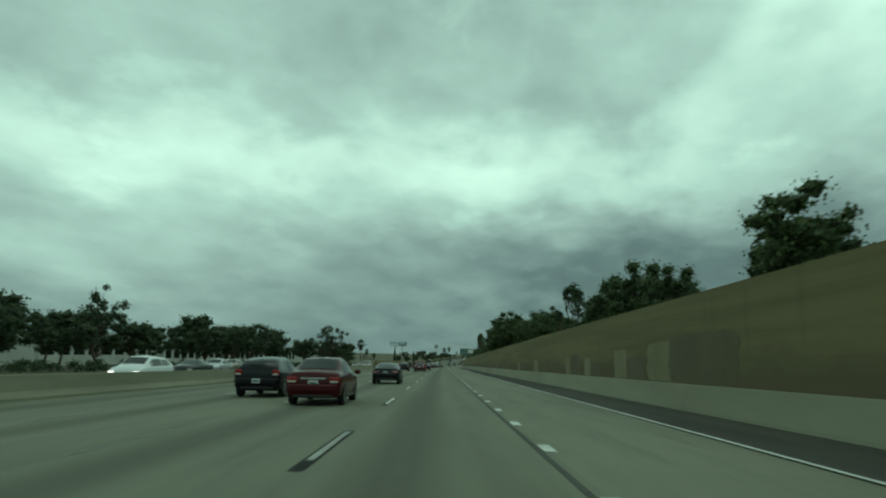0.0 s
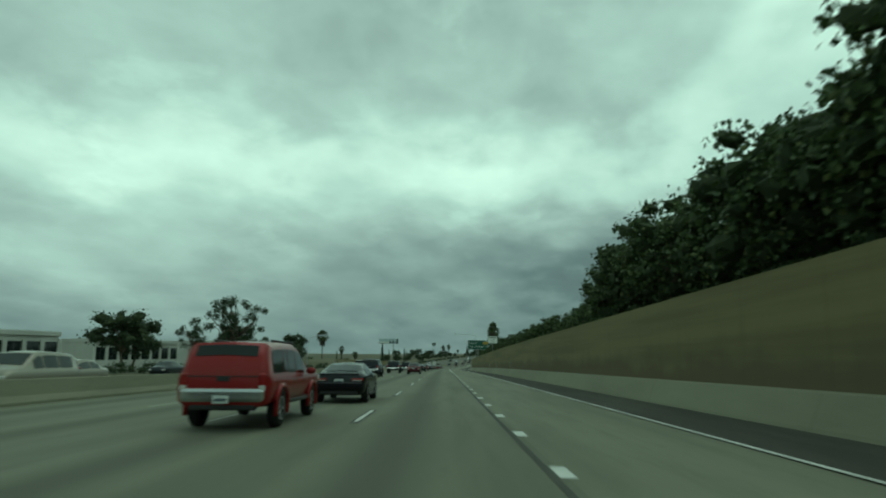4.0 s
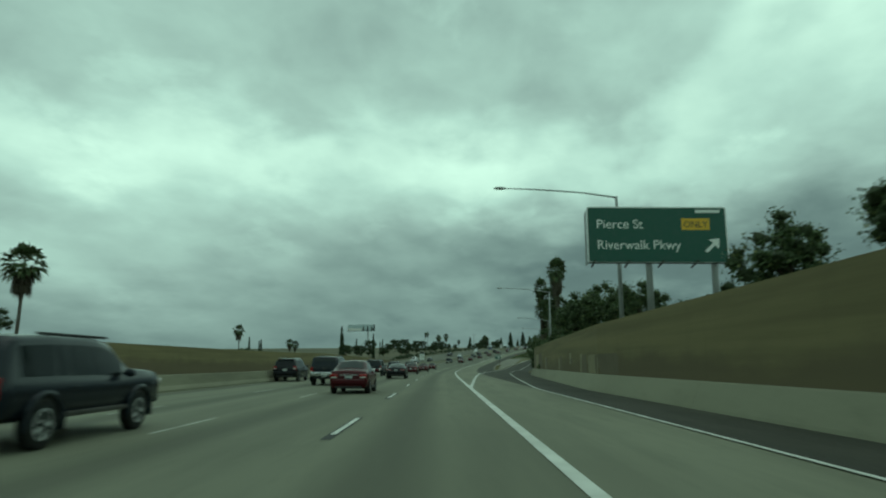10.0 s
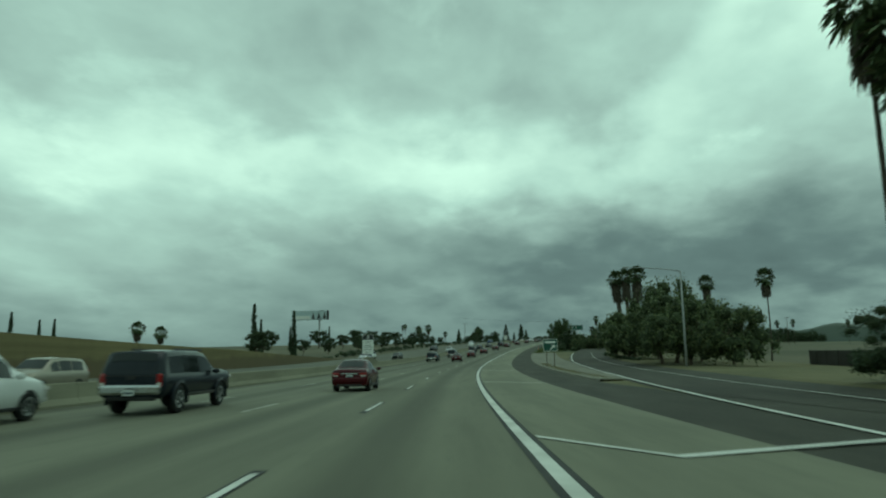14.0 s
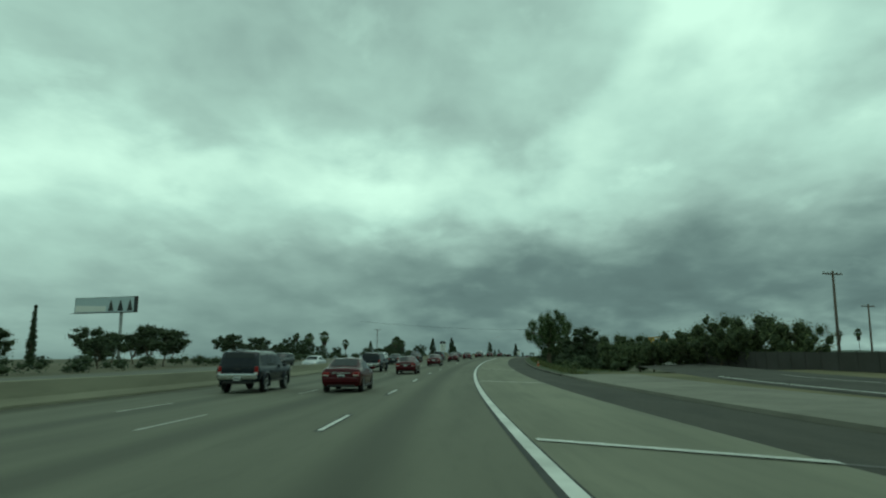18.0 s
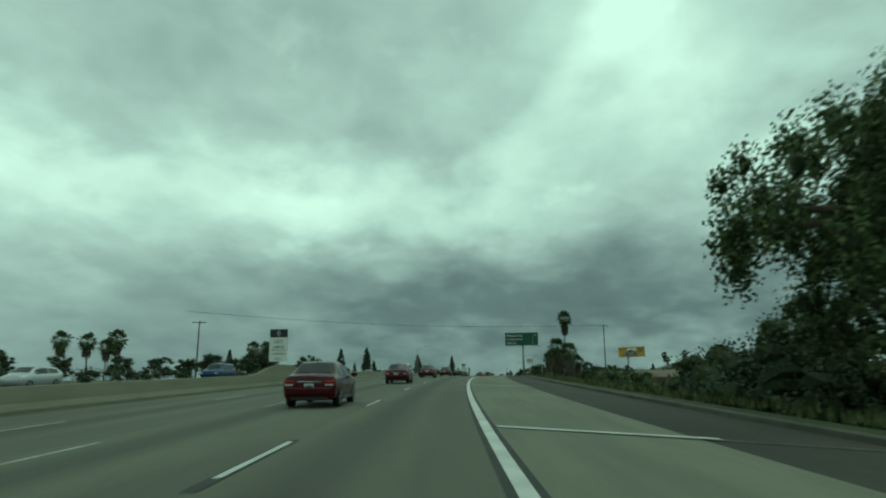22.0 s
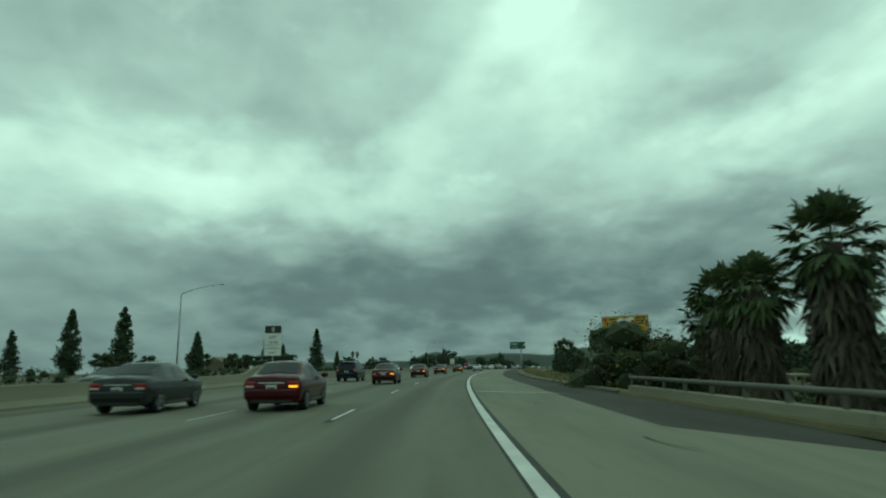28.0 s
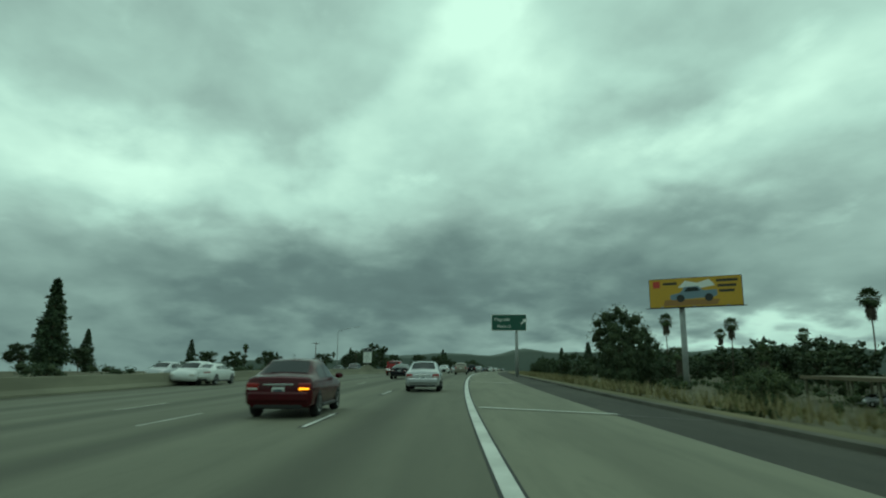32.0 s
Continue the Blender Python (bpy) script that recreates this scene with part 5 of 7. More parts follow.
def brush_line():
    """Brush along the far edge of the oncoming lanes and under the trees."""
    rng = np.random.default_rng(78)
    for s0, s1, u, h, n, lab in ((20, 180, -39.5, 1.5, 150, "line of dark brush along the oncoming shoulder"), (180, 325, -40, 1.7, 130, "line of dark brush along the oncoming shoulder"), (585, 760, -41, 2.0, 150, "line of dark brush along the oncoming shoulder"),
                                 (640, 722, 19, 3.0, 110, "thicket of dark brush below the shoulder"), (885, 1150, 60, 4.2, 210, "broad thicket of dark scrub on the low ground"), (716, 800, 20, 1.7, 90, "thicket of dark brush below the shoulder"), (900, 1150, 34, 2.6, 130, "scrub on the low ground beside the freeway"),
                                 (760, 1100, -44, 2.2, 240, "hedge of dark shrubs beyond the oncoming lanes"), (10, 396, 10.6, 1.2, 330, "dense brush along the top of the wall")):
        cen = []
        for _ in range(n):
            s = s0 + (s1 - s0) * rng.random()
            uu = u + (rng.normal() * 1.2 if u < 0 else abs(rng.normal()) * (1.6 if u < 12 else 0.28 * u))
            p = road(s, uu, ground_h_smooth(s, uu) + h * (0.2 + 0.45 * rng.random()))
            cen.append((p.x, p.y, p.z, h * 0.5))
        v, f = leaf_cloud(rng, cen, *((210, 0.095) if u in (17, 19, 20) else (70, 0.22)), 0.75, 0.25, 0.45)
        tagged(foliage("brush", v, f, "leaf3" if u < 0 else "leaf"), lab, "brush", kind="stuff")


brush_line()


# ---- writing ----
def lettering(name, text, size, material, parent, x, y, z, align="LEFT", depth=0.004, squeeze=1.0):
    """Letters from the built-in font as a flat mesh in the x-z plane, facing -y."""
    c = bpy.data.curves.new(name, "FONT")
    c.body, c.size, c.align_x, c.extrude = text, size, align, depth
    tmp = bpy.data.objects.new(name, c)
    scene.collection.objects.link(tmp)
    me = bpy.data.meshes.new_from_object(tmp)
    bpy.data.objects.remove(tmp)
    me.transform(Matrix.Translation((x, y, z)) @ Matrix.Rotation(radians(90), 4, "X") @ Matrix.Diagonal((squeeze, 1, 1, 1)))
    me.materials.clear()
    me.materials.append(material)
    ob = new(name, me)
    ob.parent = parent
    return ob


def flat_shape(name, pts, material, parent, y=-0.02, label=""):
    """A flat cut-out in the x-z plane, 6 mm thick."""
    n = len(pts)
    vs = [(p[0], y, p[1]) for p in pts] + [(p[0], y + 0.006, p[1]) for p in pts]
    fs = [tuple(range(n)), tuple(range(n, 2 * n))[::-1]] + [(i, i + n, (i + 1) % n + n, (i + 1) % n) for i in range(n)]
    return tagged(obj(name, vs, fs, material, parent), label)


def arrow(material, parent, x, z, k=1.0):
    p = [(-0.42, -0.30), (-0.30, -0.42), (0.12, 0.0), (0.30, -0.20), (0.36, 0.36), (-0.20, 0.30), (0.0, 0.12)]
    return flat_shape("arrow", [(x + a * k, z + b * k) for a, b in p], material, parent, -0.045)


def sign_panel(g, w, h, z0, face, x0=0.0, rim=0.06, corner=0.12):
    """A panel with a white rim; its lower left corner at (x0, z0)."""
    def rounded(x, z, ww, hh, r):
        out = []
        for cx, cz, a0 in ((x + ww - r, z + hh - r, 0), (x + r, z + hh - r, 90), (x + r, z + r, 180), (x + ww - r, z + r, 270)):
            out += [(cx + r * math.cos(radians(a0 + d)), cz + r * math.sin(radians(a0 + d))) for d in (0, 30, 60, 90)]
        return out
    flat_shape("rim", rounded(x0, z0, w, h, corner), M["white"], g, -0.012)
    flat_shape("panel", rounded(x0 + rim, z0 + rim, w - 2 * rim, h - 2 * rim, corner * 0.8), face, g, -0.026)
    box_part("backing", (x0 + w / 2, 0.012, z0 + h / 2), (w - 0.1, 0.03, h - 0.1), M["steel"], g)


def guide_sign(name, s, u, z0, w, h, label, lines, pole_x, base, catwalk=True, turn=0.0, pole_r=0.16):
    g = empty(name, on_road(s, u, 0, turn), label, "road sign")
    sign_panel(g, w, h, z0, M["green"])
    for text, size, x, z in lines:
        lettering("lettering", text, size, M["white"], g, x, -0.034, z)
    tube_part("pole", [(pole_x, 0.30, base), (pole_x, 0.30, z0 + h * 0.9)], [pole_r * 1.2, pole_r], M["steel"], g, 12)
    box_part("crossbeam", (w / 2, 0.22, z0 + h * 0.75), (w * 0.92, 0.16, 0.16), M["steel"], g)
    box_part("crossbeam", (w / 2, 0.22, z0 + h * 0.2), (w * 0.92, 0.16, 0.16), M["steel"], g)
    box_part("base_plate", (pole_x, 0.30, base + 0.03), (0.6, 0.6, 0.08), M["steel"], g)
    if catwalk:
        for i in range(5):
            x = 0.2 + (w - 0.4) * i / 4
            box_part("bracket", (x, -0.35, z0 - 0.10), (0.07, 1.0, 0.09), M["rust"], g, rot=Euler((radians(-12), 0, 0)).to_matrix())
        for yy in (-0.75, -0.15):
            box_part("walkway_rail", (w / 2, yy, z0 - 0.03 - (0.08 if yy < -0.5 else 0)), (w + 0.3, 0.05, 0.06), M["rust"], g)
        for x in (-0.12,):
            box_part("ladder_frame", (x, -0.25, z0 + h * 0.42), (0.05, 0.05, h * 0.95), M["steel"], g)
            box_part("ladder_frame", (x - 0.12, -0.55, z0 + h * 0.38), (0.05, 0.05, h * 0.9), M["steel"], g)
            for q in range(5):
                box_part("ladder_rung", (x - 0.06, -0.4, z0 + 0.15 + h * 0.2 * q), (0.04, 0.36, 0.04), M["steel"], g, rot=Euler((radians(35 if q % 2 else -35), 0, 0)).to_matrix())
    return g


def signs():
    # exit sign over the wall
    g = guide_sign("exit_guide_sign", 335.5, 6.25, 6.85, 7.7, 3.15, "green exit sign for Pierce St on a walkway frame",
                   [("Pierce St", 0.72, 0.5, 8.78), ("Riverwalk Pkwy", 0.72, 0.5, 7.62)], 3.4, 3.6)
    flat_shape("yellow_panel", [(5.2, 8.7), (6.75, 8.7), (6.75, 9.35), (5.2, 9.35)], M["yellow"], g, -0.036, "small yellow panel reading ONLY")
    lettering("lettering", "ONLY", 0.50, M["black"], g, 5.97, -0.042, 8.84, "CENTER")
    arrow(M["white"], g, 6.85, 7.85, 1.05)
    flat_shape("exit_tab", [(5.8, 9.55), (7.55, 9.55), (7.55, 9.93), (5.8, 9.93)], M["green"], g, -0.034, "small green exit tab with an unreadable bar")
    flat_shape("bar", [(6.0, 9.66), (7.35, 9.66), (7.35, 9.83), (6.0, 9.83)], M["white"], g, -0.042)
    tube_part("pole", [(7.0, 0.30, 3.3), (7.0, 0.30, 9.5)], [0.19, 0.16], M["steel"], g, 12)
    # white lane sign
    g = empty("must_exit_sign", on_road(252.5, 7.05, 0.55), "white sign reading MUST EXIT above the wall", "road sign")
    sign_panel(g, 2.0, 1.5, 5.35, M["white"], 0.6, 0.0)
    for pts in ([(0.6, 5.35), (2.6, 5.35), (2.6, 5.39), (0.6, 5.39)], [(0.6, 6.81), (2.6, 6.81), (2.6, 6.85), (0.6, 6.85)], [(0.6, 5.39), (0.64, 5.39), (0.64, 6.81), (0.6, 6.81)], [(2.56, 5.39), (2.6, 5.39), (2.6, 6.81), (2.56, 6.81)]):
        flat_shape("border", pts, M["black"], g, -0.036)
    flat_shape("bar", [(0.8, 6.46), (2.4, 6.46), (2.4, 6.64), (0.8, 6.64)], M["rust"], g, -0.036)
    lettering("lettering", "MUST", 0.36, M["black"], g, 1.6, -0.036, 5.98, "CENTER")
    lettering("lettering", "EXIT", 0.36, M["black"], g, 1.6, -0.036, 5.54, "CENTER")
    tube_part("pole", [(1.6, 0.1, 3.4), (1.6, 0.1, 6.6)], 0.06, M["steel"], g)
    # small exit sign in the gore
    g = empty("gore_exit_sign", on_road(512, 9.3, 0), "small green exit sign on two posts in the gore", "road sign")
    sign_panel(g, 1.9, 1.6, 2.1, M["green"], -0.95)
    arrow(M["white"], g, 0.3, 2.6, 0.9)
    flat_shape("bar", [(-0.7, 3.15), (0.7, 3.15), (0.7, 3.4), (-0.7, 3.4)], M["white"], g, -0.036)
    for x in (-0.5, 0.5):
        box_part("post", (x, 0.08, 1.7), (0.1, 0.1, 3.6), M["wood_pole"], g)
    # carpool signs on the median
    for s, du, z0 in ((511, 0.0, 1.95), (722.3, -0.4, 1.82), (900.2, 0.45, 2.35), (1075, 0.0, 1.95)):
        g = empty("carpool_sign", on_road(s, bar_u(s) + du, 0), "white and black carpool lane sign on a median post", "road sign", "carpool signs")
        w, h = 1.5, 2.6
        sign_panel(g, w, h, z0, M["white"], -w / 2, 0.02, 0.05)
        flat_shape("black_panel", [(-w / 2 + .03, z0 + h * 0.74), (w / 2 - .03, z0 + h * 0.74), (w / 2 - .03, z0 + h - .03), (-w / 2 + .03, z0 + h - .03)], M["black"], g, -0.034)
        cz = z0 + h * 0.865
        for i in range(4):
            a, b = radians(90 * i), radians(90 * (i + 1))
            flat_shape("diamond", [(0.15 * math.cos(a), cz + 0.26 * math.sin(a)), (0.15 * math.cos(b), cz + 0.26 * math.sin(b)), (0.10 * math.cos(b), cz + 0.18 * math.sin(b)), (0.10 * math.cos(a), cz + 0.18 * math.sin(a))], M["white"], g, -0.042)
        lettering("lettering", "LEFT", 0.36, M["black"], g, 0, -0.034, z0 + h * 0.56, "CENTER")
        lettering("lettering", "LANE", 0.36, M["black"], g, 0, -0.034, z0 + h * 0.39, "CENTER")
        lettering("lettering", "CARPOOLS", 0.22, M["rust"], g, 0, -0.034, z0 + h * 0.21, "CENTER")
        lettering("lettering", "ONLY", 0.22, M["rust"], g, 0, -0.034, z0 + h * 0.06, "CENTER")
        flat_shape("rule", [(-0.62, z0 + h * 0.335), (0.62, z0 + h * 0.335), (0.62, z0 + h * 0.347), (-0.62, z0 + h * 0.347)], M["black"], g, -0.034)
        tube_part("pole", [(0, 0.07, 0.8), (0, 0.07, z0 + h - 0.2)], 0.07, M["steel"], g)
    # destination sign
    g = guide_sign("destination_guide_sign", 806, 3.9, 6.15, 6.9, 2.75, "green guide sign listing Magnolia Ave, La Sierra Ave and Tyler St",
                   [("Magnolia Ave", 0.60, 0.35, 8.05), ("1/4", 0.55, 5.75, 8.1), ("La Sierra Ave", 0.60, 0.35, 7.3), ("1", 0.6, 5.55, 7.3), ("Tyler St", 0.60, 0.35, 6.5), ("2", 0.6, 5.55, 6.5)], 3.7, -0.5, False, pole_r=0.2)
    for x in (0.5, 3.4, 6.4):
        box_part("bracket", (x, -0.1, 6.1), (0.08, 0.5, 0.1), M["rust"], g)
    box_part("walkway_rail", (3.6, 0.1, 6.08), (7.6, 0.06, 0.06), M["rust"], g)
    g = empty("small_sign", on_road(813, 9.0, 0), "small white sign board with unreadable lines", "road sign")
    box_part("panel", (0, 0, 3.2), (1.5, 0.04, 1.1), M["white"], g)
    for z in (3.0, 3.3, 3.55):
        box_part("bar", (0, -0.024, z), (1.1, 0.006, 0.1), M["rust"], g, 0)
    box_part("post", (0, 0.08, 1.2), (0.12, 0.12, 3.4), M["steel"], g)
    # exit sign ahead at the end
    g = guide_sign("exit_guide_sign", 1050, 2.9, 6.2, 4.9, 2.3, "green exit sign for Magnolia Avenue on a single pole",
                   [("Magnolia", 0.62, 0.4, 7.6), ("Avenue", 0.62, 0.8, 6.65)], 3.5, -0.3, False, pole_r=0.2)
    arrow(M["white"], g, 4.5, 7.5, 1.0)


signs()


def street_lamp(s, u, h, base, arm, label, m=None, rise=0.5):
    """A tapered galvanised pole with one long arm over the road (to -x) and a cobra head."""
    g = empty("street_lamp", on_road(s, u, 0) if m is None else m, label, "street lamp", "freeway lamps")
    tube_part("pole", [(0, 0, base - 0.2), (0, 0, (h + base) / 2), (0, 0, h)], [0.15, 0.12, 0.08], M["steel"], g, 10)
    tube_part("arm", [(0, 0, h - 0.08), (-arm * 0.3, 0, h + rise * 0.45), (-arm * 0.65, 0, h + rise * 0.8), (-arm, 0, h + rise)], [0.06, 0.05, 0.045, 0.035], M["steel"], g, 7)
    bm = bmesh.new()
    bmesh.ops.create_uvsphere(bm, u_segments=10, v_segments=6, radius=1.0)
    bmesh.ops.transform(bm, matrix=Matrix.Translation((-arm - 0.3, 0, h + rise)) @ Matrix.Diagonal((0.42, 0.15, 0.10, 1)), verts=bm.verts)
    part("lamp_head", bm, M["steel"], g)
    box_part("base_plate", (0, 0, base + 0.02), (0.4, 0.4, 0.06), M["steel"], g)
    return g


for s, u, h, base, arm in ((340, 9.2, 11.8, 3.6, 7.0), (390, 13.0, 11.4, 3.4, 6.6), (441.5, 19.8, 10.9, 0.1, 6.2), (500, 23.6, 11.2, 0.1, 6.0)):
    street_lamp(s, u, h, base, arm, "tall galvanised street lamp with a long arm over the road")
for s, u, h in ((317, -44, 9.5), (938, -44, 12.5), (1150, -44, 12)):
    p = road(s, u)
    street_lamp(s, u, h, 0.0, 6.0, "tall galvanised street lamp beyond the oncoming lanes", pose(p.x, p.y, p.z, 0, 0, heading(s) + 180), 1.3)
street_lamp(858, 12, 5.0, -3.0, 1.6, "short street lamp behind the bridge rail", None, 0.6)


def utility_pole(s, u, h, base, label):
    g = empty("utility_pole", on_road(s, u, 0, 20), label, "utility pole", "utility poles")
    tube_part("pole", [(0, 0, base - 0.3), (0.05, 0, h)], [0.17, 0.11], M["wood_pole"], g, 8)
    box_part("crossarm", (0, 0, h - 0.35), (2.6, 0.12, 0.14), M["wood_pole"], g)
    for x in (-1.15, -0.6, 0.6, 1.15):
        box_part("insulator", (x, 0, h - 0.2), (0.09, 0.09, 0.2), M["steel"], g)
    return g


for s, u, h, base in ((619, 37.8, 10.4, 0), (831, 27, 12.2, -3.5), (760, 60, 9, -3.5), (655, 60, 9, -1), (790, -55, 11, 0), (850, 120, 12, -4), (1180, -60, 10, -0.4)):
    utility_pole(s, u, h, base, "weathered wooden utility pole with a crossarm")


def cables():
    g = empty("power_lines", Matrix.Identity(4), "thin sagging power lines across the freeway", "cable")
    for k in (-1.1, 0.0, 1.1):
        a, b = road(831 + k, 27, 12.0), road(812 + k, -70, 15.5)
        pts = [tuple(a.lerp(b, t / 14) - Vector((0, 0, 1.6 * math.sin(math.pi * t / 14)))) for t in range(15)]
        tube_part("cable", pts, 0.012, M["black"], g, 5)


cables()


def traffic_cone(s, u):
    g = empty("traffic_cone", on_road(s, u, -0.02), "orange traffic cone with a white band on the shoulder", "traffic cone")
    orange = painted("cone_orange", (0.62, 0.09, 0.012), 0.5)
    box_part("base", (0, 0, 0.02), (0.36, 0.36, 0.04), orange, g, 0.01)
    tube_part("cone", [(0, 0, 0.03), (0, 0, 0.72)], [0.14, 0.03], orange, g, 14)
    tube_part("band", [(0, 0, 0.42), (0, 0, 0.56)], [0.083, 0.058], M["white"], g, 14)


traffic_cone(637.6, 8.0)


# ---- guard rail and bridge rail ----
def guard_rail(s0, s1, u):
    g = empty("guard_rail", Matrix.Identity(4), "galvanised W-beam guard rail on wooden posts", "guard rail")
    ribbon("rail", s0, s1, lambda s: [(u - 0.02, 0.42), (u - 0.10, 0.46), (u - 0.10, 0.52), (u - 0.02, 0.57), (u - 0.10, 0.62), (u - 0.10, 0.68), (u - 0.02, 0.72), (u, 0.72), (u, 0.42)], M["steel"], 2.0, g, True)
    s = s0 + 0.5
    while s < s1:
        ribbon("post", s, s + 0.16, lambda q: [(u + 0.02, -0.4), (u + 0.02, 0.74), (u + 0.18, 0.74), (u + 0.18, -0.4)], M["wood_pole"], 1.0, g, True)
        s += 1.9
    return g


guard_rail(786, 846, 8.2)


def bridge_rail():
    g = empty("bridge_rail", Matrix.Identity(4), "low concrete bridge parapet topped by a steel pipe rail", "bridge rail", "", "structure")
    s = 846.0
    while s < 877:
        e = min(s + 6.2, 877.5)
        ribbon("parapet", s, e - 0.03, [(7.62, -0.4), (7.66, 0.32), (8.05, 0.34), (8.10, -0.4)], M["barrier"], 3.0, g, True)
        s = e
    n = 17
    tube_part("rail", [tuple(road(846 + 31.3 * i / (n - 1), 7.86, 0.72)) for i in range(n)], 0.08, M["curb"], g, 8)
    for i in range(13):
        s = 847 + 2.5 * i
        ribbon("rail_post", s, s + 0.1, [(7.81, 0.33), (7.81, 0.72), (7.91, 0.72), (7.91, 0.33)], M["curb"], 1.0, g, True)


bridge_rail()


# ---- billboards ----
def billboard(s, u, z0, w, h, turn, pole_x, base, face, label, dark=True, r=0.45, m=None):
    g = empty("billboard", on_road(s, u, 0, turn), label, "billboard")
    box_part("frame", (w / 2, 0.35, z0 + h / 2), (w, 0.6, h), M["rust"], g, 0.05)
    flat_shape("face", [(0.1, z0 + 0.1), (w - 0.1, z0 + 0.1), (w - 0.1, z0 + h - 0.1), (0.1, z0 + h - 0.1)], face, g, 0.03)
    tube_part("pole", [(pole_x, 0.62, base), (pole_x, 0.62, z0 + 0.1)], [r, r], M["steel"], g, 14)
    box_part("walkway", (w / 2, -0.35, z0 - 0.12), (w + 1.2, 0.8, 0.10), M["rust"], g)
    for x in (w * 0.15, w * 0.5, w * 0.85):
        box_part("lamp_arm", (x, -0.8, z0 - 0.05), (0.06, 0.9, 0.06), M["rust"], g)
        box_part("lamp", (x, -1.25, z0 + 0.02), (0.5, 0.2, 0.14), M["steel"], g)
    return g


def billboards():
    m1 = painted("billboard_pale", (0.50, 0.60, 0.63), 0.6, dirt=0.5)
    g = billboard(716, -121.8, 13.0, 21.2, 4.4, -6, 15.8, -1, m1, "pale blue roadside billboard on a single white pole")
    for x, w, c in ((12.6, 1.2, "leaf3"), (15.8, 1.3, "black"), (19.0, 1.2, "rust")):
        flat_shape("dark_shape", [(x - w * 0.8, 13.4), (x + w * 0.8, 13.4), (x + w * 0.25, 15.8), (x, 16.7), (x - w * 0.25, 15.8)], M["rust" if c != "black" else "black"], g, 0.018)
    flat_shape("white_band", [(0.4, 13.3), (11.0, 13.3), (11.0, 14.8), (0.4, 15.2)], M["white"], g, 0.018)
    flat_shape("end_panel", [(20.3, 13.1), (21.1, 13.1), (21.1, 17.3), (20.3, 17.3)], M["black"], g, 0.018)
    yel = painted("billboard_yellow", (0.60, 0.33, 0.025), 0.6, dirt=0.3)
    blue = painted("billboard_truck_blue", (0.17, 0.25, 0.31), 0.5)
    red = painted("billboard_red", (0.55, 0.05, 0.03), 0.5)
    g = billboard(1089, 33.2, 11.6, 16.9, 5.7, 0, 5.9, -3.4, yel, "yellow truck advertisement billboard on a single grey pole", r=0.55)
    g.matrix_world = pose(312.7, 1004.7, 0, 0, 0, -62)
    x0, z0 = 3.9, 12.4
    k = 1.22
    body = [(0, 0.7), (0.1, 1.35), (1.6, 1.65), (2.2, 2.55), (4.3, 2.6), (5.0, 1.9), (7.0, 1.95), (7.1, 1.1), (6.6, 0.8), (0.4, 0.5)]
    flat_shape("road_picture", [(2.6, 11.9), (12.4, 11.9), (12.9, 12.9), (2.9, 13.1)], painted("billboard_brown", (0.36, 0.17, 0.05), 0.6), g, 0.024)
    flat_shape("cloud_picture", [(5.4, 15.4), (6.8, 16.7), (9.0, 16.2), (11.2, 16.8), (12.2, 15.6), (10, 15.2)], M["white"], g, 0.024)
    flat_shape("truck_picture", [(x0 + k * p, z0 + k * q) for p, q in body], blue, g, 0.018, "printed grey-blue pickup truck")
    flat_shape("window_picture", [(x0 + k * 2.2, z0 + k * 1.75), (x0 + k * 2.6, z0 + k * 2.4), (x0 + k * 4.1, z0 + k * 2.45), (x0 + k * 4.6, z0 + k * 1.85)], M["glass_dark"], g, 0.010)
    for q in (1.6, 5.8):
        flat_shape("wheel_picture", [(x0 + k * (q + 0.62 * math.cos(j * 0.45)), z0 + k * (0.75 + 0.62 * math.sin(j * 0.45))) for j in range(14)], M["black"], g, 0.010)
    flat_shape("red_square", [(0.8, 15.5), (2.1, 15.5), (2.1, 16.8), (0.8, 16.8)], red, g, 0.018)
    for p, q, ww in ((2.7, 16.0, 2.6), (12.4, 16.2, 3.8), (12.6, 15.2, 3.3), (12.8, 14.2, 2.7)):
        flat_shape("bar", [(p, q), (p + ww, q), (p + ww, q + 0.5), (p, q + 0.5)], M["rust"], g, 0.018)


billboards()


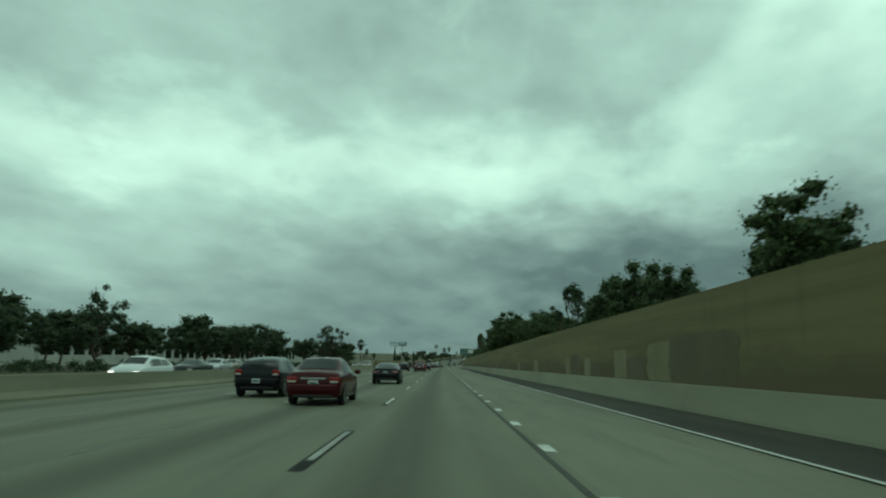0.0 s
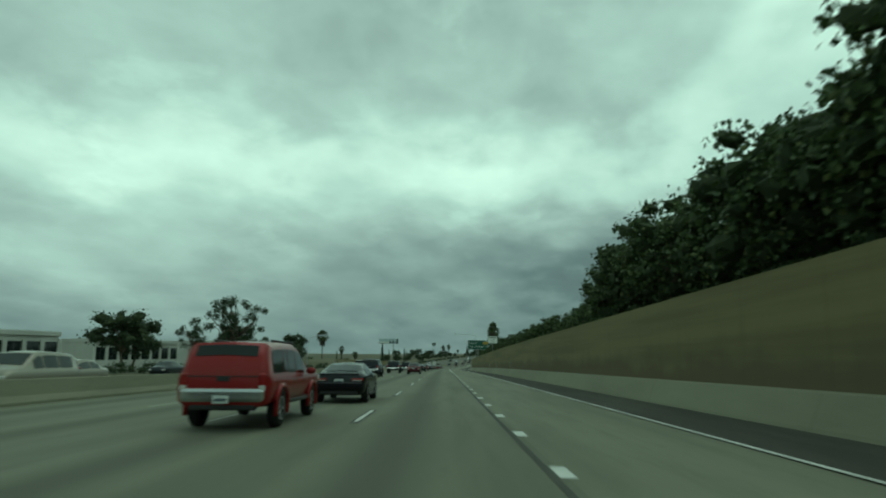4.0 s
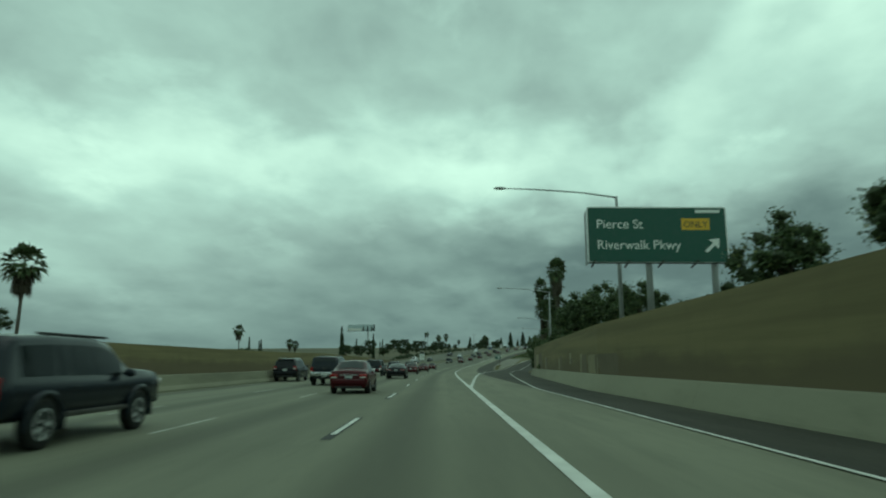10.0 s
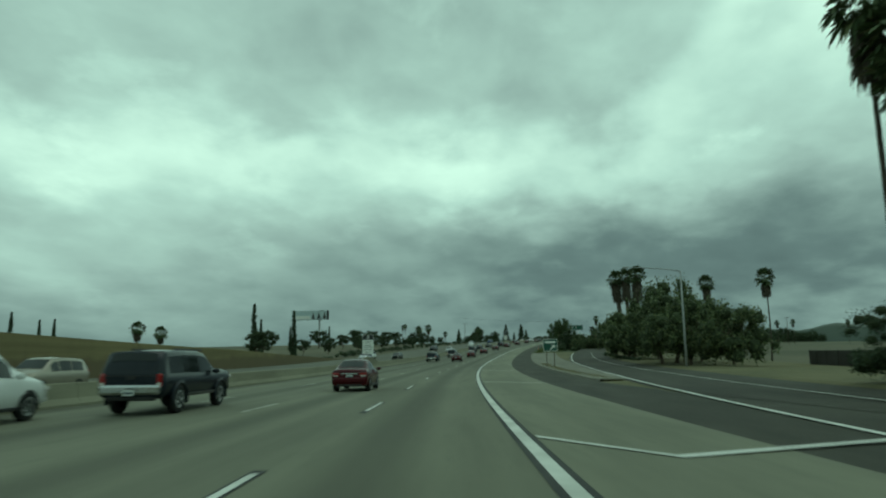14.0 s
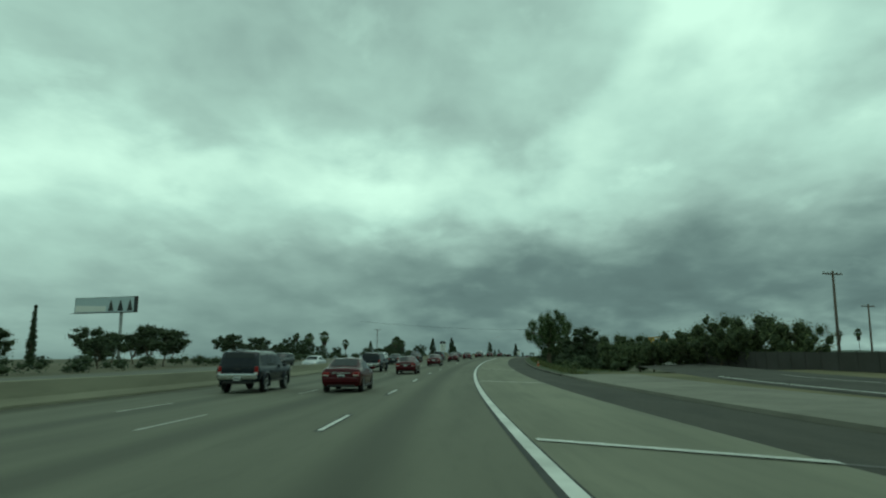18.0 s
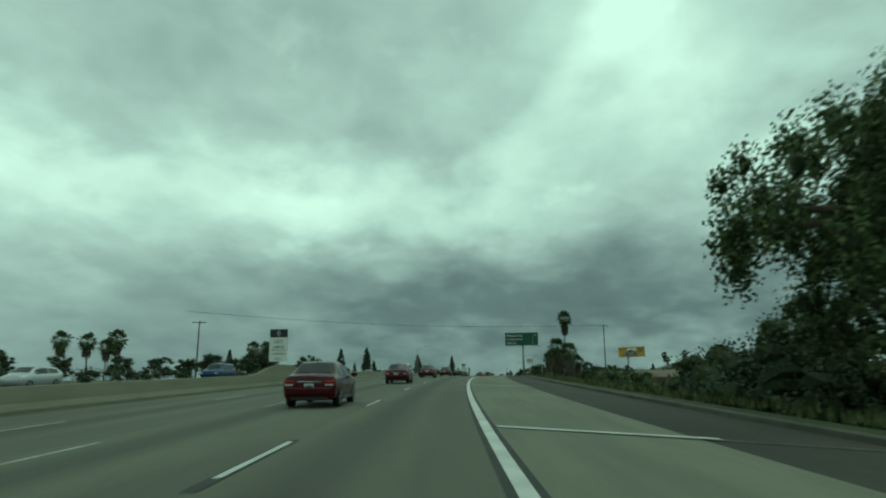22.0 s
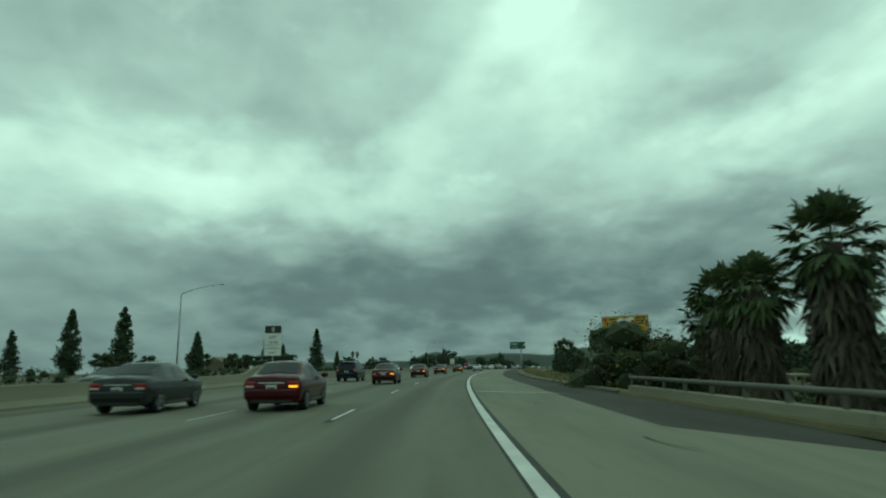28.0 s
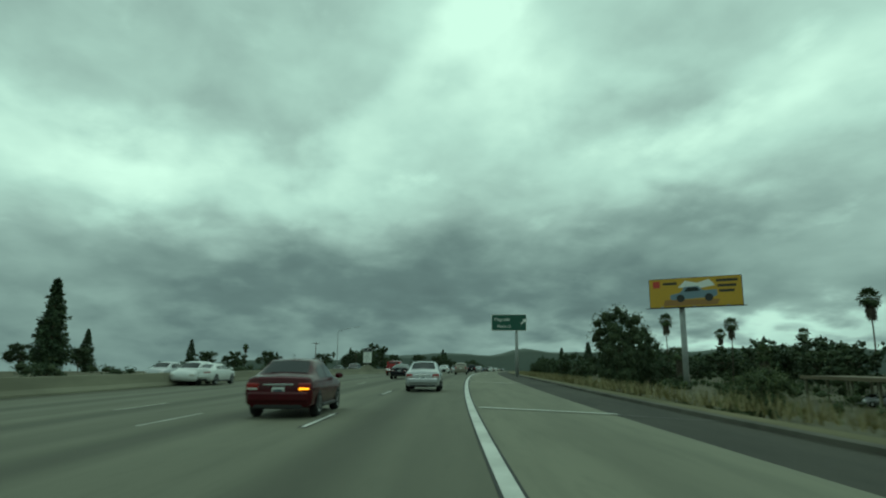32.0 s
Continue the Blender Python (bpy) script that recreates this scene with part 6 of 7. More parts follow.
# ---- buildings ----
def building(name, s, u, w, d, h, label, turn=0.0, storeys=2, cols=6, wall="stucco", base=0.0, roof=None, front_y=True):
    """A box building with a parapet or a pitched roof and rows of real window openings in front of dark glass; the front faces -y."""
    g = empty(name, on_road(s, u, base, turn), label, "building")
    sh = h / storeys
    cw = w / cols
    box_part("wall", (w / 2, d / 2 + 0.2, h / 2), (w, d, h), M[wall], g, 0.03)
    for i in range(storeys):
        box_part("spandrel", (w / 2, 0.1, i * sh + sh * 0.17), (w + 0.1, 0.34, sh * 0.34), M[wall], g, 0.02)
        for j in range(cols):
            wnd = box_part("window", (cw * (j + 0.5), 0.17, i * sh + sh * 0.58), (cw * 0.78, 0.06, sh * 0.46), M["glass_dark"], g, 0.0)
            box_part("window_frame", (0, 0, 0), (0.06, 0.09, sh * 0.46), M["rust"], wnd, 0.0)
            wnd.children[0].location = (cw * (j + 0.5), 0.16, i * sh + sh * 0.58)
        for j in range(cols + 1):
            box_part("pier", (cw * j, 0.1, i * sh + sh * 0.6), (cw * 0.22, 0.30, sh * 0.54), M[wall], g, 0.02)
    if roof:
        vs = [(-0.5, -0.5, h), (w + 0.5, -0.5, h), (w + 0.5, d + 0.6, h), (-0.5, d + 0.6, h), (-0.5, d / 2, h + roof), (w + 0.5, d / 2, h + roof)]
        obj("roof", vs, [(0, 1, 5, 4), (2, 3, 4, 5), (0, 4, 3), (1, 2, 5), (0, 3, 2, 1)], M["roof"], g)
    else:
        box_part("parapet", (w / 2, d / 2 + 0.1, h + 0.25), (w + 0.2, d + 0.5, 0.7), M[wall], g, 0.04)
        box_part("roof", (w / 2, d / 2, h + 0.62), (w - 0.4, d - 0.4, 0.05), M["roof"], g, 0.0)
    return g


building("office_building", 320, -71, 44, 17, 8.3, "white two-storey office building with a band of dark windows", 90, 2, 10)
for k, (s, u, w, h) in enumerate(((60, -62, 26, 4.6), (100, -64, 30, 5.0), (145, -64, 28, 4.6), (190, -66, 30, 5.0), (236, -66, 30, 5.2))):
    building("warehouse", s, u, w, 14, h, "long white low warehouse behind the trees", 84, 1, 8)
for s, u, w, h in ((1080, -110, 16, 3.6),):
    building("house", s, u, w, 9, h, "brown-roofed single-storey house behind the trees", 80, 1, 4, "roof", 0, 2.2)
for k, (s, u, w) in enumerate(((772, 62, 16), (803, 56, 15), (800, 76, 18), (822, 50, 16), (842, 60, 18), (838, 84, 20), (862, 72, 16))):
    building("house", s, u, w, 10, 2.9, "tan-roofed single-storey house below the freeway", 150 + 20 * (k % 3), 1, 5, "wall_low" if k % 2 else "stucco", lerp_table(s, RIGHT_LOW), 1.7)


def carport(s, u, n, label, turn=-2.5, rh=2.75):
    g = empty("carport", on_road(s, u, lerp_table(s, RIGHT_LOW) - 0.2, turn), label, "carport", "carports")
    L = 5.4 * n
    box_part("roof", (0, L / 2, rh), (6.4, L, 0.28), M["roof"], g, 0.03)
    box_part("fascia", (-3.22, L / 2, rh - 0.05), (0.06, L, 0.42), M["dull"], g, 0.01)
    for i in range(n + 1):
        for x in (-2.6, 2.6):
            box_part("post", (x, 5.4 * i * 0.995 + 0.1, rh / 2), (0.3, 0.3, rh - 0.1), M["barrier"], g, 0.02)
    return g


for s, u, n in ((936, 46, 10), (992, 45, 10), (1000, 62, 8)):
    carport(s, u, n, "long flat-roofed carport over parked cars", rh=3.5)


def hills():
    """Far low ridges, hazy green."""
    rng = np.random.default_rng(3)
    for name, dist, a0, a1, top, seed in (("hill_ridge", 2300, 24, 105, 105, 1), ("hill_ridge", 3200, 12, 100, 85, 2)):
        vs, fs = [], []
        n = 90
        for i in range(n):
            a = radians(a0 + (a1 - a0) * i / (n - 1))
            h = top * (0.35 + 0.5 * abs(noise.noise(Vector((i * 0.09, seed * 7.1, 0)))) + 0.25 * noise.noise(Vector((i * 0.3, seed, 4))) + 0.3 * math.sin(math.pi * i / n))
            x, y = 120 + math.sin(a) * dist, 600 + math.cos(a) * dist
            vs += [(x, y, -12), (x, y, h * 0.75), (x + math.sin(a) * 300, y + math.cos(a) * 300, h), (x + math.sin(a) * 700, y + math.cos(a) * 700, -12)]
        for i in range(n - 1):
            for j in range(3):
                fs.append((i * 4 + j, i * 4 + j + 1, i * 4 + j + 5, i * 4 + j + 4))
        tagged(obj(name, vs, fs, M["hill"], smooth=True), "far low hills under the cloud", "hills", kind="structure")


hills()


# ---- vehicles ----
M["tyre"] = rough_mat("tyre_rubber", (0.018, 0.018, 0.018), (0.01, 0.01, 0.01), 3.0, 0.85, 0.2)
M["rim"] = painted("alloy_rim", (0.55, 0.56, 0.56), 0.4, 0.15)
M["trim"] = painted("black_trim", (0.012, 0.012, 0.012), 0.5)
M["chrome"] = painted("chrome_trim", (0.65, 0.66, 0.66), 0.15, 0.9, dirt=0.05)
M["tail"] = painted("tail_lamp_red", (0.28, 0.008, 0.008), 0.15, 0.0, 0.6, dirt=0.0)
M["clear"] = painted("lamp_clear", (0.55, 0.52, 0.48), 0.12, 0.0, 0.6, dirt=0.0)
M["plate"] = painted("number_plate", (0.58, 0.60, 0.58), 0.4)


def glow(name, colour, k):
    m, nt, b = mat(name, 0.3)
    b.inputs["Base Color"].default_value = (*colour, 1)
    b.inputs["Emission Color"].default_value = (*colour, 1)
    b.inputs["Emission Strength"].default_value = k
    return m


M["amber"] = glow("amber_blinker_lit", (1.0, 0.36, 0.01), 2.2)
M["brake"] = glow("brake_lamp_lit", (1.0, 0.03, 0.02), 0.9)
M["head"] = glow("headlamp_lit", (1.0, 0.97, 0.9), 2.0)
def car_paint(k, c, mt):
    m = painted("car_paint_" + k, c, 0.22, mt, 0.0, 0.06)
    m.node_tree.nodes["Principled BSDF"].inputs["Specular IOR Level"].default_value = 0.28
    return m


PAINT = {k: car_paint(k, c, mt) for k, c, mt in (
    ("maroon", (0.060, 0.0028, 0.006), 0.0), ("black", (0.007, 0.007, 0.010), 0.0), ("navy", (0.008, 0.012, 0.018), 0.0), ("silver", (0.50, 0.51, 0.52), 0.45), ("white", (0.70, 0.71, 0.70), 0.0),
    ("grey", (0.030, 0.032, 0.031), 0.1), ("slate", (0.018, 0.022, 0.026), 0.1), ("red", (0.26, 0.015, 0.015), 0.1), ("tan", (0.30, 0.27, 0.22), 0.3), ("blue", (0.02, 0.05, 0.12), 0.3))}
# y, half width, sill, shoulder, top, half width at top; from the tail to the nose
SHAPES = {
    "sedan": [(-2.24, .78, .36, .84, .93, .69), (-2.19, .84, .28, .90, 1.00, .75), (-2.05, .86, .25, .94, 1.04, .76), (-1.70, .87, .23, .96, 1.07, .76), (-1.60, .875, .22, .96, 1.10, .75), (-0.95, .88, .21, .96, 1.42, .64), (-0.75, .88, .21, .96, 1.46, .63), (-0.1, .88, .21, .95, 1.49, .62),
              (0.5, .88, .21, .94, 1.42, .61), (1.28, .87, .22, .93, 1.03, .70), (1.95, .84, .25, .84, .90, .64), (2.24, .70, .36, .66, .70, .52)],
    "coupe": [(-2.30, .80, .42, .86, .93, .70), (-2.18, .86, .32, .92, 1.00, .76), (-1.80, .89, .25, .96, 1.04, .74), (-1.0, .90, .22, .97, 1.27, .64), (-0.35, .90, .21, .96, 1.36, .62),
              (0.35, .90, .21, .95, 1.34, .62), (1.2, .89, .22, .92, 1.0, .72), (1.95, .86, .25, .82, .87, .66), (2.30, .72, .36, .62, .66, .54)],
    "hatch": [(-2.10, .79, .42, .95, 1.02, .70), (-2.04, .85, .30, .98, 1.14, .70), (-1.75, .88, .24, .98, 1.33, .64), (-1.35, .885, .22, .97, 1.43, .63), (-0.2, .885, .21, .96, 1.50, .63),
              (0.45, .88, .21, .95, 1.44, .62), (1.2, .87, .22, .94, 1.05, .70), (1.8, .84, .25, .86, .92, .64), (2.1, .70, .36, .68, .72, .52)],
    "suv": [(-2.36, .84, .46, 1.02, 1.10, .74), (-2.30, .91, .36, 1.06, 1.30, .76), (-2.08, .935, .30, 1.06, 1.62, .72), (-1.7, .94, .28, 1.06, 1.70, .72), (-0.2, .94, .27, 1.05, 1.75, .72),
            (0.5, .94, .27, 1.04, 1.68, .71), (1.22, .93, .28, 1.04, 1.18, .80), (1.95, .91, .30, .98, 1.05, .76), (2.36, .78, .42, .80, .86, .64)],
    "pickup": [(-2.66, .84, .52, 1.02, 1.10, .78), (-2.62, .92, .48, 1.08, 1.30, .80), (-2.40, .93, .46, 1.08, 1.74, .77), (-1.2, .935, .44, 1.08, 1.80, .77), (-0.95, .935, .44, 1.08, 1.80, .76), (0.1, .935, .44, 1.07, 1.80, .75),
               (0.62, .935, .44, 1.06, 1.72, .74), (1.30, .93, .44, 1.08, 1.24, .83), (2.1, .93, .46, 1.09, 1.21, .84), (2.5, .92, .48, 1.07, 1.17, .83), (2.64, .87, .50, .98, 1.06, .78)],
}
CAB = {"sedan": (-1.62, -0.92, 0.5, 1.28, (-1.25, -0.30, 0.85), 1.38, .315), "coupe": (-1.75, -0.95, 0.35, 1.2, (-1.2, -0.35, 0.75), 1.40, .33), "hatch": (-2.02, -1.70, 0.45, 1.2, (-1.6, -0.55, 0.8), 1.30, .315),
       "suv": (-2.26, -2.08, 0.5, 1.22, (-1.85, -0.85, 0.15, 0.8), 1.42, .36), "pickup": (-2.58, -2.40, 0.62, 1.30, (-2.2, -1.25, -0.85, -0.1, 0.95), 1.62, .39)}


def ring(kind, y):
    t = SHAPES[kind]
    ys = [r[0] for r in t]
    w, zb, zs, zt, wt = [float(np.interp(y, ys, [r[i] for r in t])) for i in range(1, 6)]
    cab = min(1.0, max(0.0, (zt - zs - 0.1) / 0.3))
    return [(0, zb), (w * 0.82, zb), (w * 0.97, zb + 0.10), (w, 0.45 * zb + 0.55 * zs), (w * 0.995, zs - 0.05), (w * 0.96, zs), (wt + 0.02, zt - 0.035 - 0.05 * cab), (wt * 0.90, zt), (0, zt + 0.03)]


def car_body(kind):
    ys = []
    t = [r[0] for r in SHAPES[kind]]
    for a, b in zip(t, t[1:]):
        n = max(1, int(round((b - a) / 0.28)))
        ys += [a + (b - a) * i / n for i in range(n)]
    ys.append(t[-1])
    vs, fs = [], []
    for y in ys:
        r = ring(kind, y)
        full = [(x, z) for x, z in r] + [(-x, z) for x, z in r[-2:0:-1]]
        vs += [(x, y, z) for x, z in full]
    k = 16
    for i in range(len(ys) - 1):
        for j in range(k):
            j2 = (j + 1) % k
            fs.append((i * k + j, i * k + j2, (i + 1) * k + j2, (i + 1) * k + j))
    fs.append(tuple(range(k))[::-1])
    fs.append(tuple((len(ys) - 1) * k + j for j in range(k)))
    return vs, fs


def side_pt(kind, y, t, sgn, off=0.010):
    """A point on the glass side: t from the shoulder (0) to the roof rail (1)."""
    r = ring(kind, y)
    (x0, z0), (x1, z1) = r[5], r[6]
    return (sgn * (x0 + (x1 - x0) * t + off), y, z0 + (z1 - z0) * t + off * 0.4)


def top_pt(kind, y, f, off=0.012):
    """A point on the upper skin: f from -1 to 1 across."""
    r = ring(kind, y)
    (x1, z1), (_, z2) = r[7], r[8]
    return (x1 * f, y + off * (-1 if y < 0 else 1) * 0.5, z1 + (z2 - z1) * (1 - abs(f)) + off)


def glass_strip(name, kind, ya, yb, parent, f=0.93, n=5, m=3):
    vs, fs = [], []
    for i in range(m + 1):
        y = ya + (yb - ya) * i / m
        for j in range(n + 1):
            vs.append(top_pt(kind, y, f * (2 * j / n - 1)))
    for i in range(m):
        for j in range(n):
            a = i * (n + 1) + j
            fs.append((a, a + 1, a + n + 2, a + n + 1))
    return obj(name, vs, fs, M["glass_dark"], parent, smooth=True)


def wheel(parent, x, y, r, sgn, lite=False):
    vs, fs = [], []
    n = 20
    prof = [(0.0, 0.62), (0.0, 0.93), (0.03, 1.0), (0.19, 1.0), (0.22, 0.93), (0.22, 0.62)]
    for k in range(n):
        a = 2 * math.pi * k / n
        vs += [(x - sgn * d, y + r * q * math.cos(a), r + r * q * math.sin(a)) for d, q in prof]
    for k in range(n):
        k2 = (k + 1) % n
        for j in range(5):
            fs.append((k * 6 + j, k * 6 + j + 1, k2 * 6 + j + 1, k2 * 6 + j))
    fs.append(tuple(k * 6 + 5 for k in range(n)))
    # rubber-coloured disc inside the wheel, standing in for the shade behind the spokes
    k0 = len(vs)
    vs += [(x - sgn * 0.06, y + r * 0.64 * math.cos(6.2832 * k / n), r + r * 0.64 * math.sin(6.2832 * k / n)) for k in range(n)]
    fs.append(tuple(range(k0, k0 + n)))
    w = obj("wheel", vs, fs, M["tyre"], parent, smooth=True)
    if lite == 2:
        return w
    if lite:
        obj("rim", [(x - sgn * 0.02, y + r * 0.6 * math.cos(6.2832 * k / n), r + r * 0.6 * math.sin(6.2832 * k / n)) for k in range(n)], [tuple(range(n))], M["rim"], w)
        return w
    vs, fs = [], []
    for q in range(5):
        a = 2 * math.pi * q / 5
        for da, rr in ((-0.34, 0.12), (0.34, 0.12), (0.20, 0.62), (-0.20, 0.62)):
            vs.append((x - sgn * (0.005 if rr < 0.3 else 0.02), y + r * rr * math.cos(a + da), r + r * rr * math.sin(a + da)))
        fs.append((4 * q, 4 * q + 1, 4 * q + 2, 4 * q + 3))
    k0 = len(vs)
    vs += [(x - sgn * 0.05, y + r * 0.63 * math.cos(6.2832 * k / n), r + r * 0.63 * math.sin(6.2832 * k / n)) for k in range(n)]
    vs += [(x + sgn * 0.002, y + r * 0.64 * math.cos(6.2832 * k / n), r + r * 0.64 * math.sin(6.2832 * k / n)) for k in range(n)]
    vs += [(x + sgn * 0.002, y + r * 0.57 * math.cos(6.2832 * k / n), r + r * 0.57 * math.sin(6.2832 * k / n)) for k in range(n)]
    for k in range(n):
        k2 = (k + 1) % n
        fs.append((k0 + n + k, k0 + n + k2, k0 + 2 * n + k2, k0 + 2 * n + k))
    obj("rim", vs, fs, M["rim"], w)
    return w


def make_car(kind, colour, label, blink=False, brake=False, name="car", heads=False, rails=False, lite=False):
    g = empty(name, Matrix.Identity(4), label, {"suv": "suv", "pickup": "pickup truck"}.get(kind, "car"))
    paint = PAINT[colour]
    body = obj("body", *car_body(kind), paint, g, smooth=True)
    tail, rw1, ws0, ws1, sides, wb, r = CAB[kind]
    nose, rear = SHAPES[kind][-1][0], SHAPES[kind][0][0]
    glass_strip("rear_window", kind, tail + 0.04, rw1 - 0.03, g, 0.90)
    glass_strip("windscreen", kind, ws0 + 0.06, ws1 - 0.06, g, 0.95)
    for sgn in (-1, 1):
        for a, b in zip(sides, sides[1:]):
            ya, yb = a + 0.04, b - 0.04
            vs, fs = [], []
            n = 4
            for i in range(n + 1):
                y = ya + (yb - ya) * i / n
                vs += [side_pt(kind, y, 0.10, sgn), side_pt(kind, y, 0.90, sgn)]
            for i in range(n):
                fs.append((2 * i, 2 * i + 1, 2 * i + 3, 2 * i + 2))
            obj("side_window", vs, fs, M["glass_dark"], g, smooth=True)
        for y in (-wb + 0.02, wb) if lite else ():
            wheel(g, sgn * (ring(kind, y)[3][0] + 0.012), y, r, sgn, lite)
        if lite:
            continue
        # sill and door handles
        w = ring(kind, 0)[3][0]
        box_part("sill", (sgn * (w - 0.02), 0, ring(kind, 0)[0][1] + 0.06), (0.08, wb * 1.35, 0.09), M["rust" if kind == "pickup" else "trim"], g, 0.02)
        for yh in ((-0.75, 0.2) if kind != "coupe" else (0.1,)):
            box_part("door_handle", (sgn * (w + 0.005), yh, ring(kind, 0)[5][1] - 0.12), (0.03, 0.17, 0.03), paint, g, 0.008)
        yk = ws1 - 0.38
        m = bmesh.new()
        bmesh.ops.create_uvsphere(m, u_segments=10, v_segments=6, radius=1.0)
        bmesh.ops.transform(m, matrix=Matrix.Translation((sgn * (ring(kind, yk)[5][0] + 0.14), yk, ring(kind, yk)[5][1] + 0.09)) @ Matrix.Diagonal((0.13, 0.07, 0.085, 1)), verts=m.verts)
        part("mirror", m, paint if colour != "silver" else M["trim"], g)
        for y in (-wb + 0.02, wb):
            wx = ring(kind, y)[3][0]
            n = 16
            # flat black sheet on the uncut body side, for the wheel well's shade
            arch = [(sgn * (wx + 0.004), y + r * 1.17 * math.cos(math.pi * k / n), r + r * 1.17 * math.sin(math.pi * k / n)) for k in range(n + 1)] + [(sgn * (wx + 0.004), y + r * 1.1, 0.16), (sgn * (wx + 0.004), y - r * 1.1, 0.16)]
            arch = arch[:n + 1] + [(sgn * (wx + 0.004), y - r * 1.12, ring(kind, y)[0][1]), (sgn * (wx + 0.004), y + r * 1.12, ring(kind, y)[0][1])]
            obj("wheel_arch", arch, [tuple(range(len(arch)))], M["trim"], g)
            wheel(g, sgn * (wx + 0.012), y, r, sgn)
            if kind == "pickup":
                flare = [(sgn * (wx + 0.015), y + r * 1.24 * math.cos(math.pi * q / 12), r + r * 1.24 * math.sin(math.pi * q / 12)) for q in range(-1, 14)]
                tube_part("arch_flare", flare, 0.055, paint, g, 6)
    # tail: lamps, bumper, plate
    w0, zb0, zs0, zt0 = SHAPES[kind][0][1:5]
    lz = {"sedan": 0.79, "coupe": 0.80, "hatch": 0.92, "suv": 1.02, "pickup": 0.95}[kind]
    lw, lh = {"sedan": (0.32, 0.19), "coupe": (0.42, 0.09), "hatch": (0.26, 0.22), "suv": (0.24, 0.26), "pickup": (0.16, 0.38)}[kind]
    for sgn in (-1, 1):
        lx = sgn * (w0 - lw / 2 + 0.035)
        box_part("tail_lamp", (lx, rear + 0.035, lz), (lw, 0.12, lh), M["brake" if brake else "tail"], g, 0.03)
        if lite:
            continue
        box_part("lamp_lens", (lx, rear - 0.02, lz - lh * 0.28), (lw * 0.8, 0.03, lh * 0.28), M["amber" if blink and sgn > 0 else "clear"], g, 0.008)
    wn, zbn, zsn, ztn = SHAPES[kind][-1][1:5]
    for sgn in (-1, 1):
        box_part("headlamp", (sgn * (wn - 0.08), nose - 0.06, zsn - 0.02), (0.30, 0.16, 0.13), M["head" if heads else "clear"], g, 0.03)
    if lite == 2:
        return g
    if lite:
        box_part("number_plate", (0, rear - 0.015, lz - 0.1), (0.31, 0.02, 0.155), M["plate"], g, 0.004)
        return g
    bz = zb0 + 0.10
    box_part("rear_bumper", (0, rear + 0.02, bz + 0.08), (w0 * 2 + 0.02, 0.22, 0.26), M["chrome"] if kind == "pickup" else paint, g, 0.06)
    box_part("lower_valance", (0, rear + 0.10, zb0 - 0.04), (w0 * 1.6, 0.18, 0.16), M["trim"], g, 0.03)
    pz = {"sedan": 0.70, "coupe": 0.74, "hatch": 0.62, "suv": 0.86, "pickup": 0.62}[kind]
    plate = box_part("number_plate", (0, rear - (0.105 if kind in ("hatch", "pickup") else 0.015), pz), (0.31, 0.02, 0.155), M["plate"], g, 0.004)
    box_part("bar", (0, rear - (0.119 if kind in ("hatch", "pickup") else 0.029), pz - 0.005), (0.23, 0.006, 0.055), M["slate_bar"], plate, 0.0)
    if kind == "sedan":
        box_part("chrome_strip", (0, rear - 0.015, 0.835), (0.78, 0.04, 0.045), M["chrome"], g, 0.008)
    if kind == "coupe":
        box_part("rear_spoiler", (0, rear + 0.12, 0.985), (1.35, 0.2, 0.03), paint, g, 0.01)
    if kind == "pickup":
        box_part("tailgate_handle", (0, rear + 0.0, 1.02), (0.26, 0.04, 0.09), M["trim"], g, 0.01)
        box_part("tailgate_seam", (0, rear - 0.004, 1.075), (1.5, 0.02, 0.02), M["trim"], g, 0.0)
        for sgn in (-1, 1):
            box_part("roof_rail", (sgn * 0.62, -0.4, 1.83), (0.04, 2.2, 0.05), M["trim"], g, 0.01)
    if kind == "suv":
        for sgn in (-1, 1):
            box_part("roof_rail", (sgn * 0.62, -0.6, 1.775), (0.04, 2.2, 0.05), M["chrome"], g, 0.01)
        box_part("rear_spoiler", (0, rear + 0.26, 1.66), (1.25, 0.26, 0.04), paint, g, 0.01)
    if rails:
        for x in (-0.4, -0.13, 0.13, 0.4):
            box_part("roof_lamp", (x, 0.2, ring(kind, 0.2)[8][1] + 0.07), (0.16, 0.1, 0.12), M["plate"], g, 0.03)
    # nose: lamps, grille, plate
    box_part("grille", (0, nose + 0.0, zsn - 0.06), (wn * 1.1, 0.05, 0.14), M["trim"], g, 0.01)
    box_part("front_bumper", (0, nose - 0.04, zbn + 0.10), (wn * 2, 0.2, 0.20), paint, g, 0.05)
    # aerial
    tube_part("aerial", [(0, rw1 + 0.25, ring(kind, rw1 + 0.25)[8][1]), (0, rw1 + 0.12, ring(kind, rw1 + 0.25)[8][1] + 0.14)], 0.008, M["trim"], g, 5)
    return g


M["slate_bar"] = painted("plate_bar", (0.06, 0.08, 0.10), 0.5)


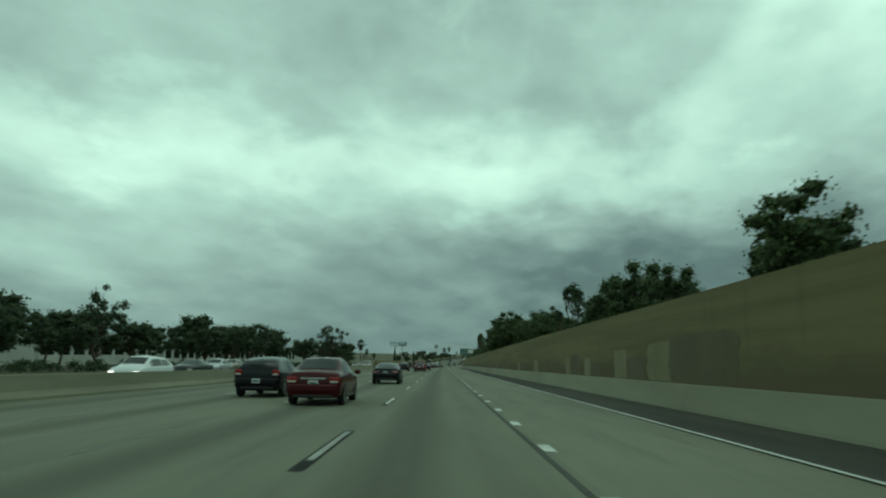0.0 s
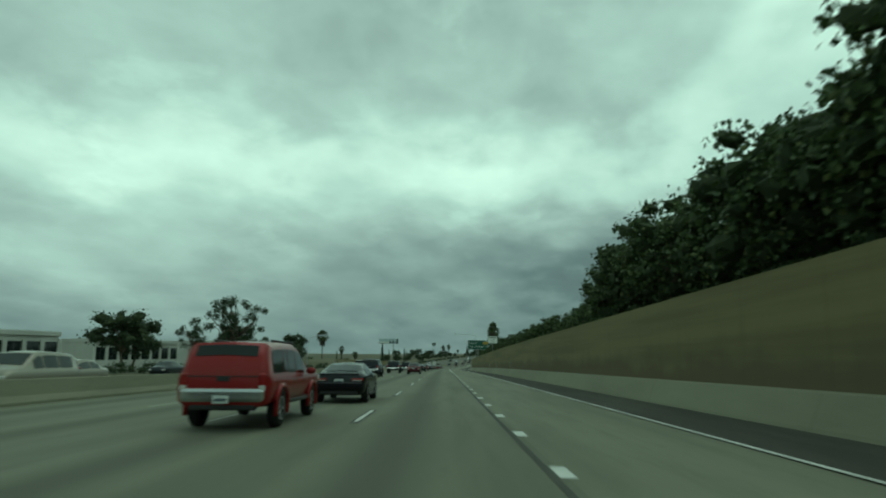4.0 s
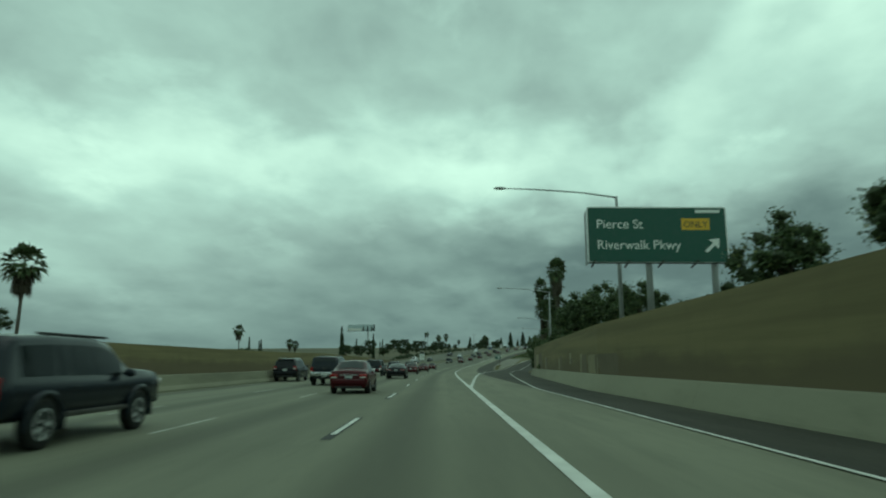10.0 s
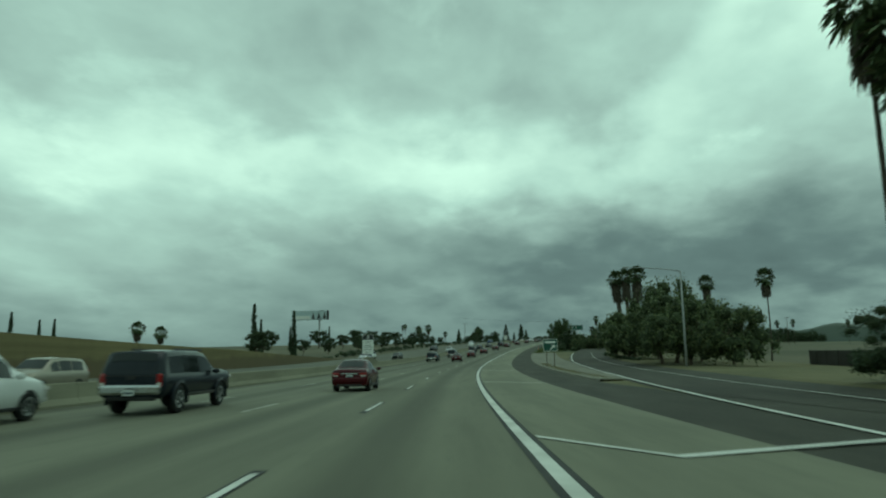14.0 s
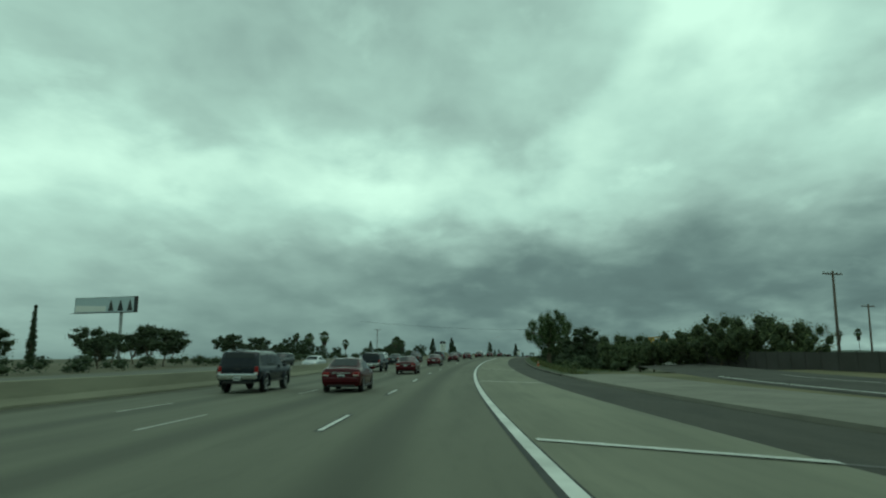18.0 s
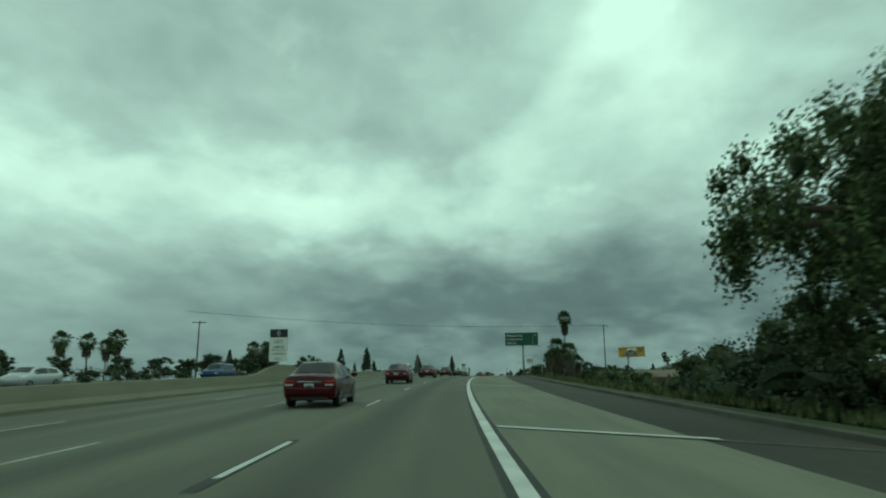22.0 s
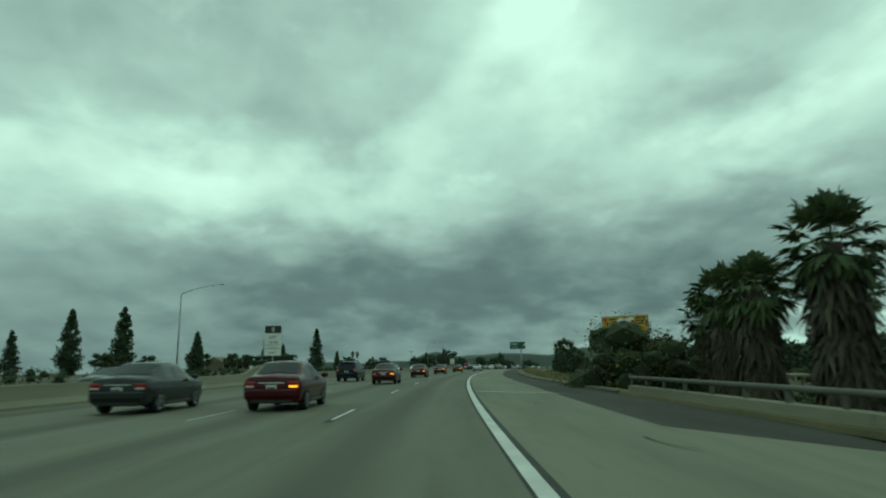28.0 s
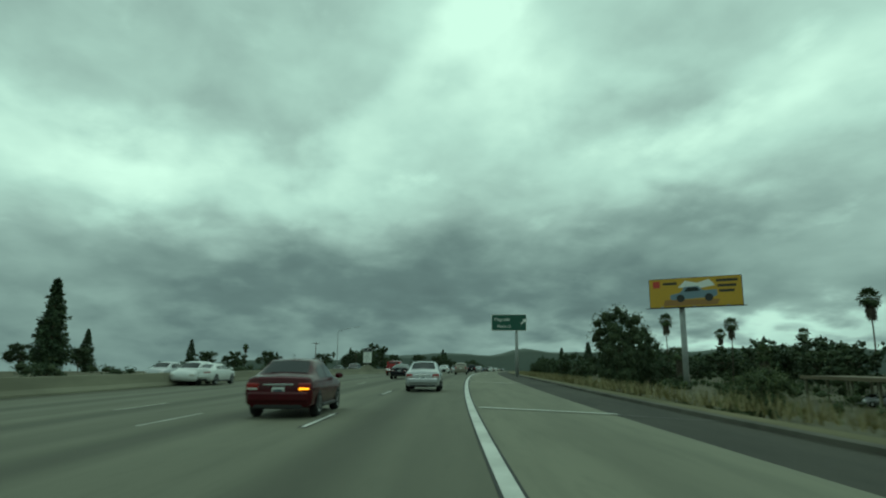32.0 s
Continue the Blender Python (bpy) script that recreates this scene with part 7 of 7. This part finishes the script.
def traffic():
    made = {}

    def car(kind, colour, s, u, label, turn=0.0, group="", **kw):
        key = (kind, colour, label, tuple(sorted(kw.items())))
        if key not in made:
            made[key] = make_car(kind, colour, label, **kw)
        m = on_road(s, u, 0.022, turn)
        c = copy_thing(made[key], m)
        c.scale = (1.04, 1.04, 1.04)
        if turn:
            c.matrix_basis = on_road(s, u, 0.03, 0) @ Matrix.Rotation(math.pi, 4, "Z") @ Matrix.Scale(1.03, 4)
        return tagged(c, group=group)

    red = "maroon four-door sedan with a chrome boot strip"
    for s, u in ((23.4, -6.0), (119.2, -5.9), (210.0, -5.75), (272.0, -6.1), (334.0, -6.1), (396.0, -6.4), (427.4, -6.3), (458.5, -6.6), (551.2, -6.5), (580.8, -6.4), (608.4, -6.1), (638.0, -6.0), (667.2, -5.8), (695.0, -5.6), (723.4, -5.6), (753.5, -5.8), (784.2, -6.2)):
        car("sedan", "maroon", s, u, red, group="maroon sedans in the second lane")
    for s, u in ((867.4, -6.5), (896.0, -6.4), (923.6, -6.2), (951.2, -5.9), (978.6, -5.2)):
        car("sedan", "maroon", s, u, "maroon four-door sedan with its amber blinker lit", blink=True, group="maroon sedans in the second lane")
    for s, u in ((46.4, -5.6), (142.2, -5.3), (241.0, -5.9), (303.0, -6.0), (365.0, -6.1), (810.2, -6.3), (1024, -6.6)):
        car("coupe", "black", s, u, "black low fastback car with a white number plate", group="black cars in the second lane")
    for s, u in ((27.4, -9.0), (121.2, -8.8)):
        car("hatch", "black", s, u, "black hatchback in the third lane", group="black hatchbacks")
    for s, u in ((187.4, -9.3), (219.2, -9.3), (250.4, -9.25), (281.6, -9.25), (313.6, -9.25), (345.8, -9.3), (378.6, -9.7), (412.2, -10.4), (445.5, -10.6), (549.4, -11.0), (580.6, -10.9), (614.8, -10.2)):
        car("pickup", "navy", s, u, "dark navy pickup truck with a canopy over its bed", name="pickup_truck", group="navy pickups")
    for s, u in ((203.6, -12.4), (280.2, -13.7), (313.8, -13.3), (355.2, -14.2)):
        car("suv", "black", s, u, "black SUV with roof rails in the carpool lane", name="suv")
    car("pickup", "red", 133, -6.2, "red pickup truck with a covered bed", name="pickup_truck")
    car("suv", "white", 440.0, -13.6, "white SUV in the carpool lane", name="suv")
    for s, u in ((645.6, -12.7), (730.6, -12.4)):
        car("sedan", "slate", s, u, "dark slate sedan in the carpool lane", group="slate sedans")
    car("pickup", "white", 761.5, -10.0, "white pickup truck with a canopy", name="pickup_truck")
    car("coupe", "slate", 783.6, -9.8, "dark slate coupe in the third lane")
    car("sedan", "grey", 663.2, -12.1, "grey compact sedan in the third lane")
    car("sedan", "grey", 935.2, -12.0, "grey compact sedan in the third lane")
    car("suv", "navy", 676.4, -9.5, "dark navy SUV in the third lane", name="suv")
    car("sedan", "grey", 866.6, -10.9, "grey compact sedan in the third lane")
    car("suv", "navy", 905.5, -11.0, "dark navy SUV in the third lane", name="suv")
    for s, u in ((923.2, -14.4), (961.5, -15.6), (1003.5, -17.6)):
        car("coupe", "white", s, u, "white four-door saloon in the carpool lane", group="white saloons")
    car("sedan", "silver", 995.3, -2.3, "silver-white compact sedan with dark bumper trim")
    car("pickup", "red", 1046, -10.0, "red pickup truck with roof lamps", name="pickup_truck", rails=True)
    rng = random.Random(21)
    kinds = ["sedan", "suv", "hatch", "coupe", "sedan", "pickup"]
    cols = ["white", "silver", "grey", "white", "black", "slate", "tan", "silver", "blue", "white"]
    word = {"white": "white", "silver": "silver", "grey": "grey", "black": "black", "slate": "dark slate", "tan": "tan", "blue": "dark blue", "red": "red"}
    # traffic far ahead, past the end of the drive
    for lane, u in ((0, -1.95), (1, -5.9), (2, -9.8), (3, -13.4)):
        s = 1065 + 17 * lane
        while s < 1480:
            k, c = rng.choice(kinds), rng.choice(cols)
            car(k, c, s, u, "%s %s in the far traffic ahead" % (word[c], {"suv": "SUV", "coupe": "coupe", "sedan": "sedan", "hatch": "hatchback", "pickup": "pickup"}[k]), name={"suv": "suv", "pickup": "pickup_truck"}.get(k, "car"), group="far traffic", lite=True)
            s += 28 + 34 * rng.random()
    # oncoming carriageway
    kinds = ["sedan", "hatch", "coupe", "sedan", "suv"]
    for lane, u in ((0, -18.4), (1, -22.1), (2, -25.9), (3, -29.7)):
        s = 36 + 17 * lane
        while s < 1400:
            k, c = rng.choice(kinds), rng.choice(cols)
            car(k, c, s, u, "%s %s coming the other way behind the barrier" % (word[c], {"suv": "SUV", "coupe": "coupe", "sedan": "sedan", "hatch": "hatchback", "pickup": "pickup"}[k]), 180.0, "oncoming traffic", name={"suv": "suv", "pickup": "pickup_truck"}.get(k, "car"), lite=2, heads=rng.random() < 0.08)
            s += 72 + 100 * rng.random()
    # parked below the freeway
    for s, u in ((962, 46), (968, 46), (978, 45.5), (989, 46), (1000, 45), (1006, 45), (1017, 45), (760, 32), (764, 34), (770, 33), (1028, 45), (1034, 45)):
        k, c = rng.choice(kinds[:4]), rng.choice(cols)
        p = road(s, u, lerp_table(s, RIGHT_LOW) + 0.02)
        key = (k, c, "%s parked car on the low ground beside the freeway" % word[c], ())
        if key not in made:
            made[key] = make_car(k, c, key[2], lite=True)
        copy_thing(made[key], pose(p.x, p.y, p.z, 0, 0, heading(s) + 100))
    clear_all(made.values())


traffic()
